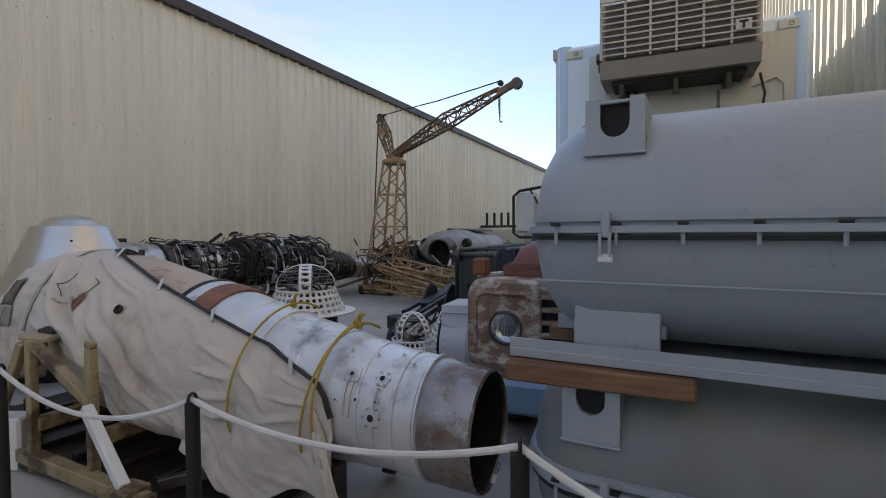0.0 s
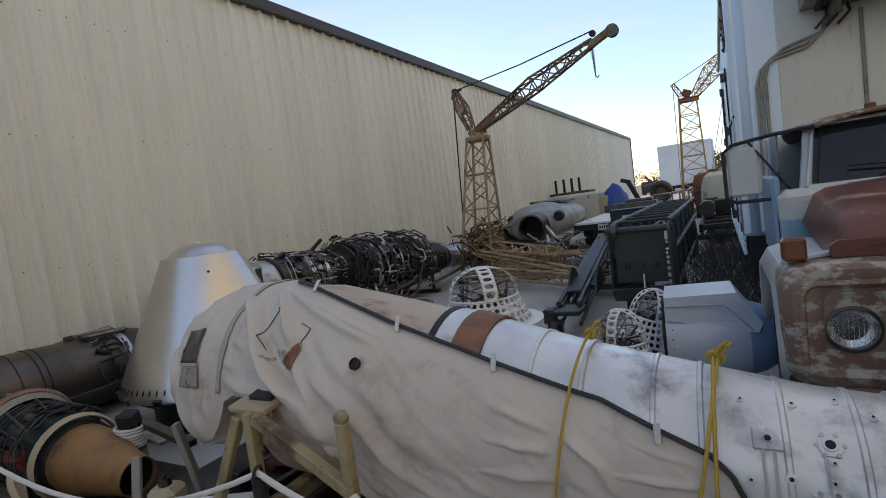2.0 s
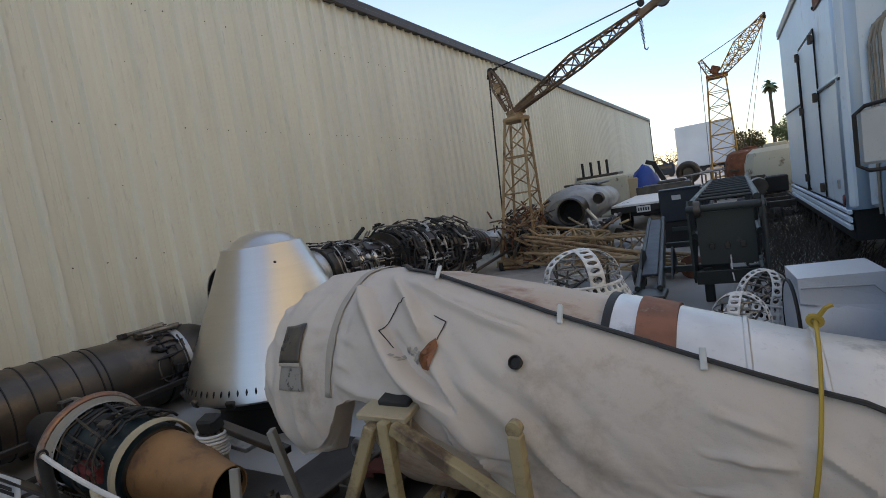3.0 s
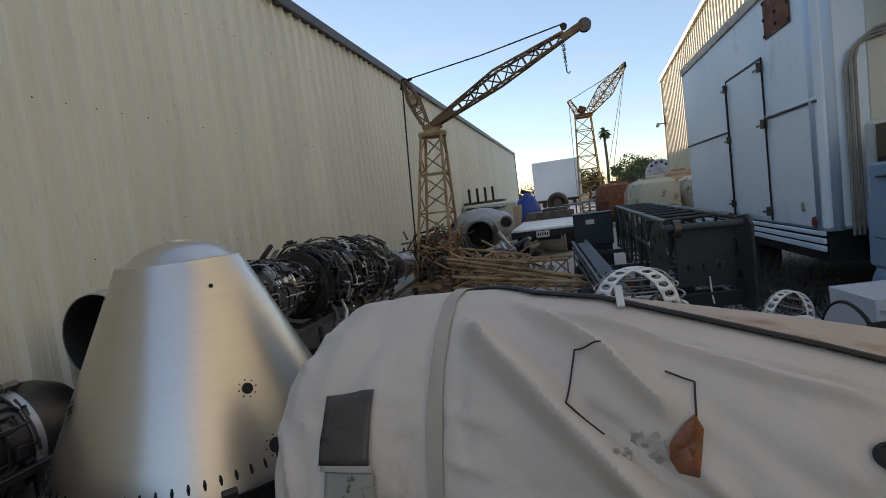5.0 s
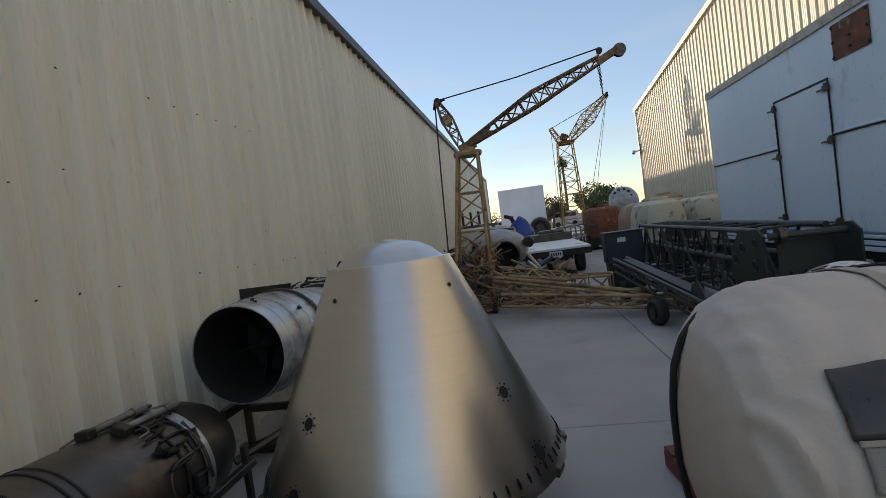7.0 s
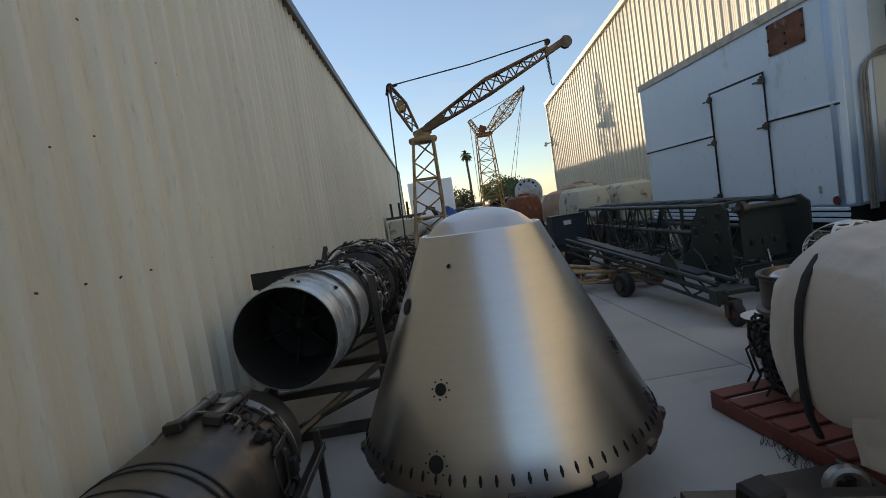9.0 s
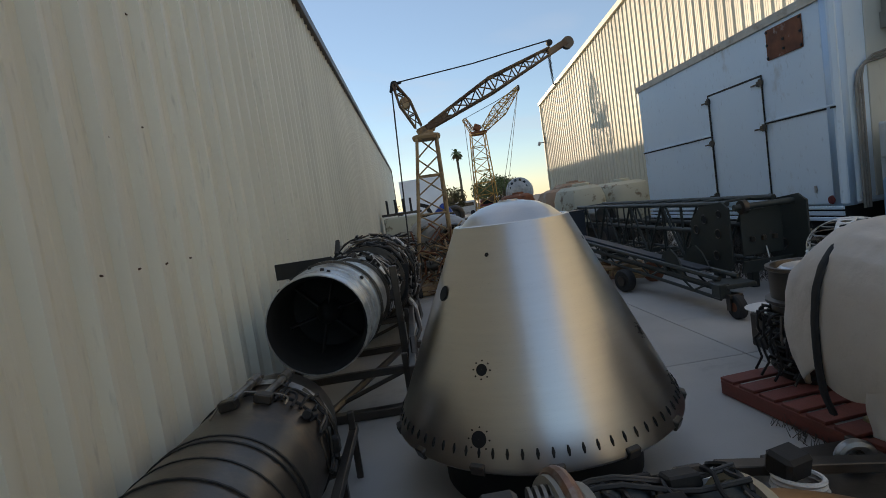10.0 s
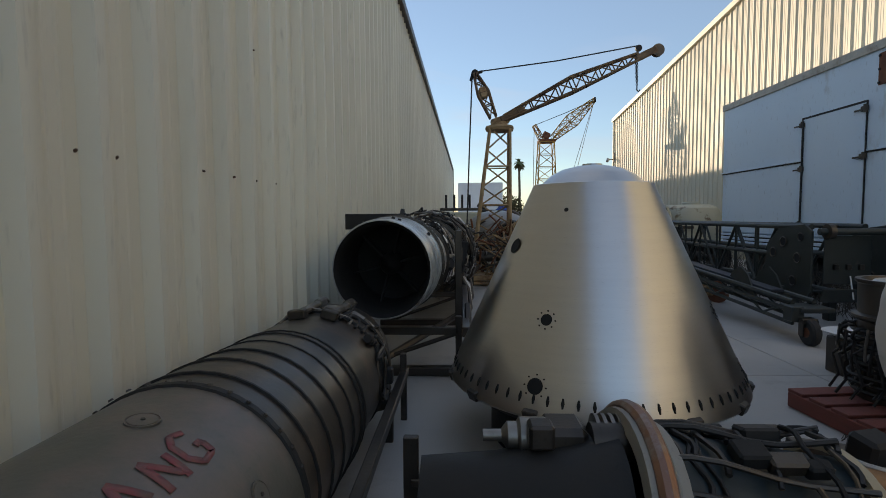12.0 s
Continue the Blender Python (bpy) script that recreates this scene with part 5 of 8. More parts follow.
# ---- box truck ----
def box_body():
    t = thing("insulated_container", "pale blue-white insulated truck box with side door and rusty vent plate", "container")
    x0, x1, y0, y1, z0, z1 = -1.22, 1.26, 5.95, 10.85, 0.95, 3.52
    cx, cy = (x0 + x1) / 2, (y0 + y1) / 2
    part("shell", Geo().box((cx, cy, (z0 + z1) / 2), (x1 - x0, y1 - y0, z1 - z0), None, 0.035), BODY, t)
    part("front_panel", Geo().box((cx + 0.12, y0 - 0.006, 2.2), (1.95, 0.02, 2.35), None, 0.006), BODY_FRONT, t, "rain-stained cream front panel")
    for x in (x0 + 0.10, x1 - 0.10):
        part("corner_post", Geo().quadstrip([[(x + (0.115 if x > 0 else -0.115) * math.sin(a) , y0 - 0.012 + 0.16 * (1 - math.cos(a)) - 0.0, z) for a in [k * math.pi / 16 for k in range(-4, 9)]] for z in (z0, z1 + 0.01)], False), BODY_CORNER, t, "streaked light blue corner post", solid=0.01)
    part("top_rail", Geo().box((x0 - 0.012, cy, z1 - 0.06), (0.03, y1 - y0, 0.12), None, 0.006), BODY_TRIM, t, "grubby cream top rail")
    for z, w in ((0.93, 0.04), (0.86, 0.05), (0.79, 0.05)):
        part("bottom_rail", Geo().box((x0 - 0.004, cy, z), (0.03, y1 - y0 - 0.05, w), None, 0.006), BODY, t)
    part("floor_frame", Geo().box((cx, cy, 0.80), (x1 - x0 - 0.06, y1 - y0 - 0.1, 0.28)), BLACK, t)
    xs = x0 - 0.006
    # side door and its dark gaps
    d = part("door", Geo().box((xs, 7.78, 1.90), (0.02, 1.22, 1.76), None, 0.004), BODY, t)
    for a, b in (((8.41, 1.0), (8.41, 2.80)), ((7.15, 1.0), (7.15, 2.78)), ((7.15, 2.79), (8.41, 2.80))):
        part("seal", Geo().box((xs - 0.006, (a[0] + b[0]) / 2, (a[1] + b[1]) / 2), (0.014, abs(a[0] - b[0]) + 0.016, abs(a[1] - b[1]) + 0.016)), BLACK, d)
    part("lock_rod", Geo().cyl((xs - 0.03, 8.36, 1.0), (xs - 0.03, 8.36, 2.75), 0.014, n=8), BLACK, d)
    for y, z in ((8.40, 2.70), (8.40, 2.02), (8.40, 1.16), (7.17, 2.70), (7.17, 2.08), (7.17, 1.10)):
        h = part("hinge", Geo().box((xs - 0.022, y, z), (0.03, 0.12, 0.07), None, 0.008).cyl((xs - 0.04, y - 0.03, z - 0.05), (xs - 0.04, y - 0.03, z + 0.05), 0.022, n=10).box((xs - 0.035, y + 0.09, z - 0.01), (0.014, 0.14, 0.022)), DARKSTEEL, d, "dark cam-lock hinge")
    for ya, yb in ((5.98, 7.14), (8.42, 10.84)):
        part("seam", Geo().box((x0 - 0.004, (ya + yb) / 2, 2.13), (0.012, yb - ya, 0.022)), BLACK, t)
        part("seam_lip", Geo().box((x0 - 0.008, (ya + yb) / 2, 2.155), (0.018, yb - ya, 0.025), None, 0.004), BODY, t)
    v = part("vent_plate", Geo().box((x0 - 0.01, 6.68, 3.15), (0.012, 0.62, 0.40), None, 0.002), RUST, t, "rusty paint-flaked vent cover plate")
    for y, z in ((6.39, 3.32), (6.39, 3.15), (6.39, 2.98), (6.97, 3.32), (6.97, 3.15), (6.97, 2.98), (6.68, 3.15), (6.68, 3.03)):
        part("clip", Geo().box((x0 - 0.022, y, z), (0.016, 0.03, 0.03), None, 0.003), BLACK, v)
    part("lamp", Geo().lathe([(0, 0.055), (0.02, 0.05), (0.024, 0.0)], (x0 - 0.003, 6.13, 1.03), (-1, 0, 0), 18), REDP, t, "small dark red marker lamp")
    part("hook", Geo().box((x0 - 0.015, 6.36, 1.17), (0.02, 0.035, 0.09), None, 0.006), ALU, t)
    for k in range(16):
        part("rivet", Geo().lathe([(0, 0.009), (0.006, 0.006), (0.007, 0)], (x0 - 0.027, 6.1 + k * 0.31, 3.46), (-1, 0, 0), 8), ALU, t)
    # pipes on the front
    for k, dx in enumerate((0.0, 0.035, 0.075)):
        pts = [(-1.02 + dx, y0 - 0.04, 0.9), (-1.02 + dx, y0 - 0.04, 2.35 + dx), (-0.98 + dx, y0 - 0.04, 2.50 + dx), (-0.86 + dx, y0 - 0.04, 2.58 + dx), (-0.62, y0 - 0.05, 2.62 + dx), (-0.50, y0 - 0.06, 2.72), (-0.47 + dx, y0 - 0.06, 2.86)]
        part("pipe", Geo().tube(pts, 0.014, 8), UNITGREY, t)
    for x in (-0.22, 0.45):
        part("pipe", Geo().tube([(x, y0 - 0.03, 2.85), (x, y0 - 0.03, 1.9), (x + 0.02, y0 - 0.03, 1.7)], 0.016, 8), UNITGREY, t)
    part("pipe", Geo().tube([(0.75, y0 - 0.03, 2.85), (0.95, y0 - 0.03, 2.92), (1.02, y0 - 0.03, 2.85), (1.02, y0 - 0.03, 2.4)], 0.014, 8), BODY_FRONT, t)
    part("cable", Geo().tube([(0.80, y0 - 0.12, 2.95), (0.84, y0 - 0.14, 2.75), (0.82, y0 - 0.13, 2.60)], 0.012, 8), HOSE, t)
    part("plug", Geo().cyl((0.82, y0 - 0.13, 2.60), (0.80, y0 - 0.13, 2.52), 0.03, 0.04, 10), BLACK, t)
    for x in (-1.0, 1.05):
        part("badge", Geo().box((x, y0 - 0.02, 3.42), (0.18, 0.012, 0.09), None, 0.004), BODY_FRONT, t)
        part("badge_slot", Geo().torus((x + 0.02, y0 - 0.028, 3.42), (0, 1, 0), 0.02, 0.005, 12, 5), UNITGREY, t)
    # chassis below
    for x in (-0.40, 0.45):
        part("chassis_rail", Geo().box((x, 7.0, 0.60), (0.08, 7.4, 0.16), None, 0.008), BLACK, t)
    for x in (-0.92, 0.95):
        for y in (8.6, 9.8):
            w = part("wheel", Geo().lathe([(-0.12, 0.25), (-0.13, 0.40), (-0.09, 0.46), (0.09, 0.46), (0.13, 0.40), (0.12, 0.25)], (x, y, 0.46), (1, 0, 0), 28), RUBBER, t)
            part("rim", Geo().lathe([(-0.10, 0.25), (-0.05, 0.20), (-0.06, 0.08), (-0.10, 0.07), (-0.10, 0)], (x, y, 0.46), (1, 0, 0) if x > 0 else (1, 0, 0), 24), DARKSTEEL, w)


box_body()


def cooling_unit():
    t = thing("cooling_unit", "weathered truck refrigeration unit with a barred condenser grille", "cooling unit")
    x0, x1, y0, y1, z0, z1 = -0.64, 0.74, 5.36, 5.93, 2.98, 3.70
    cx = (x0 + x1) / 2
    part("housing", Geo().box((cx, (y0 + y1) / 2 + 0.03, (z0 + z1) / 2), (x1 - x0, y1 - y0 - 0.06, z1 - z0), None, 0.02), UNITGREY, t)
    part("condenser", Geo().box((cx, y0 + 0.022, 3.40), (x1 - x0 - 0.08, 0.02, 0.52)), CONDENSER, t, "dusty dark condenser fins")
    part("sill", Geo().prism([(x0 - 0.01, y0 - 0.03, 3.10), (x0 - 0.01, y0 + 0.03, 2.94), (x0 - 0.01, y1, 2.94), (x0 - 0.01, y1, 3.12)], (x1 - x0 + 0.02, 0, 0)), UNITGREY, t)
    for k in range(9):
        z = 3.16 + k * 0.062
        part("bar", Geo().box((cx, y0 - 0.02, z), (x1 - x0, 0.018, 0.016), None, 0.003), GRILLE, t)
    for k in range(7):
        x = x0 + (x1 - x0) * k / 6
        part("upright", Geo().box((x, y0 - 0.012, 3.40), (0.022, 0.022, 0.56), None, 0.003), GRILLE, t)
    part("top_strip", Geo().box((cx, y0 - 0.02, 3.70), (x1 - x0 + 0.02, 0.03, 0.05), None, 0.004), GRILLE, t)
    for k in range(11):
        if k not in (6,):
            part("raised_mark", Geo().box((-0.22 + k * 0.052, y0 - 0.037, 3.70), (0.03, 0.004, 0.026)), UNITGREY, t)
    p = part("nameplate", Geo().box((0.60, y0 - 0.035, 3.27), (0.13, 0.012, 0.10), None, 0.003), GRILLE, t, "square white badge")
    part("badge_mark", Geo().box((0.60, y0 - 0.043, 3.295), (0.07, 0.006, 0.02)).box((0.60, y0 - 0.043, 3.265), (0.022, 0.006, 0.06)), INK, p)
    for x in (-0.45, 0.05, 0.5):
        part("bracket", Geo().box((x, 5.68, 2.87), (0.05, 0.45, 0.14), (12, 0, 0), 0.006), DARKSTEEL, t)
    part("pan", Geo().box((cx, 5.68, 2.92), (1.2, 0.4, 0.05), None, 0.01), BLACK, t)
    part("motor", Geo().cyl((x0 - 0.07, 5.6, 3.22), (x0 + 0.02, 5.6, 3.22), 0.055, n=14).cyl((x0 - 0.05, 5.6, 3.12), (x0 + 0.02, 5.6, 3.12), 0.045, n=14), DARKSTEEL, t)
    for k, x in enumerate((-0.50, -0.42, -0.34)):
        part("line", Geo().tube([(x, 5.8, 2.95), (x + 0.02, 5.78, 2.82), (x - 0.05, 5.86, 2.75)], 0.014, 6), DARKSTEEL, t)


cooling_unit()


def truck_cab():
    t = thing("truck_cab", "rusty old lorry cab with peeling fascia, red bonnet and blue bumper", "truck")
    # fascia with real openings for lamps: a plate frame of bars
    y = 3.0
    cx = -0.05
    X0, X1 = -1.20, 1.10

    def rounded_rect(x0, x1, z0, z1, r, n=6):
        pts = []
        for (px, pz, a0) in ((x1 - r, z1 - r, 0), (x0 + r, z1 - r, 90), (x0 + r, z0 + r, 180), (x1 - r, z0 + r, 270)):
            for k in range(n + 1):
                a = radians(a0 + 90 * k / n)
                pts.append((px + r * math.cos(a), pz + r * math.sin(a)))
        return pts

    outer = rounded_rect(X0, X1, 0.52, 1.13, 0.12)
    g = Geo()
    ctr = ((X0 + X1) / 2, 0.82)
    rings = []
    for s, yy in ((1.0, 3.32), (1.0, 3.10), (0.985, 3.03), (0.96, 3.0), (0.90, 2.995), (0.86, 3.01), (0.84, 3.03)):
        kx, kz = (s, 1 - (1 - s) * 2.6)
        rings.append([(ctr[0] + (a - ctr[0]) * kx, yy, ctr[1] + (b - ctr[1]) * kz) for a, b in outer])
    g.quadstrip(rings)
    part("fascia_rim", g, FASCIA, t, "peeling cream and rust fascia surround")
    # black backing paints the shade behind the grille bars
    part("fascia_back", Geo().box((ctr[0], 3.075, 0.82), (2.1, 0.05, 0.50)), SOOT_AND_SHADE, t)
    for sx in (-0.93, 0.83):
        o = rounded_rect(sx - 0.20, sx + 0.20, 0.58, 1.05, 0.07, 5)
        n = len(o)
        circ = []
        for px, pz in o:
            ang = math.atan2(pz - 0.815, px - sx)
            circ.append((sx + 0.112 * math.cos(ang), 0.815 + 0.112 * math.sin(ang)))
        inner = [(sx + (px - sx) * 0.80, 0.815 + (pz - 0.815) * 0.82) for px, pz in o]
        g = Geo().quadstrip([[(p, 3.05, q) for p, q in o], [(p, 2.992, q) for p, q in o], [(sx + (p - sx) * 0.9, 2.985, 0.815 + (q - 0.815) * 0.92) for p, q in o], [(p, 3.012, q) for p, q in inner], [(p, 3.018, q) for p, q in circ], [(p, 3.05, q) for p, q in circ]])
        lp = part("lamp_panel", g, FASCIA, t, "flaking rusty headlamp surround")
        h = part("headlamp", Geo().lathe([(0.0, 0.112), (0.012, 0.11), (0.016, 0.10), (0.004, 0.096)], (sx, 3.025, 0.815), (0, -1, 0), 32), DARKSTEEL, t, "round headlamp with dark bezel")
        part("reflector", Geo().lathe([(0.0, 0.097), (-0.02, 0.085), (-0.045, 0.055), (-0.055, 0.02), (-0.055, 0)], (sx, 3.02, 0.815), (0, -1, 0), 32), REFLECTOR, h)
        part("bulb", Geo().lathe([(-0.055, 0.014), (-0.030, 0.018), (-0.012, 0.012), (-0.006, 0.0)], (sx, 3.02, 0.815), (0, -1, 0), 14), DARKSTEEL, h)
        for k in range(-4, 5):
            half = math.sqrt(0.088 ** 2 - (k * 0.019) ** 2)
            part("lens_flute", Geo().box((sx + k * 0.019, 3.0025, 0.815), (0.004, 0.004, 2 * half * 0.9), None, 0.001), GLASS, h)
        part("lens", Geo().lathe([(0.0, 0.097), (0.012, 0.080), (0.020, 0.045), (0.022, 0.0)], (sx, 3.02, 0.815), (0, -1, 0), 32), GLASS, h, "ribbed clear lens")
    for k in range(6):
        z = 0.63 + k * 0.078
        part("grille_bar", Geo().box((-0.05, 3.02, z), (1.36, 0.05, 0.032), None, 0.008), FASCIA, t)
    for x in (-0.72, 0.62):
        part("grille_end", Geo().box((x, 3.015, 0.82), (0.05, 0.06, 0.47), None, 0.01), FASCIA, t)
    part("radiator_bar", Geo().box((-0.05, 3.05, 0.82), (0.03, 0.03, 0.47)), BLACK, t)
    part("plate", Geo().box((-0.18, 2.985, 0.86), (0.34, 0.006, 0.05), (0, 4, 0), 0.002), GREY, t, "dented blue-grey strip hung on the grille")
    # bumper
    part("bumper", Geo().box((ctr[0], 2.93, 0.42), (2.34, 0.09, 0.20), None, 0.025), BLUE, t, "light blue painted steel bumper")
    part("apron", Geo().box((ctr[0], 3.05, 0.50), (2.1, 0.12, 0.10), None, 0.02), FASCIA, t)
    part("tow_hook", Geo().torus((-0.55, 2.88, 0.42), (1, 0, 0), 0.05, 0.014, 16, 6), DARKSTEEL, t)
    # bonnet: arched sheet rising to the windscreen
    rows = []
    for k in range(29):
        f = k / 28
        yy = 3.12 + 1.42 * f
        w = 0.93 - 0.06 * f
        nose = max(0.0, 1 - f / 0.14)
        top = 1.36 + 0.075 * f - 0.16 * nose ** 2.2
        row = []
        for j in range(25):
            s = -1 + 2 * j / 24
            z = top - 0.03 * abs(s) ** 2.2 - 0.20 * (1 - 0.45 * nose) * (max(0, abs(s) - 0.88) / 0.12) ** 1.6
            row.append((cx + w * s, yy, z))
        rows.append(row)
    part("bonnet", Geo().grid(rows), HOOD, t, "rust-red bonnet with faded patches", 0.02)
    part("bonnet_lip", Geo().prism([(-0.97, 3.125, 1.135), (0.87, 3.125, 1.135), (0.88, 3.125, 1.19), (0.84, 3.125, 1.215), (-0.94, 3.125, 1.215), (-0.98, 3.125, 1.19)], (0, 0.05, 0)), HOOD, t)
    # black box fills in the shade below the bonnet lip
    part("bonnet_gap", Geo().box((0, 3.30, 1.10), (1.5, 0.4, 0.05)), SOOT_AND_SHADE, t)
    b = part("badge", Geo().box((-0.25, 3.118, 1.19), (0.20, 0.012, 0.06), (0, 3, 0), 0.004), RUST, t, "corroded bonnet badge")
    # wings
    for s in (-1, 1):
        x = ctr[0] + s * 0.98
        rows = []
        for k in range(13):
            a = math.pi * k / 12
            yy = 3.62 - 0.56 * math.cos(a)
            zz = 0.62 + 0.50 * min(1.0, math.sin(a) * 1.5)
            rows.append([(x - s * 0.24, yy, zz + 0.02), (x, yy, zz + 0.01), (x + s * 0.14, yy, zz - 0.03), (x + s * 0.19, yy, zz - 0.12)])
        part("wing", Geo().grid(rows), CABWHITE, t, "dented pale front wing", 0.012)
        w = part("wheel", Geo().lathe([(-0.12, 0.25), (-0.13, 0.39), (-0.09, 0.45), (0.09, 0.45), (0.13, 0.39), (0.12, 0.25)], (x, 3.75, 0.45), (1, 0, 0), 28), RUBBER, t)
        part("rim", Geo().lathe([(-0.11, 0.25), (-0.06, 0.20), (-0.06, 0.08), (-0.11, 0.07), (-0.11, 0)], (x, 3.75, 0.45), (1, 0, 0), 24), BLUE, w)
    m = part("marker", Geo().box((-1.12, 3.12, 1.19), (0.10, 0.09, 0.11), None, 0.012), AMBER, t, "amber marker lamp in a rusty box")
    part("hinge_strip", Geo().box((-1.0, 3.2, 1.145), (0.34, 0.06, 0.02), (0, -6, 18), 0.004), CABWHITE, t)
    # cab
    xa, xb = -1.05, 0.99
    part("cowl", Geo().box(((xa + xb) / 2, 4.58, 1.22), (xb - xa, 0.30, 0.40), None, 0.05), CABWHITE, t)
    part("cab_floor", Geo().box(((xa + xb) / 2, 5.05, 0.95), (xb - xa, 1.25, 0.6), None, 0.04), BLUE, t)
    for s, x in ((-1, xa), (1, xb)):
        d = part("door", Geo().box((x, 5.05, 1.22), (0.05, 1.0, 0.62), None, 0.02), BLUE if s < 0 else CABWHITE, t, "faded pale blue cab door")
        part("handle", Geo().box((x + s * 0.04, 5.35, 1.42), (0.025, 0.12, 0.02), None, 0.006), DARKSTEEL, d)
        part("side_glass", Geo().box((x - s * 0.04, 5.1, 1.66), (0.012, 0.85, 0.34)), WINDSCREEN, t)
        part("rear_post", Geo().box((x - s * 0.05, 5.62, 1.66), (0.06, 0.10, 0.40), None, 0.02), CABWHITE, t)
    part("rear_wall", Geo().box(((xa + xb) / 2, 5.66, 1.42), (xb - xa - 0.06, 0.05, 0.90), None, 0.02), CABWHITE, t)
    # raked windscreen in its frame
    A, B = Vector((xa + 0.19, 4.55, 1.42)), Vector((xb - 0.19, 4.55, 1.42))
    C, D = Vector((xb - 0.27, 4.76, 1.85)), Vector((xa + 0.27, 4.76, 1.85))
    nrm = (B - A).cross(D - A).normalized()
    part("windscreen", Geo().prism([A, B, C, D], nrm * -0.012), WINDSCREEN, t, "dusty dark windscreen")
    part("windscreen_frame", Geo().tube([A, B, C, D, A], 0.022, 8), CABWHITE, t)
    part("seal", Geo().tube([lerp(A, C, 0.03) + nrm * 0.004, lerp(B, D, 0.03) + nrm * 0.004, lerp(C, A, 0.03) + nrm * 0.004, lerp(D, B, 0.03) + nrm * 0.004, lerp(A, C, 0.03) + nrm * 0.004], 0.012, 6), HEM, t)
    for p, q in ((A, D), (B, C)):
        part("pillar", Geo().tube([p + Vector((0, 0.05, -0.02)), q + Vector((0, 0.08, 0.02))], 0.05, 8), CABWHITE, t)
    for dx in (-0.45, 0.38):
        base = lerp(A, B, 0.5) + Vector((dx, -0.03, 0.02)) + nrm * 0.02
        w = part("wiper", Geo().tube([base, base + Vector((0.16, 0.05, 0.08))], 0.008, 6), BLACK, t)
        part("wiper_blade", Geo().tube([base + Vector((-0.14, 0.06, 0.09)), base + Vector((0.45, 0.035, 0.06))], 0.008, 6), BLACK, w)
    rows = []
    for k in range(9):
        f = k / 8
        rows.append([((xa + xb) / 2 + (0.80 + 0.1 * math.sin(math.pi * f)) * (-1 + 2 * j / 12), 4.66 + 1.02 * f, 1.845 + 0.085 * math.sin(math.pi * min(1, f * 0.7 + 0.28)) - 0.06 * abs(-1 + 2 * j / 12) ** 4) for j in range(13)])
    part("roof", Geo().grid(rows), FASCIA, t, "rust-streaked cab roof", 0.03)
    for x in (-0.45, -0.05, 0.35):
        part("roof_lamp", Geo().lathe([(0, 0.035), (0.03, 0.03), (0.035, 0)], (x, 4.75, 1.915), (0, -0.2, 1), 12), RUST, t)
    # mirror on its bow
    part("mirror_bow", Geo().tube([(-0.80, 4.55, 1.84), (-1.05, 4.66, 1.83), (-1.30, 4.70, 1.80), (-1.36, 4.70, 1.75), (-1.36, 4.70, 1.40), (-1.30, 4.70, 1.36), (-1.05, 4.66, 1.36), (-0.92, 4.58, 1.28)], 0.014, 8), BLACK, t)
    mi = part("mirror_stay", Geo().tube([(-1.20, 4.68, 1.82), (-0.92, 4.58, 1.36)], 0.009, 6), BLACK, t)
    part("mirror", Geo().box((-1.23, 4.70, 1.59), (0.22, 0.05, 0.38), (0, 0, -14), 0.02), CABWHITE, t, "large pale mirror housing")
    # air tank behind the wheel
    a = part("air_tank", Geo().lathe([(0, 0), (0.01, 0.10), (0.06, 0.17), (0.12, 0.185), (0.70, 0.185), (0.76, 0.17), (0.81, 0.10), (0.82, 0)], (-1.05, 5.55, 0.52), (1, 0, 0), 24), BLUE, t, "light blue cylindrical air tank")
    part("tank_strap", Geo().torus((-0.80, 5.55, 0.52), (1, 0, 0), 0.19, 0.012, 24, 6), DARKSTEEL, a)
    part("hose", Geo().tube([(-1.0, 5.3, 0.62), (-1.14, 5.26, 0.60), (-1.18, 5.3, 0.48), (-1.05, 5.36, 0.40)], 0.012, 6), HOSE, t)
    part("step", Geo().box((-1.02, 4.75, 0.45), (0.14, 0.5, 0.03), None, 0.006), CABWHITE, t)
    part("chassis_rail", Geo().box((-0.40, 4.6, 0.60), (0.08, 3.2, 0.16)).box((0.45, 4.6, 0.60), (0.08, 3.2, 0.16)), BLACK, t)


truck_cab()


# ---- engines along the west wall ----
def pipes(t, axis_at, y0, y1, n, r0, r1, seed, mats, name="pipe", thick=(0.006, 0.022), amin=-200, amax=60):
    """Plumbing wound over a casing that runs along y; axis_at(y) gives (x, z, r)."""
    rnd = random.Random(seed)
    for k in range(n):
        y, a, e = rnd.uniform(y0, y1), rnd.uniform(amin, amax), rnd.uniform(r0, r1)
        pts = []
        for j in range(rnd.randint(4, 8)):
            x, z, r = axis_at(y)
            pts.append((x + (r + e) * math.cos(radians(a)), y, z - (r + e) * math.sin(radians(a))))
            if rnd.random() < 0.55:
                y = min(max(y + rnd.uniform(-0.22, 0.22), y0), y1)
            else:
                a += rnd.uniform(-38, 38)
            e = min(max(e + rnd.uniform(-0.02, 0.02), r0), r1)
        for it in range(2):                               # round the bends
            pts = [pts[0]] + [tuple(Vector(p).lerp(Vector(q), f)) for p, q in zip(pts, pts[1:]) for f in (0.25, 0.75)] + [pts[-1]]
        part(name, Geo().tube(pts, rnd.uniform(*thick), 6), rnd.choice(mats), t)


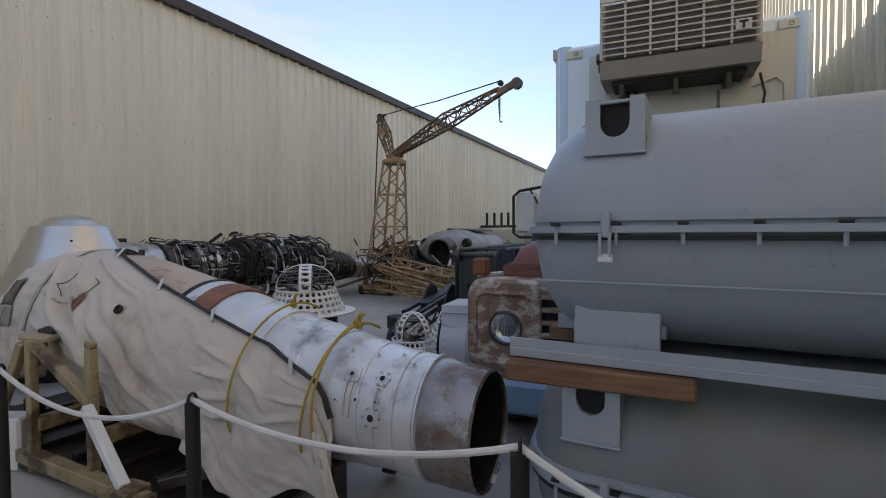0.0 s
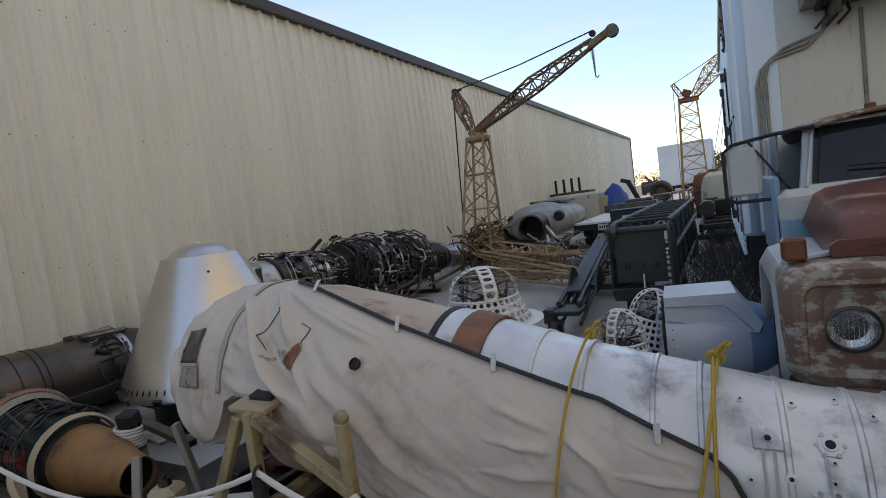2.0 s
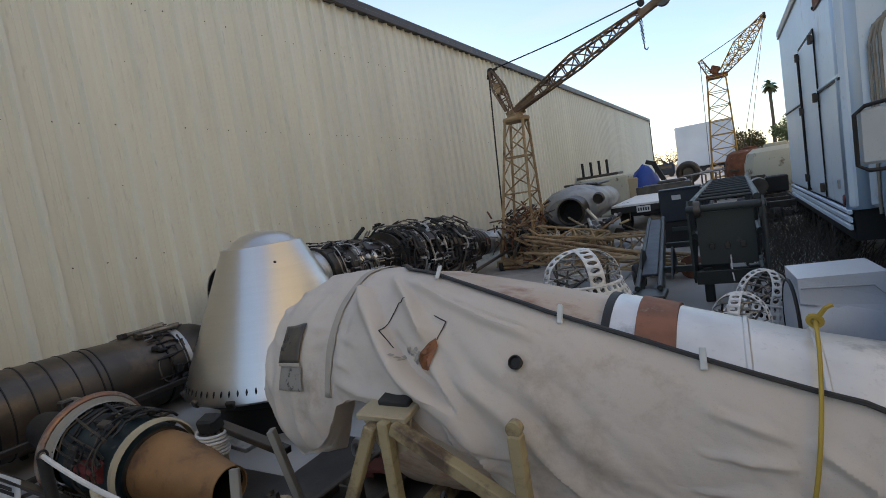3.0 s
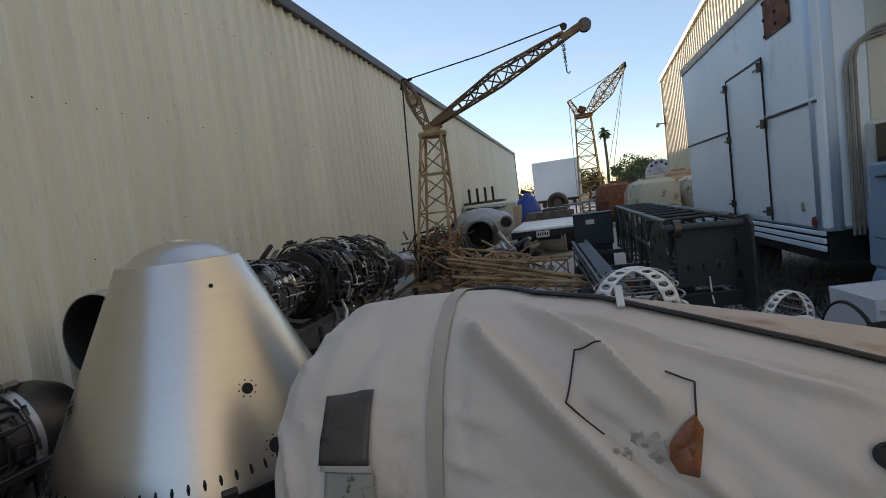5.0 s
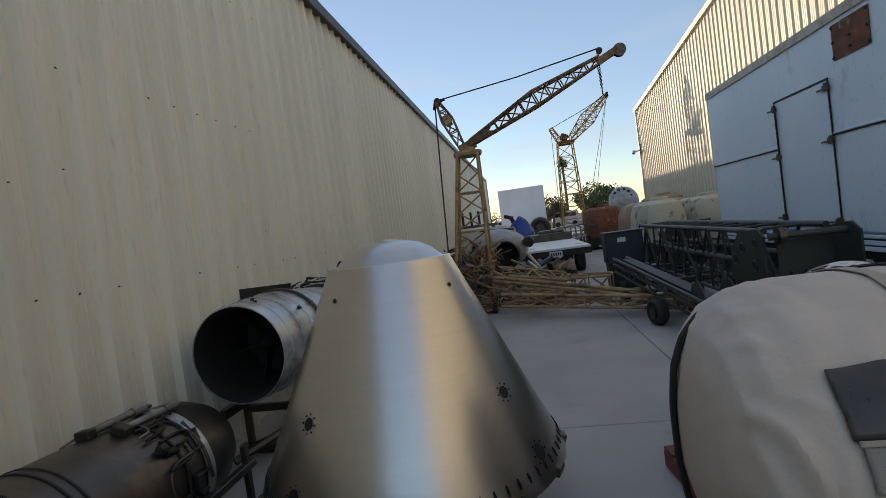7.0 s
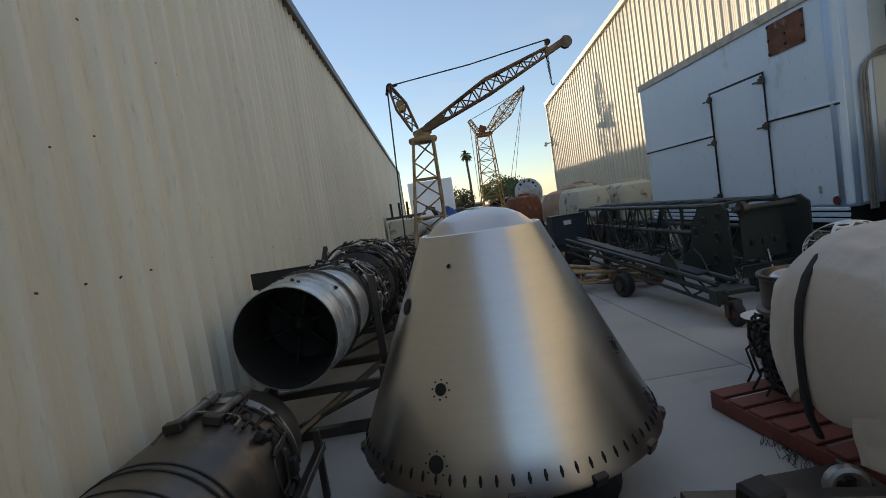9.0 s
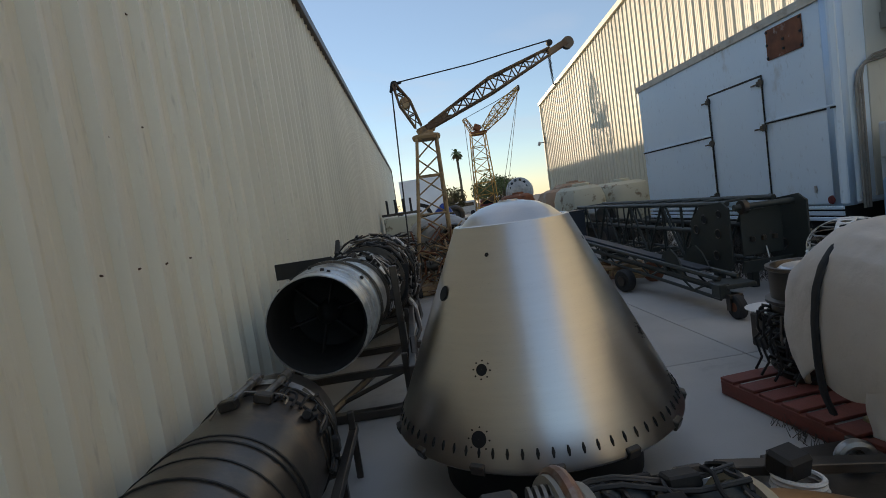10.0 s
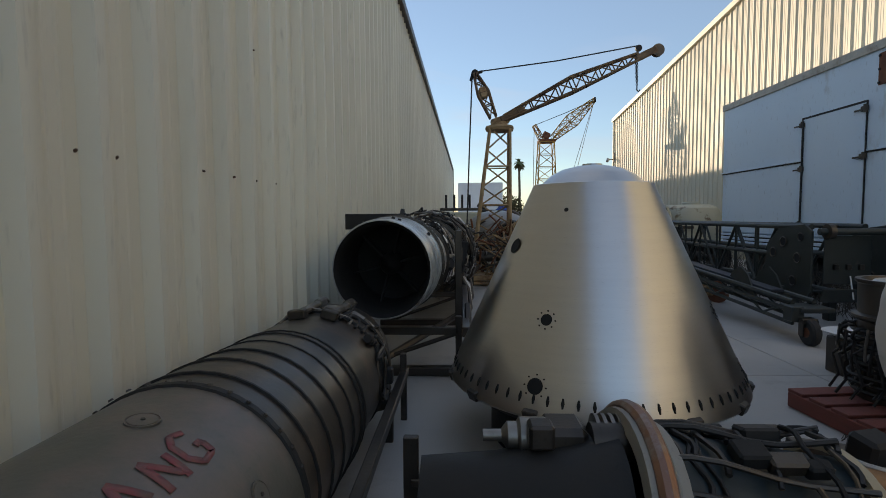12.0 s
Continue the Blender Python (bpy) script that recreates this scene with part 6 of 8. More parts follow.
def boxes_on(t, axis_at, y0, y1, n, seed, mats, name, smin, smax, amin=-170, amax=30):
    rnd = random.Random(seed)
    for k in range(n):
        y, a = rnd.uniform(y0, y1), rnd.uniform(amin, amax)
        x, z, r = axis_at(y)
        s = [rnd.uniform(smin, smax) for i in range(3)]
        p = (x + (r + s[2] * 0.3) * math.cos(radians(a)), y, z - (r + s[2] * 0.3) * math.sin(radians(a)))
        if rnd.random() < 0.5:
            g = Geo().box(p, s, (rnd.uniform(-15, 15), a, 0), 0.008)
        else:
            d = Vector((rnd.uniform(-0.4, 0.4), 1, rnd.uniform(-0.4, 0.4))).normalized()
            q = Vector(p)
            g = Geo().lathe([(-s[1] * 0.6, 0), (-s[1] * 0.6, s[0] * 0.35), (-s[1] * 0.2, s[0] * 0.42), (s[1] * 0.2, s[0] * 0.42), (s[1] * 0.22, s[0] * 0.3), (s[1] * 0.7, s[0] * 0.28), (s[1] * 0.7, 0)], q, d, 14)
        part(name, g, rnd.choice(mats), t)


def ringed(t, stations, mat, name="casing", n=40, label=""):
    """A casing along y from stations (y, x, z, r)."""
    g = Geo()
    rings = []
    for y, x, z, r in stations:
        rings.append([(x + r * math.cos(2 * math.pi * k / n), y, z + r * math.sin(2 * math.pi * k / n)) for k in range(n)])
    part(name, g.quadstrip(rings), mat, t, label)


def hoop(t, y, x, z, r, w, h, mat, name="hoop"):
    ringed(t, [(y - w, x, z, r - 0.004), (y - w * 0.7, x, z, r + h), (y + w * 0.7, x, z, r + h), (y + w, x, z, r - 0.004)], mat, name)


def trestle(t, y, x0, x1, zt, mat, foot=0.0):
    part("trestle_leg", Geo().box(((x0 + x0) / 2, y, zt / 2), (0.05, 0.05, zt), None, 0.005), mat, t)
    part("trestle_leg", Geo().box((x1, y, zt / 2), (0.05, 0.05, zt), None, 0.005), mat, t)
    part("trestle_bar", Geo().box(((x0 + x1) / 2, y, zt * 0.75), (x1 - x0, 0.05, 0.06), None, 0.005), mat, t)
    part("trestle_brace", Geo().cyl((x0, y, 0.06), (x1, y, zt * 0.72), 0.02, n=6), mat, t)


def near_engine():
    t = thing("jet_pipe", "long dark jet pipe casing with faded red lettering, on trestles", "engine")

    def ax(y):
        f = min(max((y - 1.8) / 0.9, 0), 1)
        return (-7.35 - 0.01 * f, 0.485 - 0.065 * f, 0.362 + 0.008 * f)

    ringed(t, [(-1.5, -7.35, 0.485, 0.31), (-1.45, -7.35, 0.485, 0.355), (0.3, *ax(0.3)), (0.9, *ax(0.9)), (1.59, *ax(1.59))], OLIVE, "front_casing", label="dull olive casing with brown stains")
    ringed(t, [(1.59, *ax(1.59)), (1.65, *ax(1.65)), (1.8, *ax(1.8)), (2.0, *ax(2.0)), (2.95, *ax(2.95))], BROWNSTEEL, "mid_casing")
    x, z, r = ax(3.0)
    ringed(t, [(2.95, x, z, r), (3.18, x, z, r * 0.99)], BROWNSTEEL, "collar")
    ringed(t, [(3.18, x, z, r * 1.0), (3.30, x, z, r * 0.98), (3.45, x, z, r * 0.90), (3.58, x, z, r * 0.74), (3.60, x, z, r * 0.70), (3.56, x, z, r * 0.68), (3.2, x, z, r * 0.6), (3.19, x, z, 0.02)], DARKSTEEL, "end_cap")
    ringed(t, [(3.12, x, z, r + 0.006), (3.20, x, z, r + 0.006)], ALU, "bright_band", label="bright scuffed band")
    for y, w, h in ((1.59, 0.016, 0.008), (1.70, 0.006, 0.008), (1.86, 0.006, 0.008), (2.02, 0.006, 0.008), (2.19, 0.006, 0.008), (2.35, 0.007, 0.012), (2.41, 0.007, 0.012), (2.97, 0.010, 0.012), (0.55, 0.012, 0.006)):
        hoop(t, y, *ax(y), w, h, BLACK if y > 0.6 else OLIVE)
    for k in range(16):
        a = radians(20 + 140 * k / 15)
        x, z, r = ax(1.59)
        part("bolt", Geo().lathe([(0, 0.008), (0.005, 0.006), (0.006, 0)], (x + (r + 0.008) * math.cos(a), 1.59, z + (r + 0.012) * math.sin(a)), (math.cos(a), 0, math.sin(a)), 6), DARKSTEEL, t)
    # inspection covers
    for y, a, rr in ((1.35, 82, 0.040), (1.37, 28, 0.036), (0.95, 10, 0.045)):
        x, z, r = ax(y)
        n = Vector((math.cos(radians(a)), 0, math.sin(radians(a))))
        c = part("cover", Geo().lathe([(-0.01, rr), (0.003, rr), (0.003, rr * 0.92), (0.0005, rr * 0.90), (0.0005, rr * 0.84), (0.003, rr * 0.82), (0.003, 0)], Vector((x, y, z)) + n * r, n, 24), OLIVE, t, "round inspection cover")
        part("cover_screw", Geo().lathe([(0.0, 0.006), (0.003, 0.005), (0.003, 0.0)], Vector((x, y, z)) + n * (r + 0.003), n, 10), DARKSTEEL, c)
    # painted capital letters lying over the curve: strokes that follow the casing
    def on(y, a, off=0.0015):
        x, z, r = ax(y)
        return Vector((x + (r + off) * math.cos(radians(a)), y, z + (r + off) * math.sin(radians(a))))

    def stroke(pts, w=0.010):
        rows = []
        for k in range(len(pts) - 1):
            for j in range(5):
                f = j / 5
                y, a = pts[k][0] + (pts[k + 1][0] - pts[k][0]) * f, pts[k][1] + (pts[k + 1][1] - pts[k][1]) * f
                dy, da = pts[k + 1][0] - pts[k][0], (pts[k + 1][1] - pts[k][1]) * 0.0076
                L = math.hypot(dy, da) or 1
                ny, na = -da / L * w, dy / L * w / 0.0076
                rows.append([on(y - ny, a - na), on(y + ny, a + na)])
        if len(rows) > 1:
            part("painted_letter", Geo().grid(rows), REDMARK, t, "faded red painted letter", 0.0008)

    Y0 = 1.06
    stroke([(Y0, 52), (Y0 + 0.04, 68), (Y0 + 0.08, 52)])
    stroke([(Y0 + 0.02, 57), (Y0 + 0.06, 57)])
    stroke([(Y0 + 0.115, 52), (Y0 + 0.125, 67), (Y0 + 0.18, 52), (Y0 + 0.19, 67)])
    stroke([(Y0 + 0.285, 66), (Y0 + 0.25, 68), (Y0 + 0.22, 64), (Y0 + 0.215, 57), (Y0 + 0.24, 52), (Y0 + 0.285, 53), (Y0 + 0.29, 59), (Y0 + 0.26, 59)])
    # rods and fittings near the end
    for a, y in ((96, 2.78), (74, 2.85)):
        p, q = on(y, a, 0.03), on(y + 0.40, a - 4, 0.03)
        part("actuator", Geo().cyl(p, q, 0.022, n=10).cyl(lerp(p, q, 0.75), q, 0.030, n=10), PIPE, t, "actuator rod")
        part("bracket", Geo().box(p, (0.09, 0.06, 0.05), (0, 90 - a, 0), 0.006), DARKSTEEL, t)
        part("eye", Geo().torus(q, (0, 0.2, 1), 0.026, 0.010, 14, 6), DARKSTEEL, t)
    pipes(t, ax, 2.68, 3.15, 8, 0.012, 0.035, 5, (DARKSTEEL, BLACK, PIPE), thick=(0.006, 0.010), amin=-95, amax=10)
    boxes_on(t, ax, 2.75, 3.15, 5, 6, (DARKSTEEL, BLACK), "valve", 0.04, 0.09, -40, 25)
    for y in (0.2, 1.9, 3.1):
        trestle(t, y, -7.62, -6.98, 0.30, DARKSTEEL)
    part("rail", Geo().box((-6.93, 1.8, 0.30), (0.05, 3.4, 0.05), None, 0.005), DARKSTEEL, t)
    part("rail_end", Geo().box((-6.93, 3.42, 0.22), (0.04, 0.04, 0.44), None, 0.005), DARKSTEEL, t)


near_engine()


def wall_engine():
    t = thing("turbojet", "silver-nosed turbojet with blackened accessories and tangled pipes on a frame", "engine")

    def ax(y):
        pts = [(3.8, -7.13, 0.94, 0.36), (4.5, -7.10, 0.93, 0.39), (5.1, -7.06, 0.90, 0.36), (6.3, -7.0, 0.86, 0.31), (6.7, -6.98, 0.84, 0.36), (8.6, -6.9, 0.74, 0.36), (9.0, -6.88, 0.70, 0.33), (9.8, -6.84, 0.62, 0.27), (10.75, -6.80, 0.55, 0.23)]
        for a, b in zip(pts, pts[1:]):
            if y <= b[0]:
                f = max(0, (y - a[0]) / (b[0] - a[0]))
                return tuple(a[k] + (b[k] - a[k]) * f for k in (1, 2, 3))
        return pts[-1][1:]

    x, z, r = ax(3.85)
    ringed(t, [(3.86, x, z, 0.352), (3.82, x, z, 0.354), (3.82, x, z, 0.362), (3.86, x, z, 0.368), (4.10, *ax(4.1)), (4.45, *ax(4.45))], ALU, "intake_cowl", label="dented bare aluminium intake cowl")
    # near-black lining paints in the dark of the intake
    ringed(t, [(3.825, x, z, 0.356), (3.86, x, z, 0.335), (3.9, x, z, 0.328), (4.5, x, z, 0.315), (4.52, x, z, 0.02)], SOOT_AND_SHADE, "intake_duct")
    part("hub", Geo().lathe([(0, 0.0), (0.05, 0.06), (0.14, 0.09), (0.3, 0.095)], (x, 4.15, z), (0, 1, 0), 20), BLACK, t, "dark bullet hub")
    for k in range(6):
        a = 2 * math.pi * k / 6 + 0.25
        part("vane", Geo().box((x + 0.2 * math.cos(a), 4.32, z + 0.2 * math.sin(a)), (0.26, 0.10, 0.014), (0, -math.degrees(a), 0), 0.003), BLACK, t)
    for y, h in ((3.95, 0.008), (4.12, 0.012), (4.30, 0.012), (4.45, 0.022), (4.50, 0.012)):
        hoop(t, y, *ax(y), 0.014, h, ALU if h < 0.02 else DARKSTEEL)
    for k in range(26):
        a = 2 * math.pi * k / 26
        xx, zz, rr = ax(4.45)
        part("flange_bolt", Geo().cyl((xx + (rr + 0.012) * math.cos(a), 4.42, zz + (rr + 0.012) * math.sin(a)), (xx + (rr + 0.012) * math.cos(a), 4.48, zz + (rr + 0.012) * math.sin(a)), 0.010, n=6), DARKSTEEL, t)
    rnd = random.Random(12)
    for k in range(10):
        y, a = rnd.uniform(3.95, 4.4), rnd.uniform(20, 160)
        xx, zz, rr = ax(y)
        part("stud", Geo().lathe([(0, 0.016), (0.02, 0.012), (0.022, 0)], (xx + rr * math.cos(radians(a)), y, zz + rr * math.sin(radians(a))), (math.cos(radians(a)), 0, math.sin(radians(a))), 8), BLACK, t)
    ringed(t, [(4.45, *ax(4.45)), (4.8, *ax(4.8)), (5.1, *ax(5.1))], ALU, "front_casing")
    ringed(t, [(5.1, *ax(5.1)), (5.6, *ax(5.6)), (6.3, *ax(6.3)), (6.6, *ax(6.6))], DARKSTEEL, "compressor_casing")
    for y in (5.72, 5.87, 6.02):
        xx, zz, rr = ax(y)
        ringed(t, [(y - 0.05, xx, zz, rr), (y - 0.04, xx, zz, rr + 0.035), (y + 0.04, xx, zz, rr + 0.035), (y + 0.05, xx, zz, rr)], STEEL, "bleed_band", label="polished curved bleed band")
    for y, w, h in ((5.15, 0.02, 0.03), (5.45, 0.02, 0.02), (6.35, 0.02, 0.05), (6.60, 0.03, 0.10), (8.62, 0.03, 0.05)):
        hoop(t, y, *ax(y), w, h, DARKSTEEL)
    ringed(t, [(6.6, *ax(6.6)), (7.5, *ax(7.5)), (8.6, *ax(8.6))], BLACK, "gearbox_casing")
    ringed(t, [(8.6, *ax(8.6)), (9.0, *ax(9.0)), (9.8, *ax(9.8))], DARKSTEEL, "turbine_casing")
    ringed(t, [(9.8, *ax(9.8)), (10.3, *ax(10.3)), (10.75, *ax(10.75)), (10.75, ax(10.75)[0], ax(10.75)[1], 0.2), (10.0, *ax(10.0)[:2], 0.18)], ALU, "tail_pipe", label="pale quilted tail pipe")
    for k in range(7):
        hoop(t, 8.75 + k * 0.14, *ax(8.75 + k * 0.14), 0.016, 0.016, BROWNSTEEL if k % 2 else DARKSTEEL)
    for k in range(5):
        hoop(t, 9.92 + k * 0.18, *ax(9.92 + k * 0.18), 0.010, 0.006, ALU)
    boxes_on(t, ax, 6.7, 8.5, 70, 21, (BLACK, BLACK, DARKSTEEL, SOOT_AND_SHADE), "accessory", 0.08, 0.20, -125, 20)
    boxes_on(t, ax, 5.15, 6.5, 24, 22, (BLACK, DARKSTEEL), "accessory", 0.05, 0.15, -125, 20)
    pipes(t, ax, 6.6, 8.7, 170, 0.05, 0.25, 23, (HOSE, BLACK, HOSE, PIPE, BROWNSTEEL, ALU), thick=(0.006, 0.018), amin=-150, amax=30)
    pipes(t, ax, 5.05, 6.6, 80, 0.02, 0.10, 24, (HOSE, PIPE, BLACK, ALU), thick=(0.005, 0.013), amin=-150, amax=30)
    pipes(t, ax, 8.6, 9.7, 14, 0.02, 0.06, 25, (PIPE, DARKSTEEL, ALU), thick=(0.008, 0.016), amin=-150, amax=30)
    boxes_on(t, ax, 6.6, 8.6, 34, 26, (BLACK, DARKSTEEL, SOOT_AND_SHADE), "accessory", 0.08, 0.22, 5, 80)
    pipes(t, ax, 6.5, 8.7, 46, 0.04, 0.26, 27, (HOSE, PIPE, ALU, DARKSTEEL), thick=(0.008, 0.022), amin=0, amax=75)
    rnd = random.Random(29)
    for k in range(7):                                    # exhaust runners that sag towards the ground
        y0, x0 = 6.7 + 0.28 * k, -6.50 + rnd.uniform(-0.05, 0.05)
        part("runner", Geo().tube([(x0 - 0.12, y0, 0.62), (x0 + 0.02, y0 - 0.12, 0.40), (x0 + 0.05, y0 - 0.35, 0.20), (x0 - 0.02, y0 - 0.60, 0.12)], [0.030, 0.030, 0.024, 0.020], 8), rnd.choice((PIPE, DARKSTEEL, ALU)), t)
    part("manifold", Geo().tube([(-6.62, 6.6, 0.5), (-6.48, 7.2, 0.34), (-6.46, 7.9, 0.40), (-6.55, 8.6, 0.62), (-6.62, 8.75, 0.85)], 0.05, 10), DARKSTEEL, t)
    part("flange_plate", Geo().box((-7.0, 6.62, 0.84), (1.0, 0.04, 0.5), (0, 10, 0), 0.01), BLACK, t)
    part("lever", Geo().box((-7.3, 6.5, 1.33), (0.05, 0.3, 0.05), (30, 0, 0), 0.006), BLACK, t)
    part("panel", Geo().box((-7.35, 4.75, 1.28), (0.5, 0.03, 0.14), None, 0.004), BLACK, t)
    # carrying frame
    for y in (4.35, 6.3, 8.9):
        trestle(t, y, -7.45, -6.58, 0.50, BROWNSTEEL)
        part("frame_foot", Geo().box((-7.0, y, 0.04), (1.1, 0.09, 0.07), None, 0.006), BROWNSTEEL, t)
    part("frame_post", Geo().box((-6.58, 4.62, 0.60), (0.06, 0.06, 1.2), None, 0.006), DARKSTEEL, t)
    part("frame_rail", Geo().box((-6.52, 6.6, 0.42), (0.06, 5.0, 0.08), None, 0.006), BROWNSTEEL, t)
    part("frame_rail", Geo().box((-7.5, 6.6, 0.42), (0.06, 5.0, 0.08), None, 0.006), BROWNSTEEL, t)
    for a, b in (((-7.4, 4.0, 0.08), (-6.5, 5.2, 0.4)), ((-6.5, 4.0, 0.10), (-6.5, 4.6, 0.55)), ((-6.5, 8.6, 0.2), (-6.2, 9.9, 0.42))):
        part("frame_brace", Geo().cyl(a, b, 0.03, n=6), BROWNSTEEL, t)


wall_engine()


def small_engine():
    t = thing("small_gas_turbine", "small opened gas turbine with an orange exhaust cone on a frame", "engine")
    y, z = 1.80, 0.335

    def lx(stations, mat, name, label="", n=36):
        part(name, Geo().lathe([(x + 5.35, r) for x, r in stations], (-5.35, 1.82, 0.285), (1, 0.04, -0.11), n), mat, t, label)

    lx([(-5.36, 0.205), (-5.33, 0.218), (-5.20, 0.215), (-5.05, 0.188), (-4.90, 0.150), (-4.78, 0.126), (-4.72, 0.121), (-4.72, 0.114), (-4.9, 0.142), (-5.2, 0.20)], ORANGE, "exhaust_cone", "dull orange heat-stained exhaust cone")
    lx([(-4.75, 0.114), (-5.0, 0.145), (-5.02, 0.0)], SOOT_AND_SHADE, "exhaust_bore")
    lx([(-5.95, 0.275), (-5.65, 0.255), (-5.34, 0.24)], TEAL, "combustor_casing", "dark teal casing")
    lx([(-6.08, 0.28), (-6.08, 0.33), (-6.05, 0.335), (-6.00, 0.33), (-5.98, 0.30), (-5.95, 0.30)], UNITGREY, "front_ring", "dusty grey ring flange")
    lx([(-5.40, 0.26), (-5.40, 0.285), (-5.37, 0.285), (-5.35, 0.27)], TANDUST, "rear_ring")
    lx([(-5.36, 0.215), (-5.36, 0.235), (-5.33, 0.235), (-5.33, 0.215)], DARKSTEEL, "cone_clamp")
    lx([(-6.70, 0.0), (-6.70, 0.12), (-6.45, 0.16), (-6.10, 0.27)], BLACK, "compressor_nose")
    for k in range(44):
        a = 2 * math.pi * k / 44
        part("ring_bolt", Geo().cyl((-5.99, y + 0.305 * math.cos(a), z + 0.305 * math.sin(a)), (-5.94, y + 0.305 * math.cos(a), z + 0.305 * math.sin(a)), 0.008, n=6), DARKSTEEL, t)
    part("duct", Geo().torus((-6.03, 1.793, 0.360), (1, 0.04, -0.11), 0.330, 0.030, 48, 10), COPPER, t, "copper-tinted ring duct")
    part("panel", Geo().box((-5.62, y - 0.22, z + 0.02), (0.26, 0.10, 0.13), (25, 0, 0), 0.02), REDP, t, "crumpled dark red wrap")

    rnd = random.Random(31)
    for k in range(30):                                   # lines laid round and along the casing
        x, a, e = rnd.uniform(-5.93, -5.40), rnd.uniform(10, 150), rnd.uniform(0.265, 0.30)
        if k % 3:
            da = rnd.choice((-1, 1)) * rnd.uniform(40, 90)
            pts = [(x + 0.015 * math.sin(j), y + e * math.cos(radians(a + da * j / 9)), z + e * math.sin(radians(a + da * j / 9))) for j in range(10)]
        else:
            pts = [(-5.96 + 0.55 * j / 7, y + (e + 0.02 * math.sin(j)) * math.cos(radians(a + 3 * j)), z + (e + 0.02 * math.sin(j)) * math.sin(radians(a + 3 * j))) for j in range(8)]
        part("pipe", Geo().tube(pts, rnd.uniform(0.005, 0.011), 6), rnd.choice((BLACK, DARKSTEEL, DARKSTEEL, HOSE, SOOT_AND_SHADE)), t)
    for k in range(12):
        x, a = rnd.uniform(-5.9, -5.45), rnd.uniform(20, 200)
        part("accessory", Geo().box((x, y + 0.275 * math.cos(radians(a)), z + 0.275 * math.sin(radians(a))), (rnd.uniform(0.05, 0.12), rnd.uniform(0.04, 0.09), 0.05), (a - 90, 0, 0), 0.008), rnd.choice((BLACK, DARKSTEEL, SOOT_AND_SHADE)), t)
    # starter and gearbox cluster on top of the front
    part("starter", Geo().lathe([(0, 0), (0, 0.05), (0.02, 0.06), (0.10, 0.06), (0.11, 0.045), (0.14, 0.045), (0.16, 0.02), (0.22, 0.02), (0.22, 0)], (-6.26, 1.84, 0.60), (-1, 0, 0), 18), PIPE, t, "grey starter motor")
    part("gearbox", Geo().box((-6.22, 1.84, 0.58), (0.14, 0.16, 0.14), None, 0.02).cyl((-6.14, 1.80, 0.60), (-6.02, 1.80, 0.60), 0.06, n=16).box((-6.30, 1.78, 0.63), (0.08, 0.08, 0.08), None, 0.01), DARKSTEEL, t)
    for k in range(5):
        part("fin", Geo().cyl((-6.12 + k * 0.024, 1.84, 0.60), (-6.108 + k * 0.024, 1.84, 0.60), 0.072, n=18), PIPE, t)
    # frame
    def bar(a, b, w, mat=TANDUST, name="frame_bar"):
        a, b = Vector(a), Vector(b)
        ob = part(name, Geo().box((0, 0, 0), (w, w * 0.6, (b - a).length), None, 0.004), mat, t)
        ob.matrix_basis = Matrix.Translation((a + b) / 2) @ (b - a).to_track_quat("Z", "Y").to_matrix().to_4x4()

    for yy in (1.42, 2.14):
        bar((-6.75, yy, 0.28), (-5.20, yy, 0.24), 0.05, DARKSTEEL)
        bar((-6.75, yy, 0.02), (-6.75, yy, 0.46), 0.06, DARKSTEEL)
        bar((-5.20, yy, 0.02), (-5.20, yy, 0.36), 0.08, TANDUST)
        bar((-6.6, yy, 0.06), (-6.0, yy, 0.26), 0.04, DARKSTEEL)
    bar((-5.3, 2.14, 0.44), (-4.45, 2.05, 0.36), 0.07, DARKSTEEL)
    bar((-4.33, 2.0, 0.02), (-4.42, 1.95, 0.54), 0.06, UNITGREY)
    bar((-4.40, 1.62, 0.02), (-4.46, 1.72, 0.44), 0.05, UNITGREY)
    for x in (-6.75, -5.2):
        bar((x, 1.42, 0.08), (x, 2.14, 0.08), 0.06, DARKSTEEL)
    part("cable", Geo().tube([(-5.22, 1.40, 0.40), (-5.12, 1.36, 0.36), (-5.0, 1.36, 0.20), (-4.85, 1.38, 0.10), (-4.66, 1.42, 0.08)], 0.018, 8), TANDUST, t, "dirty pale lashing rope")
    # added sheet, darkens the paving for oil and shade
    part("drip_tray", Geo().box((-5.25, 1.80, 0.018), (2.5, 0.95, 0.036), None, 0.01), DARKSTEEL, t, "dark oily sheet added for the shaded ground")
    s = part("notice_card", Geo().box((-6.35, 1.385, 0.20), (0.34, 0.006, 0.22), (-12, 0, 0)), WHITE, t, "white notice card with worn text")
    for k in range(4):
        part("text_bar", Geo().box((-6.35, 1.368 + k * 0.009, 0.26 - k * 0.045), (0.24 - 0.03 * (k % 2), 0.004, 0.022), (-12, 0, 0)), INK, s)
    part("rail", Geo().box((-5.18, 2.16, 0.30), (0.62, 0.10, 0.03), (0, 2, -4), 0.004).box((-5.18, 2.21, 0.33), (0.62, 0.02, 0.05), (0, 2, -4)), ALU, t, "worn aluminium channel")
    part("hub", Geo().box((-5.08, 2.03, 0.48), (0.13, 0.11, 0.10), (10, 0, 15), 0.015), BLACK, t)
    for k in range(7):
        part("winding", Geo().torus((-5.06, 2.01, 0.31 + k * 0.020), (0.1, 0.1, 1), 0.085 + 0.004 * math.sin(k * 2), 0.010, 18, 6), ROPE, t)


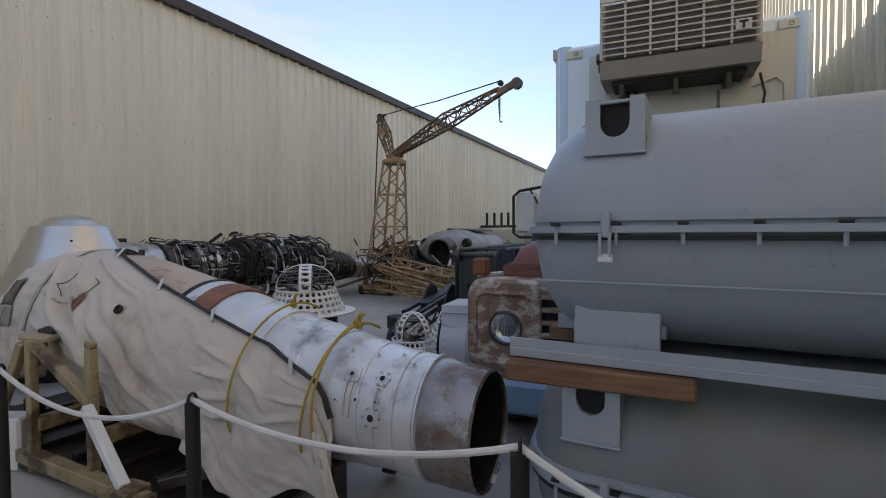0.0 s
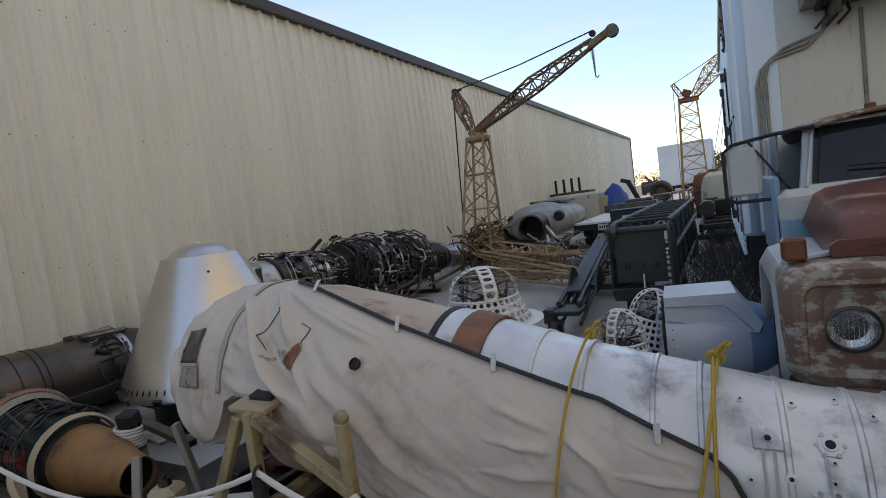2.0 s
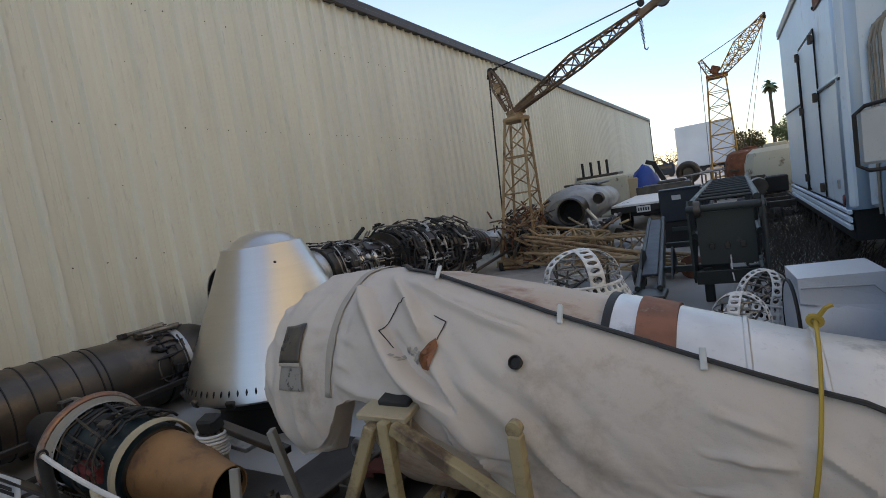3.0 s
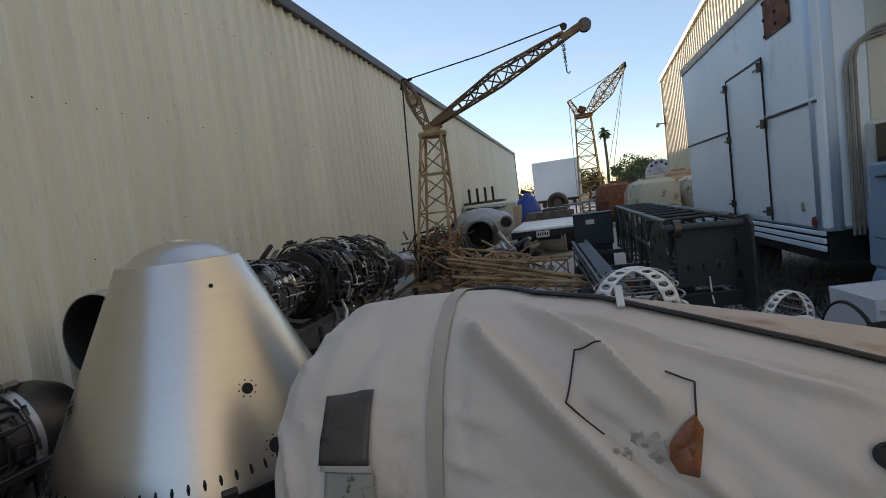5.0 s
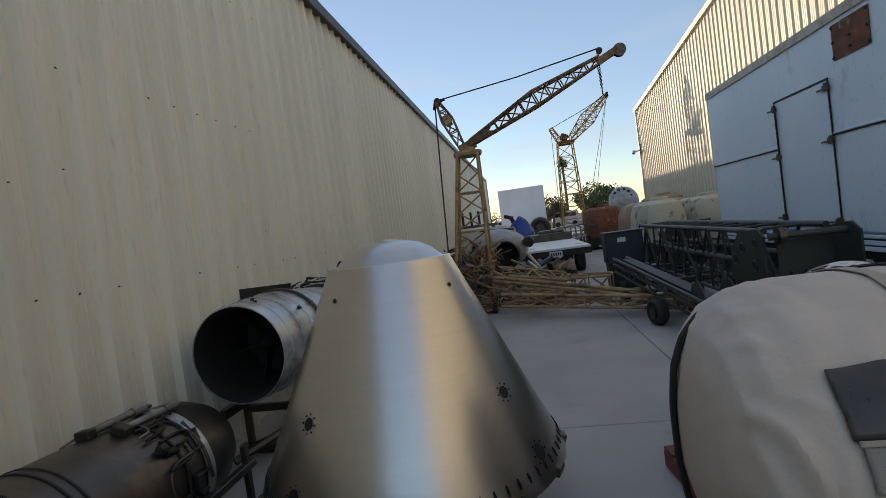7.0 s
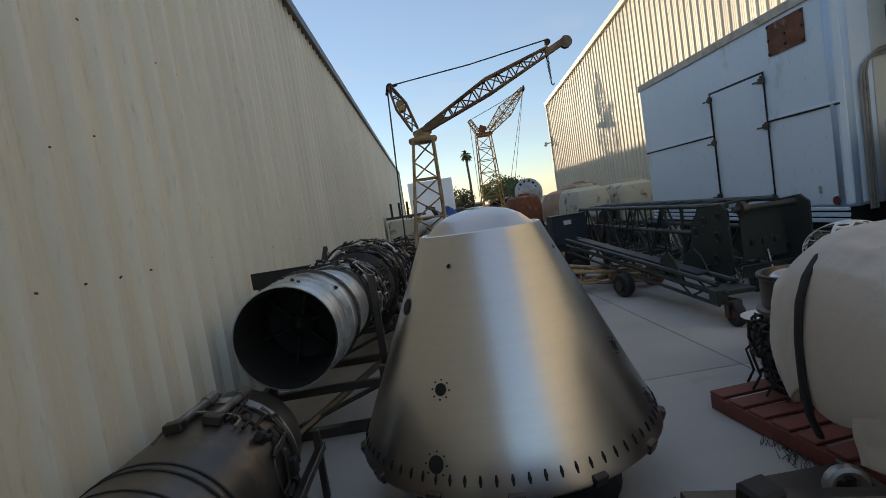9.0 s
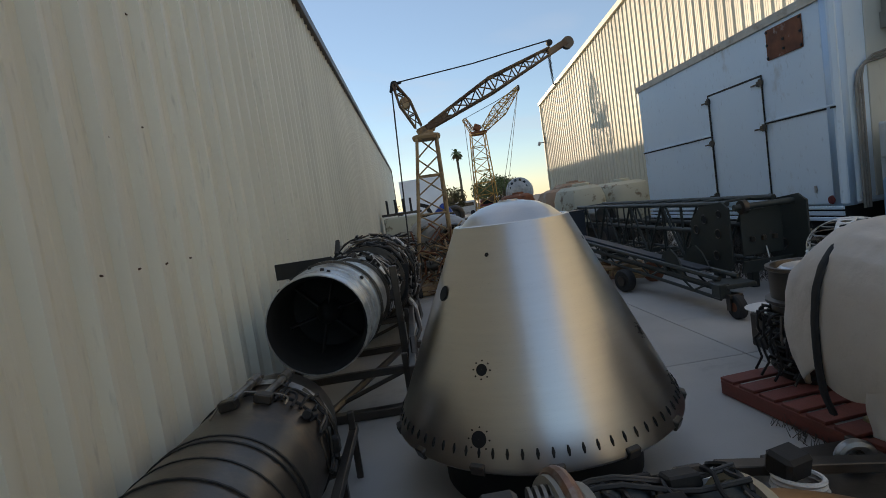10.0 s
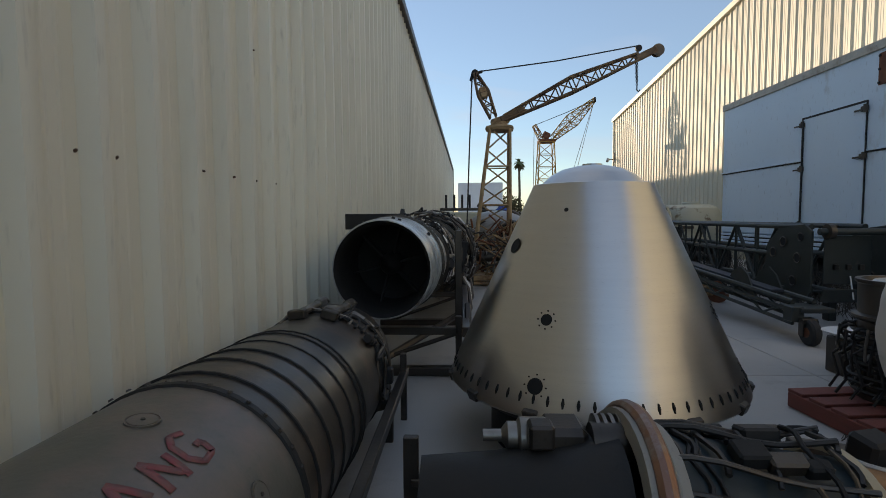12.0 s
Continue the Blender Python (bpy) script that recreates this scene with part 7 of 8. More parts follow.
small_engine()


def ground_box(x, y, w, d, h, mat, name, label, cat, rz=0.0):
    t = thing(name, label, cat, (x, y, 0), rz)
    part("body", Geo().box((0, 0, h / 2), (w, d, h), None, 0.015), mat, t)
    part("lid", Geo().box((0, 0, h + 0.012), (w + 0.02, d + 0.02, 0.025), None, 0.006), mat, t)
    part("clasp", Geo().box((0, -d / 2 - 0.008, h - 0.03), (0.05, 0.016, 0.06), None, 0.004), PIPE, t)


t = thing("valve_block", "yellow-grey machined valve block with a bolt on top", "machine part", (-4.15, 1.68, 0), 20)
part("body", Geo().box((0, 0, 0.17), (0.17, 0.15, 0.34), None, 0.03), TANDUST, t)
part("bolt", Geo().cyl((0, 0, 0.34), (0, 0, 0.38), 0.035, 0.03, 6).cyl((0, 0, 0.36), (0, 0, 0.40), 0.014, n=8), DARKSTEEL, t)
t = thing("caster", "grey steel caster wheel with a round hub, beneath the stand", "wheel", (-4.35, 2.55, 0))
part("tyre", Geo().torus((0, 0, 0.10), (0.2, 1, 0), 0.075, 0.028, 24, 8), ALU, t)
part("hub", Geo().cyl((0, -0.02, 0.10), (0, 0.02, 0.10), 0.035, n=14), DARKSTEEL, t)
t = thing("instrument_case", "flat white instrument case lying on the ground", "case", (-3.75, 1.66, 0), 25)
part("body", Geo().box((0, 0, 0.16), (0.42, 0.16, 0.32), None, 0.015), WHITE, t)
part("cap", Geo().lathe([(0, 0.02), (0.015, 0.018), (0.015, 0)], (0.1, -0.08, 0.2), (0, -1, 0), 14), INK, t)


# ---- perforated cages ----
def perforate(g, f, nu, nv, ratio, wrap=True):
    """A sheet f(u, v) pierced by one round hole in each cell."""
    for i in range(nu):
        for j in range(nv):
            o, h = [], []
            for k in range(8):
                a = 2 * math.pi * k / 8
                c, s = math.cos(a), math.sin(a)
                m = max(abs(c), abs(s))
                o.append(f((i + 0.5 + 0.5 * c / m) / nu, (j + 0.5 + 0.5 * s / m) / nv))
                h.append(f((i + 0.5 + ratio * 0.5 * c) / nu, (j + 0.5 + ratio * 0.5 * s) / nv))
            base = len(g.v)
            g.v.extend(tuple(p) for p in o + h)
            for k in range(8):
                n = (k + 1) % 8
                g.f.append((base + k, base + n, base + 8 + n, base + 8 + k))


def cage(x, y, z0, r, h, rz, label, tilt=(0, 0), drum=False, n=34):
    t = thing("perforated_cage", label, "cage", (x, y, z0), rz, "perforated cages", tilt=tilt)
    g = Geo()
    perforate(g, lambda u, v: ((r - 0.26 * r * v) * math.cos(2 * math.pi * u), (r - 0.26 * r * v) * math.sin(2 * math.pi * u), 0.46 * h * v), n, 4, 0.66)
    part("skirt", g, WHITE, t, "pierced white metal skirt", 0.004)
    for zz, rr in ((0.0, r), (0.46 * h, 0.74 * r)):
        part("rim", Geo().torus((0, 0, zz), (0, 0, 1), rr, 0.010, 32, 6), WHITE, t)

    def arc(u, w, ang, half):
        a = math.pi * u
        px, pz = 0.74 * r * math.cos(a), 0.46 * h + 0.54 * h * math.sin(a) ** 0.8
        q = (w - 0.5) * half
        return Matrix.Rotation(ang, 3, "Z") @ Vector((px, q, pz))

    for k in range(2):
        g = Geo()
        ang = math.pi * k / 2 + 0.3
        perforate(g, lambda u, v: arc(u, v, ang, 0.30 * r), 12, 1, 0.66)
        part("hoop", g, WHITE, t, "pierced white hoop", 0.005)
    for k in range(3):
        zz = 0.46 * h + 0.54 * h * (0.3 + 0.25 * k)
        part("wire", Geo().torus((0, 0, zz), (0, 0, 1), 0.74 * r * math.sqrt(max(1 - (0.3 + 0.25 * k) ** 2.2, 0.05)), 0.005, 28, 5), PIPE, t)
    rnd = random.Random(int(x * 100))
    for k in range(18):
        a, b = rnd.uniform(0, 6.28), rnd.uniform(0, 6.28)
        part("inner_strut", Geo().cyl((0.5 * r * math.cos(a), 0.5 * r * math.sin(a), rnd.uniform(0.1, 0.5) * h), (0.55 * r * math.cos(b), 0.55 * r * math.sin(b), rnd.uniform(0.4, 0.8) * h), 0.008, n=5), PIPE if k % 2 else DARKSTEEL, t)
    part("core", Geo().cyl((0, 0, 0.02), (0, 0, 0.4 * h), 0.42 * r, 0.3 * r, 14), DARKSTEEL, t)
    if drum:
        part("disc", Geo().lathe([(-0.012, 0), (-0.012, 1.22 * r), (0.0, 1.24 * r), (0.0, 0.0)], n=36), WHITE, t, "pale flange disc")
        part("drum", Geo().lathe([(-z0, 0.78 * r), (-0.012, 0.78 * r)], n=32), BLACK, t, "black supporting drum")
    else:
        part("foot", Geo().cyl((0, 0, -z0), (0, 0, 0.02), 0.5 * r, n=20), BLACK, t)


cage(-3.13, 3.82, 0.68, 0.37, 0.44, 20, "white perforated metal cage standing on a black drum", drum=True)
cage(-2.16, 4.12, 0.22, 0.25, 0.46, 60, "white perforated cage standing on the concrete", n=28)
cage(-2.08, 4.78, 0.25, 0.25, 0.46, 10, "white perforated cage leaning beside the truss", tilt=(0, 18), n=28)


def fairing():
    t = thing("aircraft_fairing", "white and pale blue aircraft nose fairing lying on the concrete", "fairing", (-1.50, 4.30, 0), 4)
    zc = 0.41
    part("shell", Geo().lathe([(-0.36, 0.0), (-0.36, 0.29), (-0.34, 0.305), (-0.10, 0.31), (0.12, 0.285), (0.28, 0.23), (0.40, 0.15), (0.46, 0.06), (0.47, 0)], (0, 0, zc), (1, 0, 0), 40), FAIRING, t)
    part("rim", Geo().torus((-0.355, 0, zc), (1, 0, 0), 0.298, 0.012, 40, 6), BLACK, t)
    part("tip", Geo().lathe([(0.18, 0.270), (0.28, 0.236), (0.40, 0.156), (0.46, 0.068), (0.475, 0)], (0.0, 0, zc), (1, 0, 0), 36), BLUE, t, "pale blue painted tip")
    part("ramp", Geo().prism([(-0.34, -0.26, zc + 0.20), (-0.34, -0.24, zc + 0.36), (0.12, -0.24, zc + 0.375), (0.26, -0.24, zc + 0.16), (0.23, -0.26, zc + 0.10)], (0, 0.46, 0)), FAIRING, t, "flat-topped white air duct")
    part("ramp_seam", Geo().tube([(-0.33, -0.262, zc + 0.30), (0.04, -0.262, zc + 0.30), (0.20, -0.27, zc + 0.12)], 0.006, 6), GREY, t)
    part("fin", Geo().prism([(0.22, -0.10, zc + 0.17), (0.27, -0.18, zc + 0.02), (0.50, -0.16, zc + 0.04), (0.44, -0.12, zc + 0.09)], (0.01, 0.02, 0.01)), WHITE, t)
    part("chock", Geo().box((-0.1, 0, 0.05), (0.5, 0.4, 0.10), None, 0.01), BLACK, t)
    for k in range(14):
        a = math.pi * (0.5 + k / 14)
        part("rivet", Geo().lathe([(0, 0.006), (0.003, 0)], (-0.30, 0.307 * math.cos(a), zc - 0.307 * math.sin(a)), (0, math.cos(a), -math.sin(a)), 6), DARKSTEEL, t)


fairing()


# ---- dark green truss boom on its dolly ----
def truss():
    t = thing("truss_boom", "dark green lattice truss boom with pierced plates on a dolly", "truss")
    x0, x1, y0, y1, z0, z1 = -2.52, -1.92, 6.20, 11.8, 0.36, 1.17
    n = 9
    for x in (x0, x1):
        for z in (z0, (z0 + z1) / 2 + 0.05, z1):
            part("chord", Geo().cyl((x, y0, z), (x + 0.05, y1, z), 0.034 if z != z0 else 0.028, n=10), GREENDK, t)
        for k in range(n):
            ya, yb = y0 + 0.5 + (y1 - y0 - 0.6) * k / n, y0 + 0.5 + (y1 - y0 - 0.6) * (k + 1) / n
            zz = (z0, z1) if k % 2 else (z1, z0)
            part("web", Geo().cyl((x, ya, zz[0]), (x, yb, zz[1]), 0.020, n=8), GREENDK, t)
            part("web", Geo().cyl((x, yb, z0), (x, yb, z1), 0.016, n=8), GREENDK, t)
    for k in range(n + 1):
        y = y0 + 0.4 + (y1 - y0 - 0.5) * k / n
        for z in (z0, z1):
            part("cross_tie", Geo().cyl((x0, y, z), (x1, y, z), 0.018, n=8), GREENDK, t)

    def plate(pts, x, holes, name="end_plate"):
        p = part(name, Geo().prism([(x, a, b) for a, b in pts], (0.022, 0, 0)), GREENDK, t, "pierced dark green gusset plate")
        for a, b, r in holes:
            part("hole_ring", Geo().lathe([(-0.006, r * 1.0), (-0.012, r * 1.15), (-0.006, r * 1.35)], (x - 0.001, a, b), (1, 0, 0), 16), DARKSTEEL, p)
            # flat black disc on the solid plate, for the dark of the hole
            part("hole", Geo().lathe([(-0.004, 0), (-0.004, r)], (x - 0.001, a, b), (1, 0, 0), 16), SOOT_AND_SHADE, p)

    outline = [(6.22, 0.30), (6.55, 0.28), (7.0, 0.62), (6.95, 0.95), (6.72, 1.14), (6.25, 1.20), (6.12, 1.12), (6.12, 0.42)]
    plate([(a, b) for a, b in outline], x0 - 0.05, [(6.62, 0.98, 0.05), (6.35, 0.80, 0.05), (6.82, 0.84, 0.05), (6.42, 0.52, 0.05), (6.30, 1.05, 0.04)])
    plate([(a - 0.4, b) for a, b in outline], x1 + 0.02, [(6.2, 0.9, 0.05), (6.1, 0.6, 0.05)])
    part("end_roller", Geo().cyl((x0 - 0.04, 6.02, 1.12), (x1 + 0.06, 5.92, 1.12), 0.038, n=16), GREENDK, t)
    part("end_drum", Geo().lathe([(-0.03, 0), (-0.03, 0.085), (0.03, 0.085), (0.03, 0)], (x0 + 0.06, 6.0, 1.12), (1, 0, 0), 20), DARKSTEEL, t)
    part("end_panel", Geo().box(((x0 + x1) / 2, 6.05, 0.80), (0.52, 0.02, 0.55), None, 0.004), GREENDK, t)
    part("end_panel", Geo().box(((x0 + x1) / 2, 6.0, 0.40), (0.62, 0.02, 0.16), (20, 0, 0), 0.004), GREENDK, t)
    for x in (-2.36, -2.22, -2.08):
        part("clamp", Geo().box((x, 6.02, 0.72), (0.05, 0.04, 0.06), None, 0.006), DARKSTEEL, t)
    part("pull_cable", Geo().tube([(-2.20, 6.02, 0.62), (-2.20, 5.98, 0.45), (-2.19, 5.97, 0.36)], 0.008, 6), WHITE, t)
    # low tow arm
    a0, a1 = Vector((-3.33, 9.8, 0.62)), Vector((-2.96, 5.62, 0.30))
    side = Vector((1, 0, 0))
    for dx in (-0.11, 0.11):
        for dz, r in ((0.0, 0.026), (0.10, 0.030), (-0.13, 0.022)):
            part("tow_chord", Geo().cyl(a0 + Vector((dx, 0, dz)), a1 + Vector((dx, 0, dz)), r, n=8), GREENDK, t)
        for k in range(9):
            p, q = lerp(a0, a1, k / 9), lerp(a0, a1, (k + 1) / 9)
            z1_, z2_ = (0.1, -0.13) if k % 2 else (-0.13, 0.1)
            part("tow_web", Geo().cyl(p + Vector((dx, 0, z1_)), q + Vector((dx, 0, z2_)), 0.013, n=6), GREENDK, t)
    part("tow_pad", Geo().box((-3.14, 7.7, 0.59), (0.16, 3.4, 0.03), (4.5, 0, 5), 0.006), NAVY, t)
    part("tow_plate", Geo().box((-2.96, 5.58, 0.34), (0.34, 0.36, 0.05), None, 0.008).box((-3.14, 5.50, 0.30), (0.12, 0.16, 0.16), None, 0.01), GREENDK, t)
    w = part("caster_fork", Geo().box((-3.06, 5.42, 0.24), (0.16, 0.12, 0.05), None, 0.006).box((-3.13, 5.39, 0.17), (0.015, 0.07, 0.16)).box((-2.99, 5.39, 0.17), (0.015, 0.07, 0.16)), DARKSTEEL, t)
    part("caster_tyre", Geo().lathe([(-0.04, 0.05), (-0.045, 0.11), (-0.03, 0.13), (0.03, 0.13), (0.045, 0.11), (0.04, 0.05)], (-3.06, 5.36, 0.13), (1, 0, 0), 24), RUBBER, w)
    part("caster_hub", Geo().cyl((-3.102, 5.36, 0.13), (-3.018, 5.36, 0.13), 0.05, n=16), RUST, w)
    for dx in (-0.15, 0.18):
        part("lug_plate", Geo().prism([(-2.98 + dx, 6.2, 0.36), (-2.98 + dx, 6.85, 0.44), (-2.98 + dx, 6.7, 0.62), (-2.98 + dx, 6.52, 0.68), (-2.98 + dx, 6.38, 0.60)], (0.02, 0, 0)), GREENDK, t)
    for y in (6.6, 8.6, 10.6):
        part("support_leg", Geo().box((-2.45, y, 0.20), (0.10, 0.12, 0.40), None, 0.01), GREENDK, t)
        part("support_leg", Geo().box((-2.0, y, 0.20), (0.10, 0.12, 0.40), None, 0.01), GREENDK, t)
        part("cross_arm", Geo().box((-2.7, y, 0.40), (0.95, 0.07, 0.07), None, 0.006), GREENDK, t)
    for y in (7.5, 9.6):
        w = part("dolly_wheel", Geo().lathe([(-0.06, 0.08), (-0.07, 0.15), (-0.04, 0.17), (0.04, 0.17), (0.07, 0.15), (0.06, 0.08)], (-3.35, y, 0.17), (0.9, 0.3, 0), 24), RUBBER, t)
        part("dolly_hub", Geo().cyl((-3.43, y - 0.02, 0.17), (-3.27, y + 0.02, 0.17), 0.075, n=16), BROWNSTEEL, w)


truss()
t = thing("stripped_chassis", "stripped dark lorry chassis with bare axles among dry weeds", "chassis", (-1.45, 12.3, 0))
for x in (-0.30, 0.30):
    part("rail", Geo().box((x, 0, 0.62), (0.07, 2.9, 0.15), None, 0.008), BLACK, t)
    part("spring", Geo().tube([(x, -1.2, 0.50), (x, -0.8, 0.40), (x, -0.4, 0.50)], 0.03, 6, squash=0.6), DARKSTEEL, t)
for y in (-1.3, -0.4, 0.5, 1.35):
    part("crossmember", Geo().box((0, y, 0.62), (0.6, 0.08, 0.11), None, 0.008), DARKSTEEL, t)
part("axle", Geo().cyl((-0.55, -0.8, 0.38), (0.55, -0.8, 0.38), 0.055, n=12).lathe([(-0.14, 0.05), (-0.06, 0.15), (0.06, 0.15), (0.14, 0.05)], (0, -0.8, 0.38), (1, 0, 0), 16), BLACK, t)
for x in (-0.52, 0.52):
    w = part("wheel", Geo().lathe([(-0.10, 0.2), (-0.11, 0.34), (-0.08, 0.38), (0.08, 0.38), (0.11, 0.34), (0.10, 0.2)], (x, -0.8, 0.38), (1, 0, 0), 24), RUBBER, t)
    part("hub", Geo().cyl((x - 0.07, -0.8, 0.38), (x + 0.07, -0.8, 0.38), 0.19, n=16), BROWNSTEEL, w)
part("tank", Geo().lathe([(-0.3, 0), (-0.3, 0.17), (0.3, 0.17), (0.3, 0)], (-0.2, 0.5, 0.88), (0, 1, 0), 18), DARKSTEEL, t)
part("box", Geo().box((0.15, 0.9, 0.86), (0.4, 0.5, 0.34), None, 0.02), BLACK, t)
part("prop", Geo().box((0, 1.3, 0.27), (0.5, 0.2, 0.54), None, 0.01), BROWNSTEEL, t)
t = thing("control_cabinet", "navy steel control cabinet with a pale label", "cabinet", (-3.02, 11.1, 0))
part("body", Geo().box((0, 0, 0.82), (0.72, 0.45, 0.60), None, 0.012), NAVY, t)
part("label_plate", Geo().box((-0.05, -0.232, 0.98), (0.16, 0.006, 0.09)), LABEL, t, "pale label")
part("stand", Geo().box((0, 0, 0.26), (0.66, 0.4, 0.52), None, 0.01), BLACK, t)
part("lid", Geo().box((0, 0, 1.13), (0.74, 0.47, 0.03), None, 0.006), NAVY, t)


# ---- wired drum engine on a red pallet ----
t = thing("pallet", "red painted timber pallet, worn and dirty", "pallet", (-3.72, 3.08, 0), 6)
for k in range(8):
    part("deck_board", Geo().box((0, -0.62 + k * 0.177, 0.115), (1.05, 0.13, 0.022), (0, 0, random.uniform(-0.6, 0.6)), 0.003), PALLET, t)
for x in (-0.5, 0, 0.5):
    part("bearer", Geo().box((x, 0, 0.055), (0.06, 1.36, 0.10), None, 0.004), PALLET, t)
t = thing("wired_drum", "brown steel drum engine core wrapped in looped wiring, on a pallet", "engine", (-3.72, 3.50, 0.127))
part("body", Geo().lathe([(0, 0.25), (0.50, 0.25), (0.52, 0.285), (0.54, 0.285), (0.55, 0.25), (0.74, 0.255), (0.75, 0.27), (0.77, 0.27), (0.77, 0.24), (0.72, 0.22), (0.70, 0.0)], n=36), BROWNSTEEL, t)
part("top_disc", Geo().lathe([(0.74, 0.0), (0.76, 0.16), (0.765, 0.17), (0.74, 0.2)], n=28), ALU, t)
rnd = random.Random(41)
for k in range(10):
    part("winding", Geo().torus((0, 0, 0.06 + k * 0.042), (rnd.uniform(-0.06, 0.06), rnd.uniform(-0.06, 0.06), 1), 0.268 + rnd.uniform(0, 0.02), rnd.uniform(0.008, 0.014), 30, 6), HOSE, t)
for k in range(30):
    a, z = 2 * math.pi * k / 30 + rnd.uniform(-0.1, 0.1), rnd.uniform(0.30, 0.46)
    r = 0.30
    pts = [((r + 0.05 * math.sin(j * 0.9)) * math.cos(a + 0.045 * math.sin(j * 1.3)), (r + 0.05 * math.sin(j * 0.9)) * math.sin(a + 0.045 * math.sin(j * 1.3)), z - 0.30 * j / 7 + 0.06 * math.sin(j * 1.7)) for j in range(8)]
    part("wire_loop", Geo().tube(pts, 0.009, 6), HOSE if k % 4 else PIPE, t)
for k in range(14):
    a = 2 * math.pi * k / 14
    part("loop", Geo().torus((0.29 * math.cos(a), 0.29 * math.sin(a), 0.42), (math.sin(a), -math.cos(a), 0.4), 0.045, 0.010, 14, 6), HOSE, t)
for k in range(5):
    a = 2.6 + 0.35 * k
    part("dangling_wire", Geo().tube([(0.28 * math.cos(a), 0.28 * math.sin(a), 0.35), (0.37 * math.cos(a), 0.37 * math.sin(a), 0.25 + 0.03 * k), (0.34 * math.cos(a + 0.1), 0.34 * math.sin(a + 0.1), 0.12), (0.38 * math.cos(a), 0.38 * math.sin(a), 0.02)], 0.009, 6), HOSE, t)
t = thing("dish", "small white shallow metal dish on a dark block", "dish", (-3.35, 4.45, 0))
part("pan", Geo().lathe([(0.30, 0.0), (0.30, 0.10), (0.345, 0.2), (0.35, 0.2), (0.31, 0.1), (0.31, 0)], n=24), WHITE, t)
part("block", Geo().box((0, 0, 0.15), (0.26, 0.2, 0.30), None, 0.01), DARKSTEEL, t)


# ---- wrecks and vehicles further back ----
def nacelle():
    t = thing("engine_nacelle", "dented grey aircraft nacelle with a round black intake, on the ground", "nacelle")
    rings = []
    for y, cx, cz, w, h in ((12.2, -5.55, 0.90, 0.50, 0.32), (12.35, -5.58, 0.93, 0.66, 0.42), (12.8, -5.62, 0.96, 0.76, 0.48), (13.6, -5.65, 0.98, 0.80, 0.50), (15.0, -5.7, 0.96, 0.76, 0.48), (16.6, -5.75, 0.93, 0.6, 0.4), (17.2, -5.75, 0.92, 0.3, 0.2)):
        rings.append([(cx + w * math.cos(2 * math.pi * k / 32), y, cz + h * math.sin(2 * math.pi * k / 32)) for k in range(32)])
    part("shell", Geo().quadstrip(rings, True, (True, True)), NACELLE, t)
    part("intake_lip", Geo().lathe([(-0.22, 0.27), (-0.52, 0.27), (-0.56, 0.30), (-0.52, 0.33), (-0.1, 0.36)], (-5.40, 12.36, 0.90), (0, 1, 0), 32), DARKSTEEL, t)
    part("intake_bore", Geo().lathe([(-0.50, 0.266), (-0.19, 0.25), (-0.19, 0.0)], (-5.40, 12.36, 0.90), (0, 1, 0), 28), SOOT_AND_SHADE, t)
    for x in (-6.05, -4.85):
        part("port", Geo().lathe([(-0.10, 0.0), (-0.10, 0.10), (-0.12, 0.12), (-0.02, 0.14)], (x, 12.42, 1.12), (0, 1, 0.2), 20), DARKSTEEL, t)
    part("lower_lip", Geo().tube([(-6.1, 12.15, 0.62), (-5.7, 11.9, 0.52), (-5.2, 11.85, 0.50), (-4.7, 12.0, 0.55), (-4.4, 12.3, 0.68)], 0.09, 10, squash=0.5), BLACK, t)
    for x in (-6.0, -4.9):
        for y in (13.0, 15.5):
            part("prop", Geo().box((x, y, 0.28), (0.12, 0.12, 0.56), None, 0.01), BROWNSTEEL, t)
    part("spine", Geo().box((-5.6, 14.6, 1.46), (0.9, 1.6, 0.06), (0, 3, 0), 0.02), DARKSTEEL, t)


nacelle()
t = thing("engine_wreck", "dark stripped aero engine wreck with hanging pipes beside the wall", "engine", (0, 0, 0))


def wreck_axis(y):
    return (-6.55, 0.60, 0.30)


ringed(t, [(11.2, -6.55, 0.6, 0.05), (11.2, -6.55, 0.6, 0.3), (13.2, -6.55, 0.6, 0.3), (13.2, -6.55, 0.6, 0.05)], BLACK, "core")
boxes_on(t, wreck_axis, 11.2, 13.2, 40, 51, (BLACK, DARKSTEEL, BROWNSTEEL), "accessory", 0.08, 0.26)
pipes(t, wreck_axis, 11.1, 13.3, 50, 0.03, 0.28, 52, (HOSE, PIPE, BROWNSTEEL, DARKSTEEL), thick=(0.010, 0.024))
part("skid", Geo().box((-6.8, 12.2, 0.15), (0.1, 2.0, 0.30), None, 0.01).box((-6.3, 12.2, 0.15), (0.1, 2.0, 0.30), None, 0.01), BROWNSTEEL, t)
rnd = random.Random(61)
t = thing("scrap_heap", "heap of pale bent metal scrap and tubes beside the nacelle", "scrap", (-4.55, 11.2, 0))
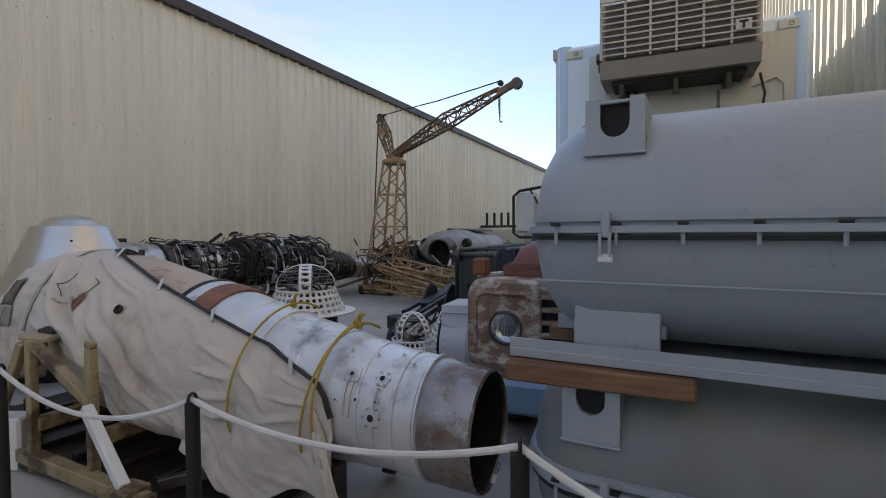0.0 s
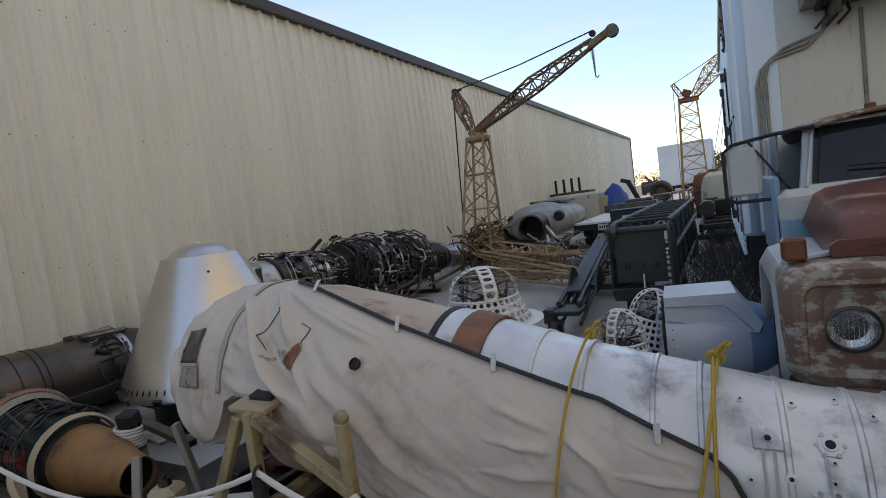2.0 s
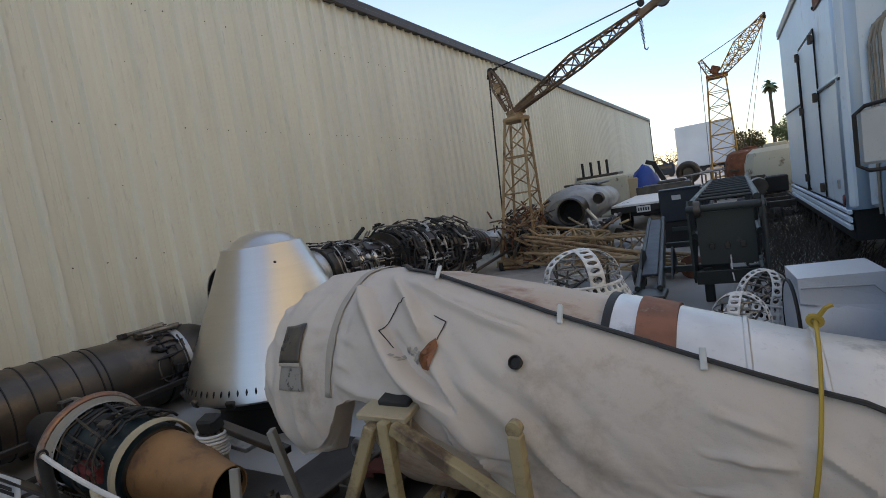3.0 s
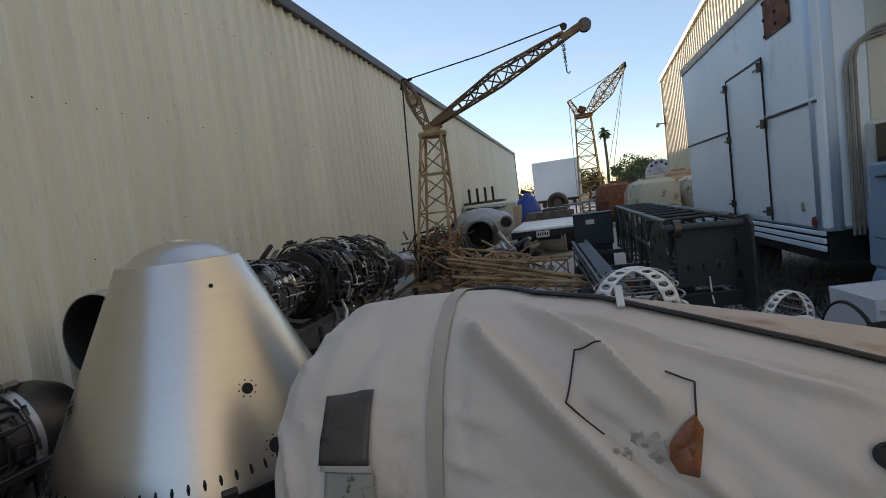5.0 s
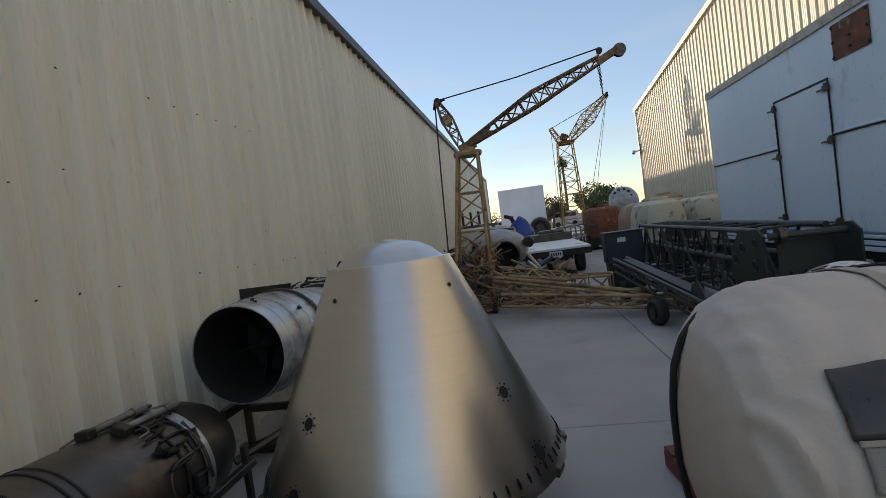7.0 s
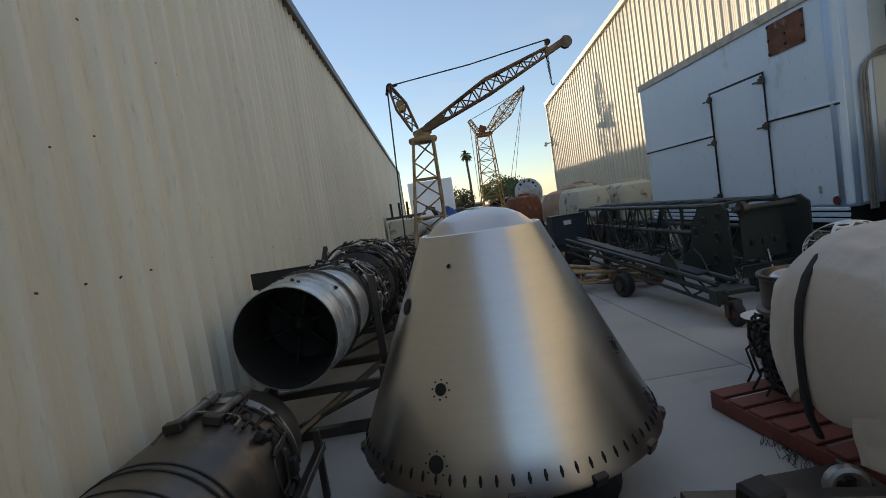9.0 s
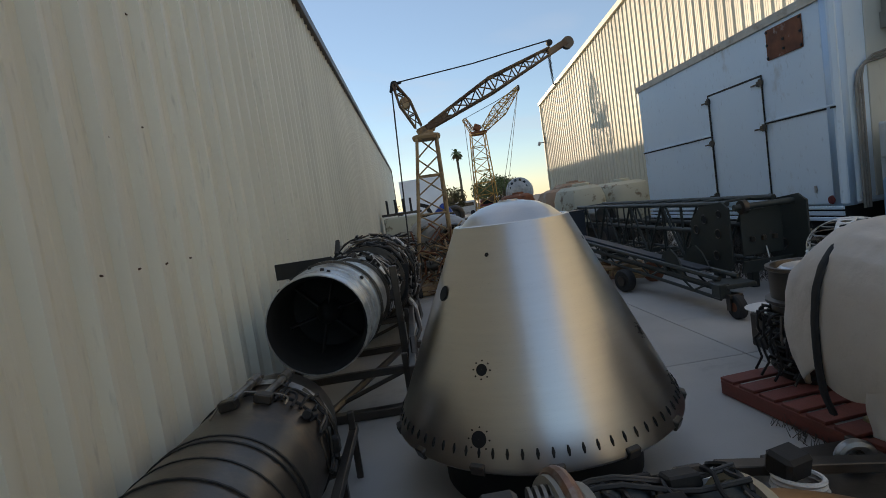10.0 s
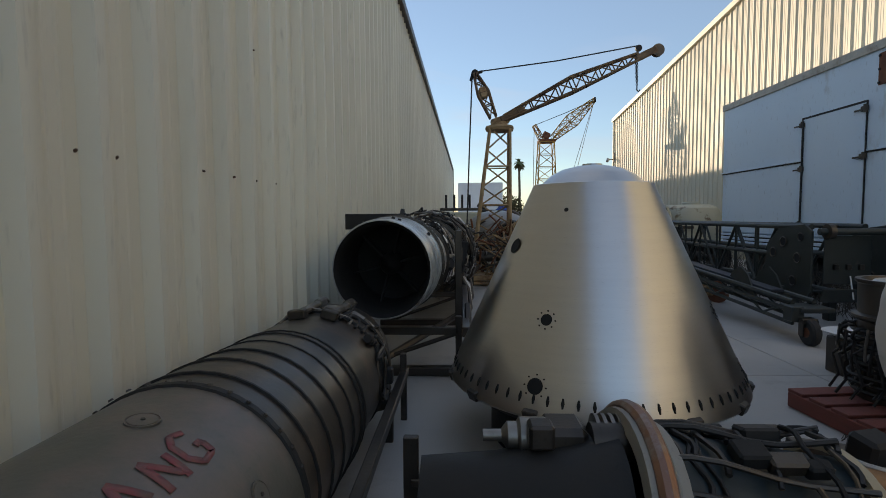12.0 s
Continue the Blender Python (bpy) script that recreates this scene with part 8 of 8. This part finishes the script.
for k in range(34):
    a = Vector((rnd.uniform(-0.5, 0.5), rnd.uniform(-0.6, 0.6), rnd.uniform(0.05, 0.6)))
    b = a + Vector((rnd.uniform(-0.5, 0.5), rnd.uniform(-0.5, 0.5), rnd.uniform(-0.3, 0.4)))
    b.z = max(b.z, 0.03)
    if k % 3:
        part("scrap_tube", Geo().cyl(a, b, rnd.uniform(0.014, 0.04), n=7), rnd.choice((YELLOW, ALU, BROWNSTEEL, DARKSTEEL)), t)
    else:
        part("scrap_plate", Geo().box((a + b) / 2, (rnd.uniform(0.15, 0.4), rnd.uniform(0.1, 0.3), 0.015), (rnd.uniform(-50, 50), rnd.uniform(-50, 50), rnd.uniform(0, 90)), 0.004), rnd.choice((ALU, DARKSTEEL, WHITE)), t)
part("scrap_base", Geo().box((0, 0, 0.05), (1.0, 1.2, 0.10), None, 0.02), DARKSTEEL, t)


def flatbed():
    t = thing("flatbed_truck", "white flatbed truck parked tail first with a pale number plate", "truck")
    part("deck", Geo().box((-4.10, 16.4, 0.72), (1.75, 4.4, 0.07), None, 0.01), WHITE, t)
    part("tail_bar", Geo().box((-4.10, 14.18, 0.62), (1.75, 0.06, 0.16), None, 0.01), BLACK, t)
    part("number_plate", Geo().box((-4.15, 14.14, 0.60), (0.34, 0.01, 0.16)), LABEL, t)
    for k in range(5):
        part("plate_mark", Geo().box((-4.27 + k * 0.06, 14.133, 0.60), (0.035, 0.004, 0.08)), NAVY, t)
    part("chassis", Geo().box((-4.10, 16.4, 0.52), (0.8, 4.2, 0.2)), BLACK, t)
    for x in (-4.75, -3.45):
        for y in (15.1, 18.9):
            w = part("wheel", Geo().lathe([(-0.11, 0.2), (-0.12, 0.34), (-0.09, 0.38), (0.09, 0.38), (0.12, 0.34), (0.11, 0.2)], (x, y, 0.38), (1, 0, 0), 24), RUBBER, t)
            part("rim", Geo().cyl((x - 0.08, y, 0.38), (x + 0.08, y, 0.38), 0.2, n=18), ALU, w)
    part("headboard", Geo().box((-4.1, 18.55, 0.88), (1.7, 0.06, 0.26), None, 0.01), DARKSTEEL, t)
    c = part("cab", Geo().box((-4.1, 19.4, 0.80), (1.6, 1.4, 0.42), None, 0.08).box((-3.9, 19.6, 1.04), (0.9, 0.8, 0.14), None, 0.05), DARKSTEEL, t)
    part("rear_window", Geo().box((-4.1, 18.685, 0.90), (1.0, 0.02, 0.12)), WINDSCREEN, c)


flatbed()
t = thing("tarpaulin_bundle", "crumpled bright blue tarpaulin over a machine", "tarpaulin", (-4.95, 20.9, 0))
t.scale = (0.72, 0.66, 1.02)
g = Geo()
rows = []
for i in range(15):
    th = math.pi * 0.5 * i / 14
    rows.append([Vector(((0.74 + 0.10 * noise.noise((math.cos(p), math.sin(p) * 2, th * 3))) * math.cos(th) * math.cos(p), (0.7 + 0.08 * noise.noise((p, th, 1))) * math.cos(th) * math.sin(p), 0.55 + (1.15 + 0.12 * noise.noise((p * 2, th * 2, 4))) * math.sin(th))) for p in [2 * math.pi * k / 28 for k in range(28)]])
part("sheet", g.quadstrip(rows), TARP, t)
part("machine", Geo().box((0, 0, 0.36), (1.2, 1.1, 0.72), None, 0.02), BLACK, t)
t = thing("wheel_stack", "dark tyre standing against the tarpaulin bundle", "tyre", (-7.0, 28.0, 0))
part("tyre", Geo().torus((0, 0, 0.95), (0.3, 1, 0), 0.28, 0.11, 28, 10), RUBBER, t)
part("stand", Geo().box((0, 0.1, 0.28), (0.5, 0.4, 0.56), None, 0.01), DARKSTEEL, t)
t = thing("crane_arm", "black hydraulic loader arm folded upright", "loader arm", (-5.0, 27.6, 0.0))
part("arm", Geo().box((0, 0, 0.95), (0.22, 0.25, 1.9), (0, -24, 0), 0.02), BLACK, t)
part("jib", Geo().box((-0.5, 0, 1.85), (0.5, 0.2, 0.2), (0, 20, 0), 0.02), BLACK, t)
part("foot", Geo().box((0.35, 0, 0.08), (0.8, 0.6, 0.16), None, 0.02), BLACK, t)
t = thing("spare_tyre", "rust brown truck tyre leaning by the flatbed", "tyre", (-3.9, 27.8, 0))
part("rim", Geo().torus((0, 0, 1.1), (0.15, 1, 0.1), 0.40, 0.16, 28, 10), BROWNSTEEL, t)
part("disc", Geo().cyl((0, 0.03, 1.1), (0, 0.08, 1.1), 0.34, n=24), BROWNSTEEL, t)
part("prop", Geo().box((0, 0.1, 0.36), (0.4, 0.3, 0.72), None, 0.02), BLACK, t)
for k in range(5):
    t = thing("chassis_frame", "bare dark vehicle chassis frame with pipes", "chassis", (-3.3 + 0.3 * k, 20.5 + 0.9 * k, 0), -8 + 4 * k, "chassis frames")
    part("rail", Geo().box((-0.35, 0, 0.62), (0.07, 1.5, 0.12), None, 0.006), DARKSTEEL, t)
    part("rail", Geo().box((0.35, 0, 0.62), (0.07, 1.5, 0.12), None, 0.006), DARKSTEEL, t)
    for y in (-0.6, 0.0, 0.6):
        part("crossmember", Geo().cyl((-0.35, y, 0.62), (0.35, y, 0.62), 0.04, n=8), PIPE, t)
    for x in (-0.35, 0.35):
        for y in (-0.5, 0.5):
            part("leg", Geo().box((x, y, 0.28), (0.08, 0.08, 0.56), None, 0.006), BROWNSTEEL, t)
    part("hoop", Geo().tube([(-0.4, 0.1, 0.68), (-0.4, 0.1, 1.05), (-0.3, 0.1, 1.12), (0.3, 0.1, 1.12), (0.4, 0.1, 1.05), (0.4, 0.1, 0.68)], 0.03, 8), PIPE, t)

t = thing("bulk_crate", "beige box machine with three upright black posts on top", "machine", (-6.75, 21.2, 0))
part("body", Geo().box((0.3, 0, 0.75), (1.9, 1.6, 1.5), None, 0.05), CAMO, t)
part("rack", Geo().box((0.1, 0, 1.62), (1.6, 1.2, 0.10), None, 0.02), DARKSTEEL, t)
for x in (-0.45, -0.12, 0.2, 0.5):
    part("post", Geo().box((x, -0.4, 1.92), (0.09, 0.09, 0.58), None, 0.01), BLACK, t)
part("side_box", Geo().box((1.35, -0.2, 0.9), (0.5, 1.0, 0.9), None, 0.04), TANDUST, t)


def hull(x, y, w, d, h, mat, label, rz=0.0):
    t = thing("vehicle_hull", label, "vehicle", (x, y, 0), rz, "derelict vehicle hulls")
    rings = []
    for z, s in ((0.45, 0.90), (0.75, 1.0), (h * 0.78, 0.96), (h * 0.94, 0.84), (h, 0.62)):
        rr = []
        for k in range(28):
            a = 2 * math.pi * k / 28
            c, q = math.cos(a), math.sin(a)
            m = (abs(c) ** 4 + abs(q) ** 4) ** -0.25
            rr.append((w / 2 * s * c * m, d / 2 * s * q * m, z))
        rings.append(rr)
    part("body", Geo().quadstrip(rings, True, (True, True)), mat, t)
    part("skirt", Geo().box((0, 0, 0.34), (w * 0.85, d * 0.9, 0.3)), BLACK, t)
    part("hatch", Geo().lathe([(0, 0.26), (0.07, 0.25), (0.09, 0.2), (0.09, 0)], (0.1, 0, h), (0, 0, 1), 20), mat, t)
    for sx in (-1, 1):
        for sy in (-1, 1):
            part("wheel", Geo().cyl((sx * w * 0.36 - 0.1, sy * d * 0.3, 0.3), (sx * w * 0.36 + 0.1, sy * d * 0.3, 0.3), 0.3, n=20), RUBBER, t)
    part("step", Geo().box((-w * 0.3, -d / 2 - 0.02, h * 0.6), (0.3, 0.06, 0.08), None, 0.01), DARKSTEEL, t)


hull(-1.20, 15.4, 1.25, 2.0, 1.66, CAMO, "pale green armoured hull with flaking paint")
hull(0.25, 15.8, 1.5, 2.2, 1.62, CAMO, "pale green armoured hull with dark peeling patches")
hull(-0.4, 18.6, 2.4, 2.2, 1.68, DUSTRUST, "dusty rust-brown vehicle hull in the shade")
hull(-1.55, 22.6, 1.5, 2.0, 1.72, RUST, "rust-red vehicle cab shell")
hull(0.6, 21.5, 1.5, 2.4, 1.85, DUSTRUST, "dusty tan vehicle hull beside the gable wall")
t = thing("aircraft_nose", "dull grey aircraft nose with a glazed round dome", "aircraft", (5.9, 55.0, 0), -14)
part("dome", Geo().lathe([(0, 1.5), (1.0, 1.38), (1.7, 1.05), (2.1, 0.5), (2.2, 0)], (0, 0, 2.0), (0, -0.9, 0.3), 28), NACELLE, t)
for k in range(10):
    a = 2 * math.pi * k / 10
    part("pane", Geo().box((0.80 * math.cos(a), -1.74, 2.58 + 0.76 * math.sin(a)), (0.26, 0.04, 0.26), (15, math.degrees(-a), 0), 0.02), WINDSCREEN, t)
part("fuselage", Geo().cyl((0, 0, 2.1), (0, 8, 1.6), 1.5, 1.2, 28), NACELLE, t)
part("gear", Geo().box((0, 1, 0.3), (0.5, 0.5, 0.8), None, 0.05), BLACK, t)

t = thing("box_trailer", "large plain white box trailer far down the yard", "trailer", (-4.25, 64.5, 0), -3)
part("body", Geo().box((0, 0, 3.2), (5.5, 3.0, 4.6), None, 0.08), FARWHITE, t)
part("chassis", Geo().box((0, 0, 0.75), (5.0, 2.4, 0.3)), BLACK, t)
for x in (-1.8, 1.8):
    for y in (-0.9, 0.9):
        part("wheel", Geo().cyl((x - 0.15, y, 0.5), (x + 0.15, y, 0.5), 0.5, n=20), RUBBER, t)
for k, (x, y, w, h, m) in enumerate(((-9.5, 75, 2.0, 1.5, NAVY), (-6.5, 80, 4.0, 1.6, WHITE), (1.2, 70, 3.4, 1.7, WHITE), (4.2, 66, 2.4, 1.6, REDP), (8.8, 80, 5.0, 1.9, FARWHITE))):
    t = thing("parked_van", "distant parked vehicle at the far end of the yard", "vehicle", (x, y, 0), 0, "distant vehicles")
    part("body", Geo().box((0, 0, 0.3 + h / 2), (w, 1.9, h), None, 0.15), m, t)
    part("window", Geo().box((0, -0.96, 0.3 + h * 0.72), (w * 0.8, 0.03, h * 0.28), None, 0.01), WINDSCREEN, t)
    for s in (-1, 1):
        part("wheel", Geo().cyl((s * w * 0.32, -0.98, 0.33), (s * w * 0.32, -0.75, 0.33), 0.33, n=16), RUBBER, t)


# ---- trees ----
def tree(x, y, h, w, mat, label, seed, bare=False, base=0.25, leaves=1800, size=0.16):
    rnd = random.Random(seed)
    t = thing("tree", label, "tree", (x, y, 0), group="trees beyond the yard")
    part("trunk", Geo().tube([(0, 0, -0.1), (0.05 * w, 0, h * 0.25), (0.0, 0.03 * w, h * 0.5)], [0.05 * h, 0.04 * h, 0.025 * h], 8), BARK, t)
    clumps = []
    for k in range(14):
        a, e = rnd.uniform(0, 6.28), rnd.uniform(0.1, 1.0)
        r = w * 0.5 * rnd.uniform(0.35, 0.85)
        c = Vector((r * math.cos(a), r * math.sin(a), h * (base + (1 - base) * (0.25 + 0.55 * e * rnd.uniform(0.6, 1)))))
        clumps.append((c, w * rnd.uniform(0.12, 0.24)))
        part("limb", Geo().tube([(0, 0, h * 0.28), Vector((0, 0, h * 0.42)).lerp(c, 0.5), c], [0.02 * h, 0.012 * h, 0.005 * h], 6), BARK, t)
    g = Geo()
    for k in range(leaves):
        c, r = rnd.choice(clumps)
        d = Vector((rnd.gauss(0, 1), rnd.gauss(0, 1), rnd.gauss(0, 0.8))).normalized() * r * rnd.uniform(0.3, 1.15) ** 0.6
        p = c + d
        u = Vector((rnd.gauss(0, 1), rnd.gauss(0, 1), rnd.gauss(0, 1))).normalized()
        v = u.cross(Vector((rnd.gauss(0, 1), rnd.gauss(0, 1), rnd.gauss(0, 1)))).normalized()
        s = size * rnd.uniform(0.6, 1.3)
        b = len(g.v)
        g.v += [tuple(p - u * s), tuple(p + v * s * 0.45), tuple(p + u * s), tuple(p - v * s * 0.45)]
        g.f.append((b, b + 1, b + 2, b + 3))
    part("crown", g, mat, t)


tree(4.0, 62, 5.2, 4.6, LEAF, "round dark green tree beyond the parked vehicles", 1, leaves=2600)
tree(6.2, 66, 4.6, 4.4, LEAF2, "sparse olive green tree beyond the parked vehicles", 2, leaves=1500)
tree(-0.6, 68, 4.6, 3.8, LEAF2, "dry brownish shrub tree behind the far crane", 3, leaves=1700, base=0.1)
tree(-2.4, 95, 5.0, 6.0, LEAF2, "hazy olive tree line tree", 5, leaves=1800, size=0.25, base=0.1)
tree(1.2, 98, 4.2, 6.0, LEAF, "low green tree beyond the yard", 6, leaves=1800, size=0.25, base=0.1)
tree(-10.5, 90, 5.0, 6.0, LEAF2, "bare-looking pale winter tree beyond the shed", 7, leaves=500, size=0.15, base=0.15)
tree(9.5, 95, 5.0, 7.0, LEAF, "green tree beyond the yard", 8, leaves=1800, size=0.25, base=0.1)


def palm(x, y, h, s=1.0):
    rnd = random.Random(9)
    t = thing("palm_tree", "tall slim fan palm with a small drooping crown", "palm", (x, y, 0))
    part("trunk", Geo().tube([(0, 0, -0.2), (0.15, 0, h * 0.5), (0, 0, h)], [0.32, 0.24, 0.22], 10), BARK, t)
    for k in range(34):
        a, e = rnd.uniform(0, 6.28), rnd.uniform(-0.9, 1.2)
        L = rnd.uniform(1.2, 1.7) * s
        d = Vector((math.cos(a) * math.cos(e), math.sin(a) * math.cos(e), math.sin(e)))
        side = d.cross(Vector((0, 0, 1))).normalized()
        g = Geo()
        rows = []
        for j in range(6):
            f = j / 5
            p = Vector((0, 0, h)) + d * L * f + Vector((0, 0, -0.45 * L * f * f))
            w = 0.34 * s * math.sin(math.pi * (0.12 + 0.86 * f))
            rows.append([p - side * w - Vector((0, 0, w * 0.3)), p, p + side * w - Vector((0, 0, w * 0.3))])
        part("frond", g.grid(rows), LEAF if e > -0.3 else LEAF2, t)


palm(4.5, 100.0, 11.9)

# ---- weeds under the truck box ----
rnd = random.Random(71)
g = Geo()
for k in range(900):
    b = Vector((rnd.uniform(-1.88, -0.9), rnd.uniform(6.2, 12.0), 0.0))
    m = b + Vector((rnd.uniform(-0.25, 0.25), rnd.uniform(-0.25, 0.25), rnd.uniform(0.15, 0.45)))
    e = m + Vector((rnd.uniform(-0.3, 0.3), rnd.uniform(-0.3, 0.3), rnd.uniform(0.0, 0.35)))
    g.tube([b, m, e], [0.004, 0.003, 0.0015], 4)
single("dry_weeds", g, WEED, "tangled dry grey weeds beneath the truck box", "weeds", kind="stuff")
g = Geo()
for k in range(160):
    b = Vector((rnd.uniform(-4.35, -4.2), rnd.uniform(2.4, 3.2), 0.0))
    g.tube([b, b + Vector((rnd.uniform(-0.04, 0.04), rnd.uniform(-0.04, 0.04), rnd.uniform(0.02, 0.07)))], [0.003, 0.001], 4)
single("grass_tuft", g, WEED, "sparse dry grass growing from a paving joint", "grass", kind="stuff")
t = thing("security_camera", "small wall lamp and camera bracket on the gable corner", "camera", (EX - 0.05, EEND - 0.15, 4.35))
part("bracket", Geo().box((-0.15, 0, 0), (0.35, 0.05, 0.05), None, 0.01).box((-0.02, 0, 0.1), (0.06, 0.06, 0.5), None, 0.01), DARKSTEEL, t)
part("lamp_head", Geo().cyl((-0.32, 0, 0.0), (-0.40, -0.1, -0.12), 0.09, 0.07, 12), GREY, t)
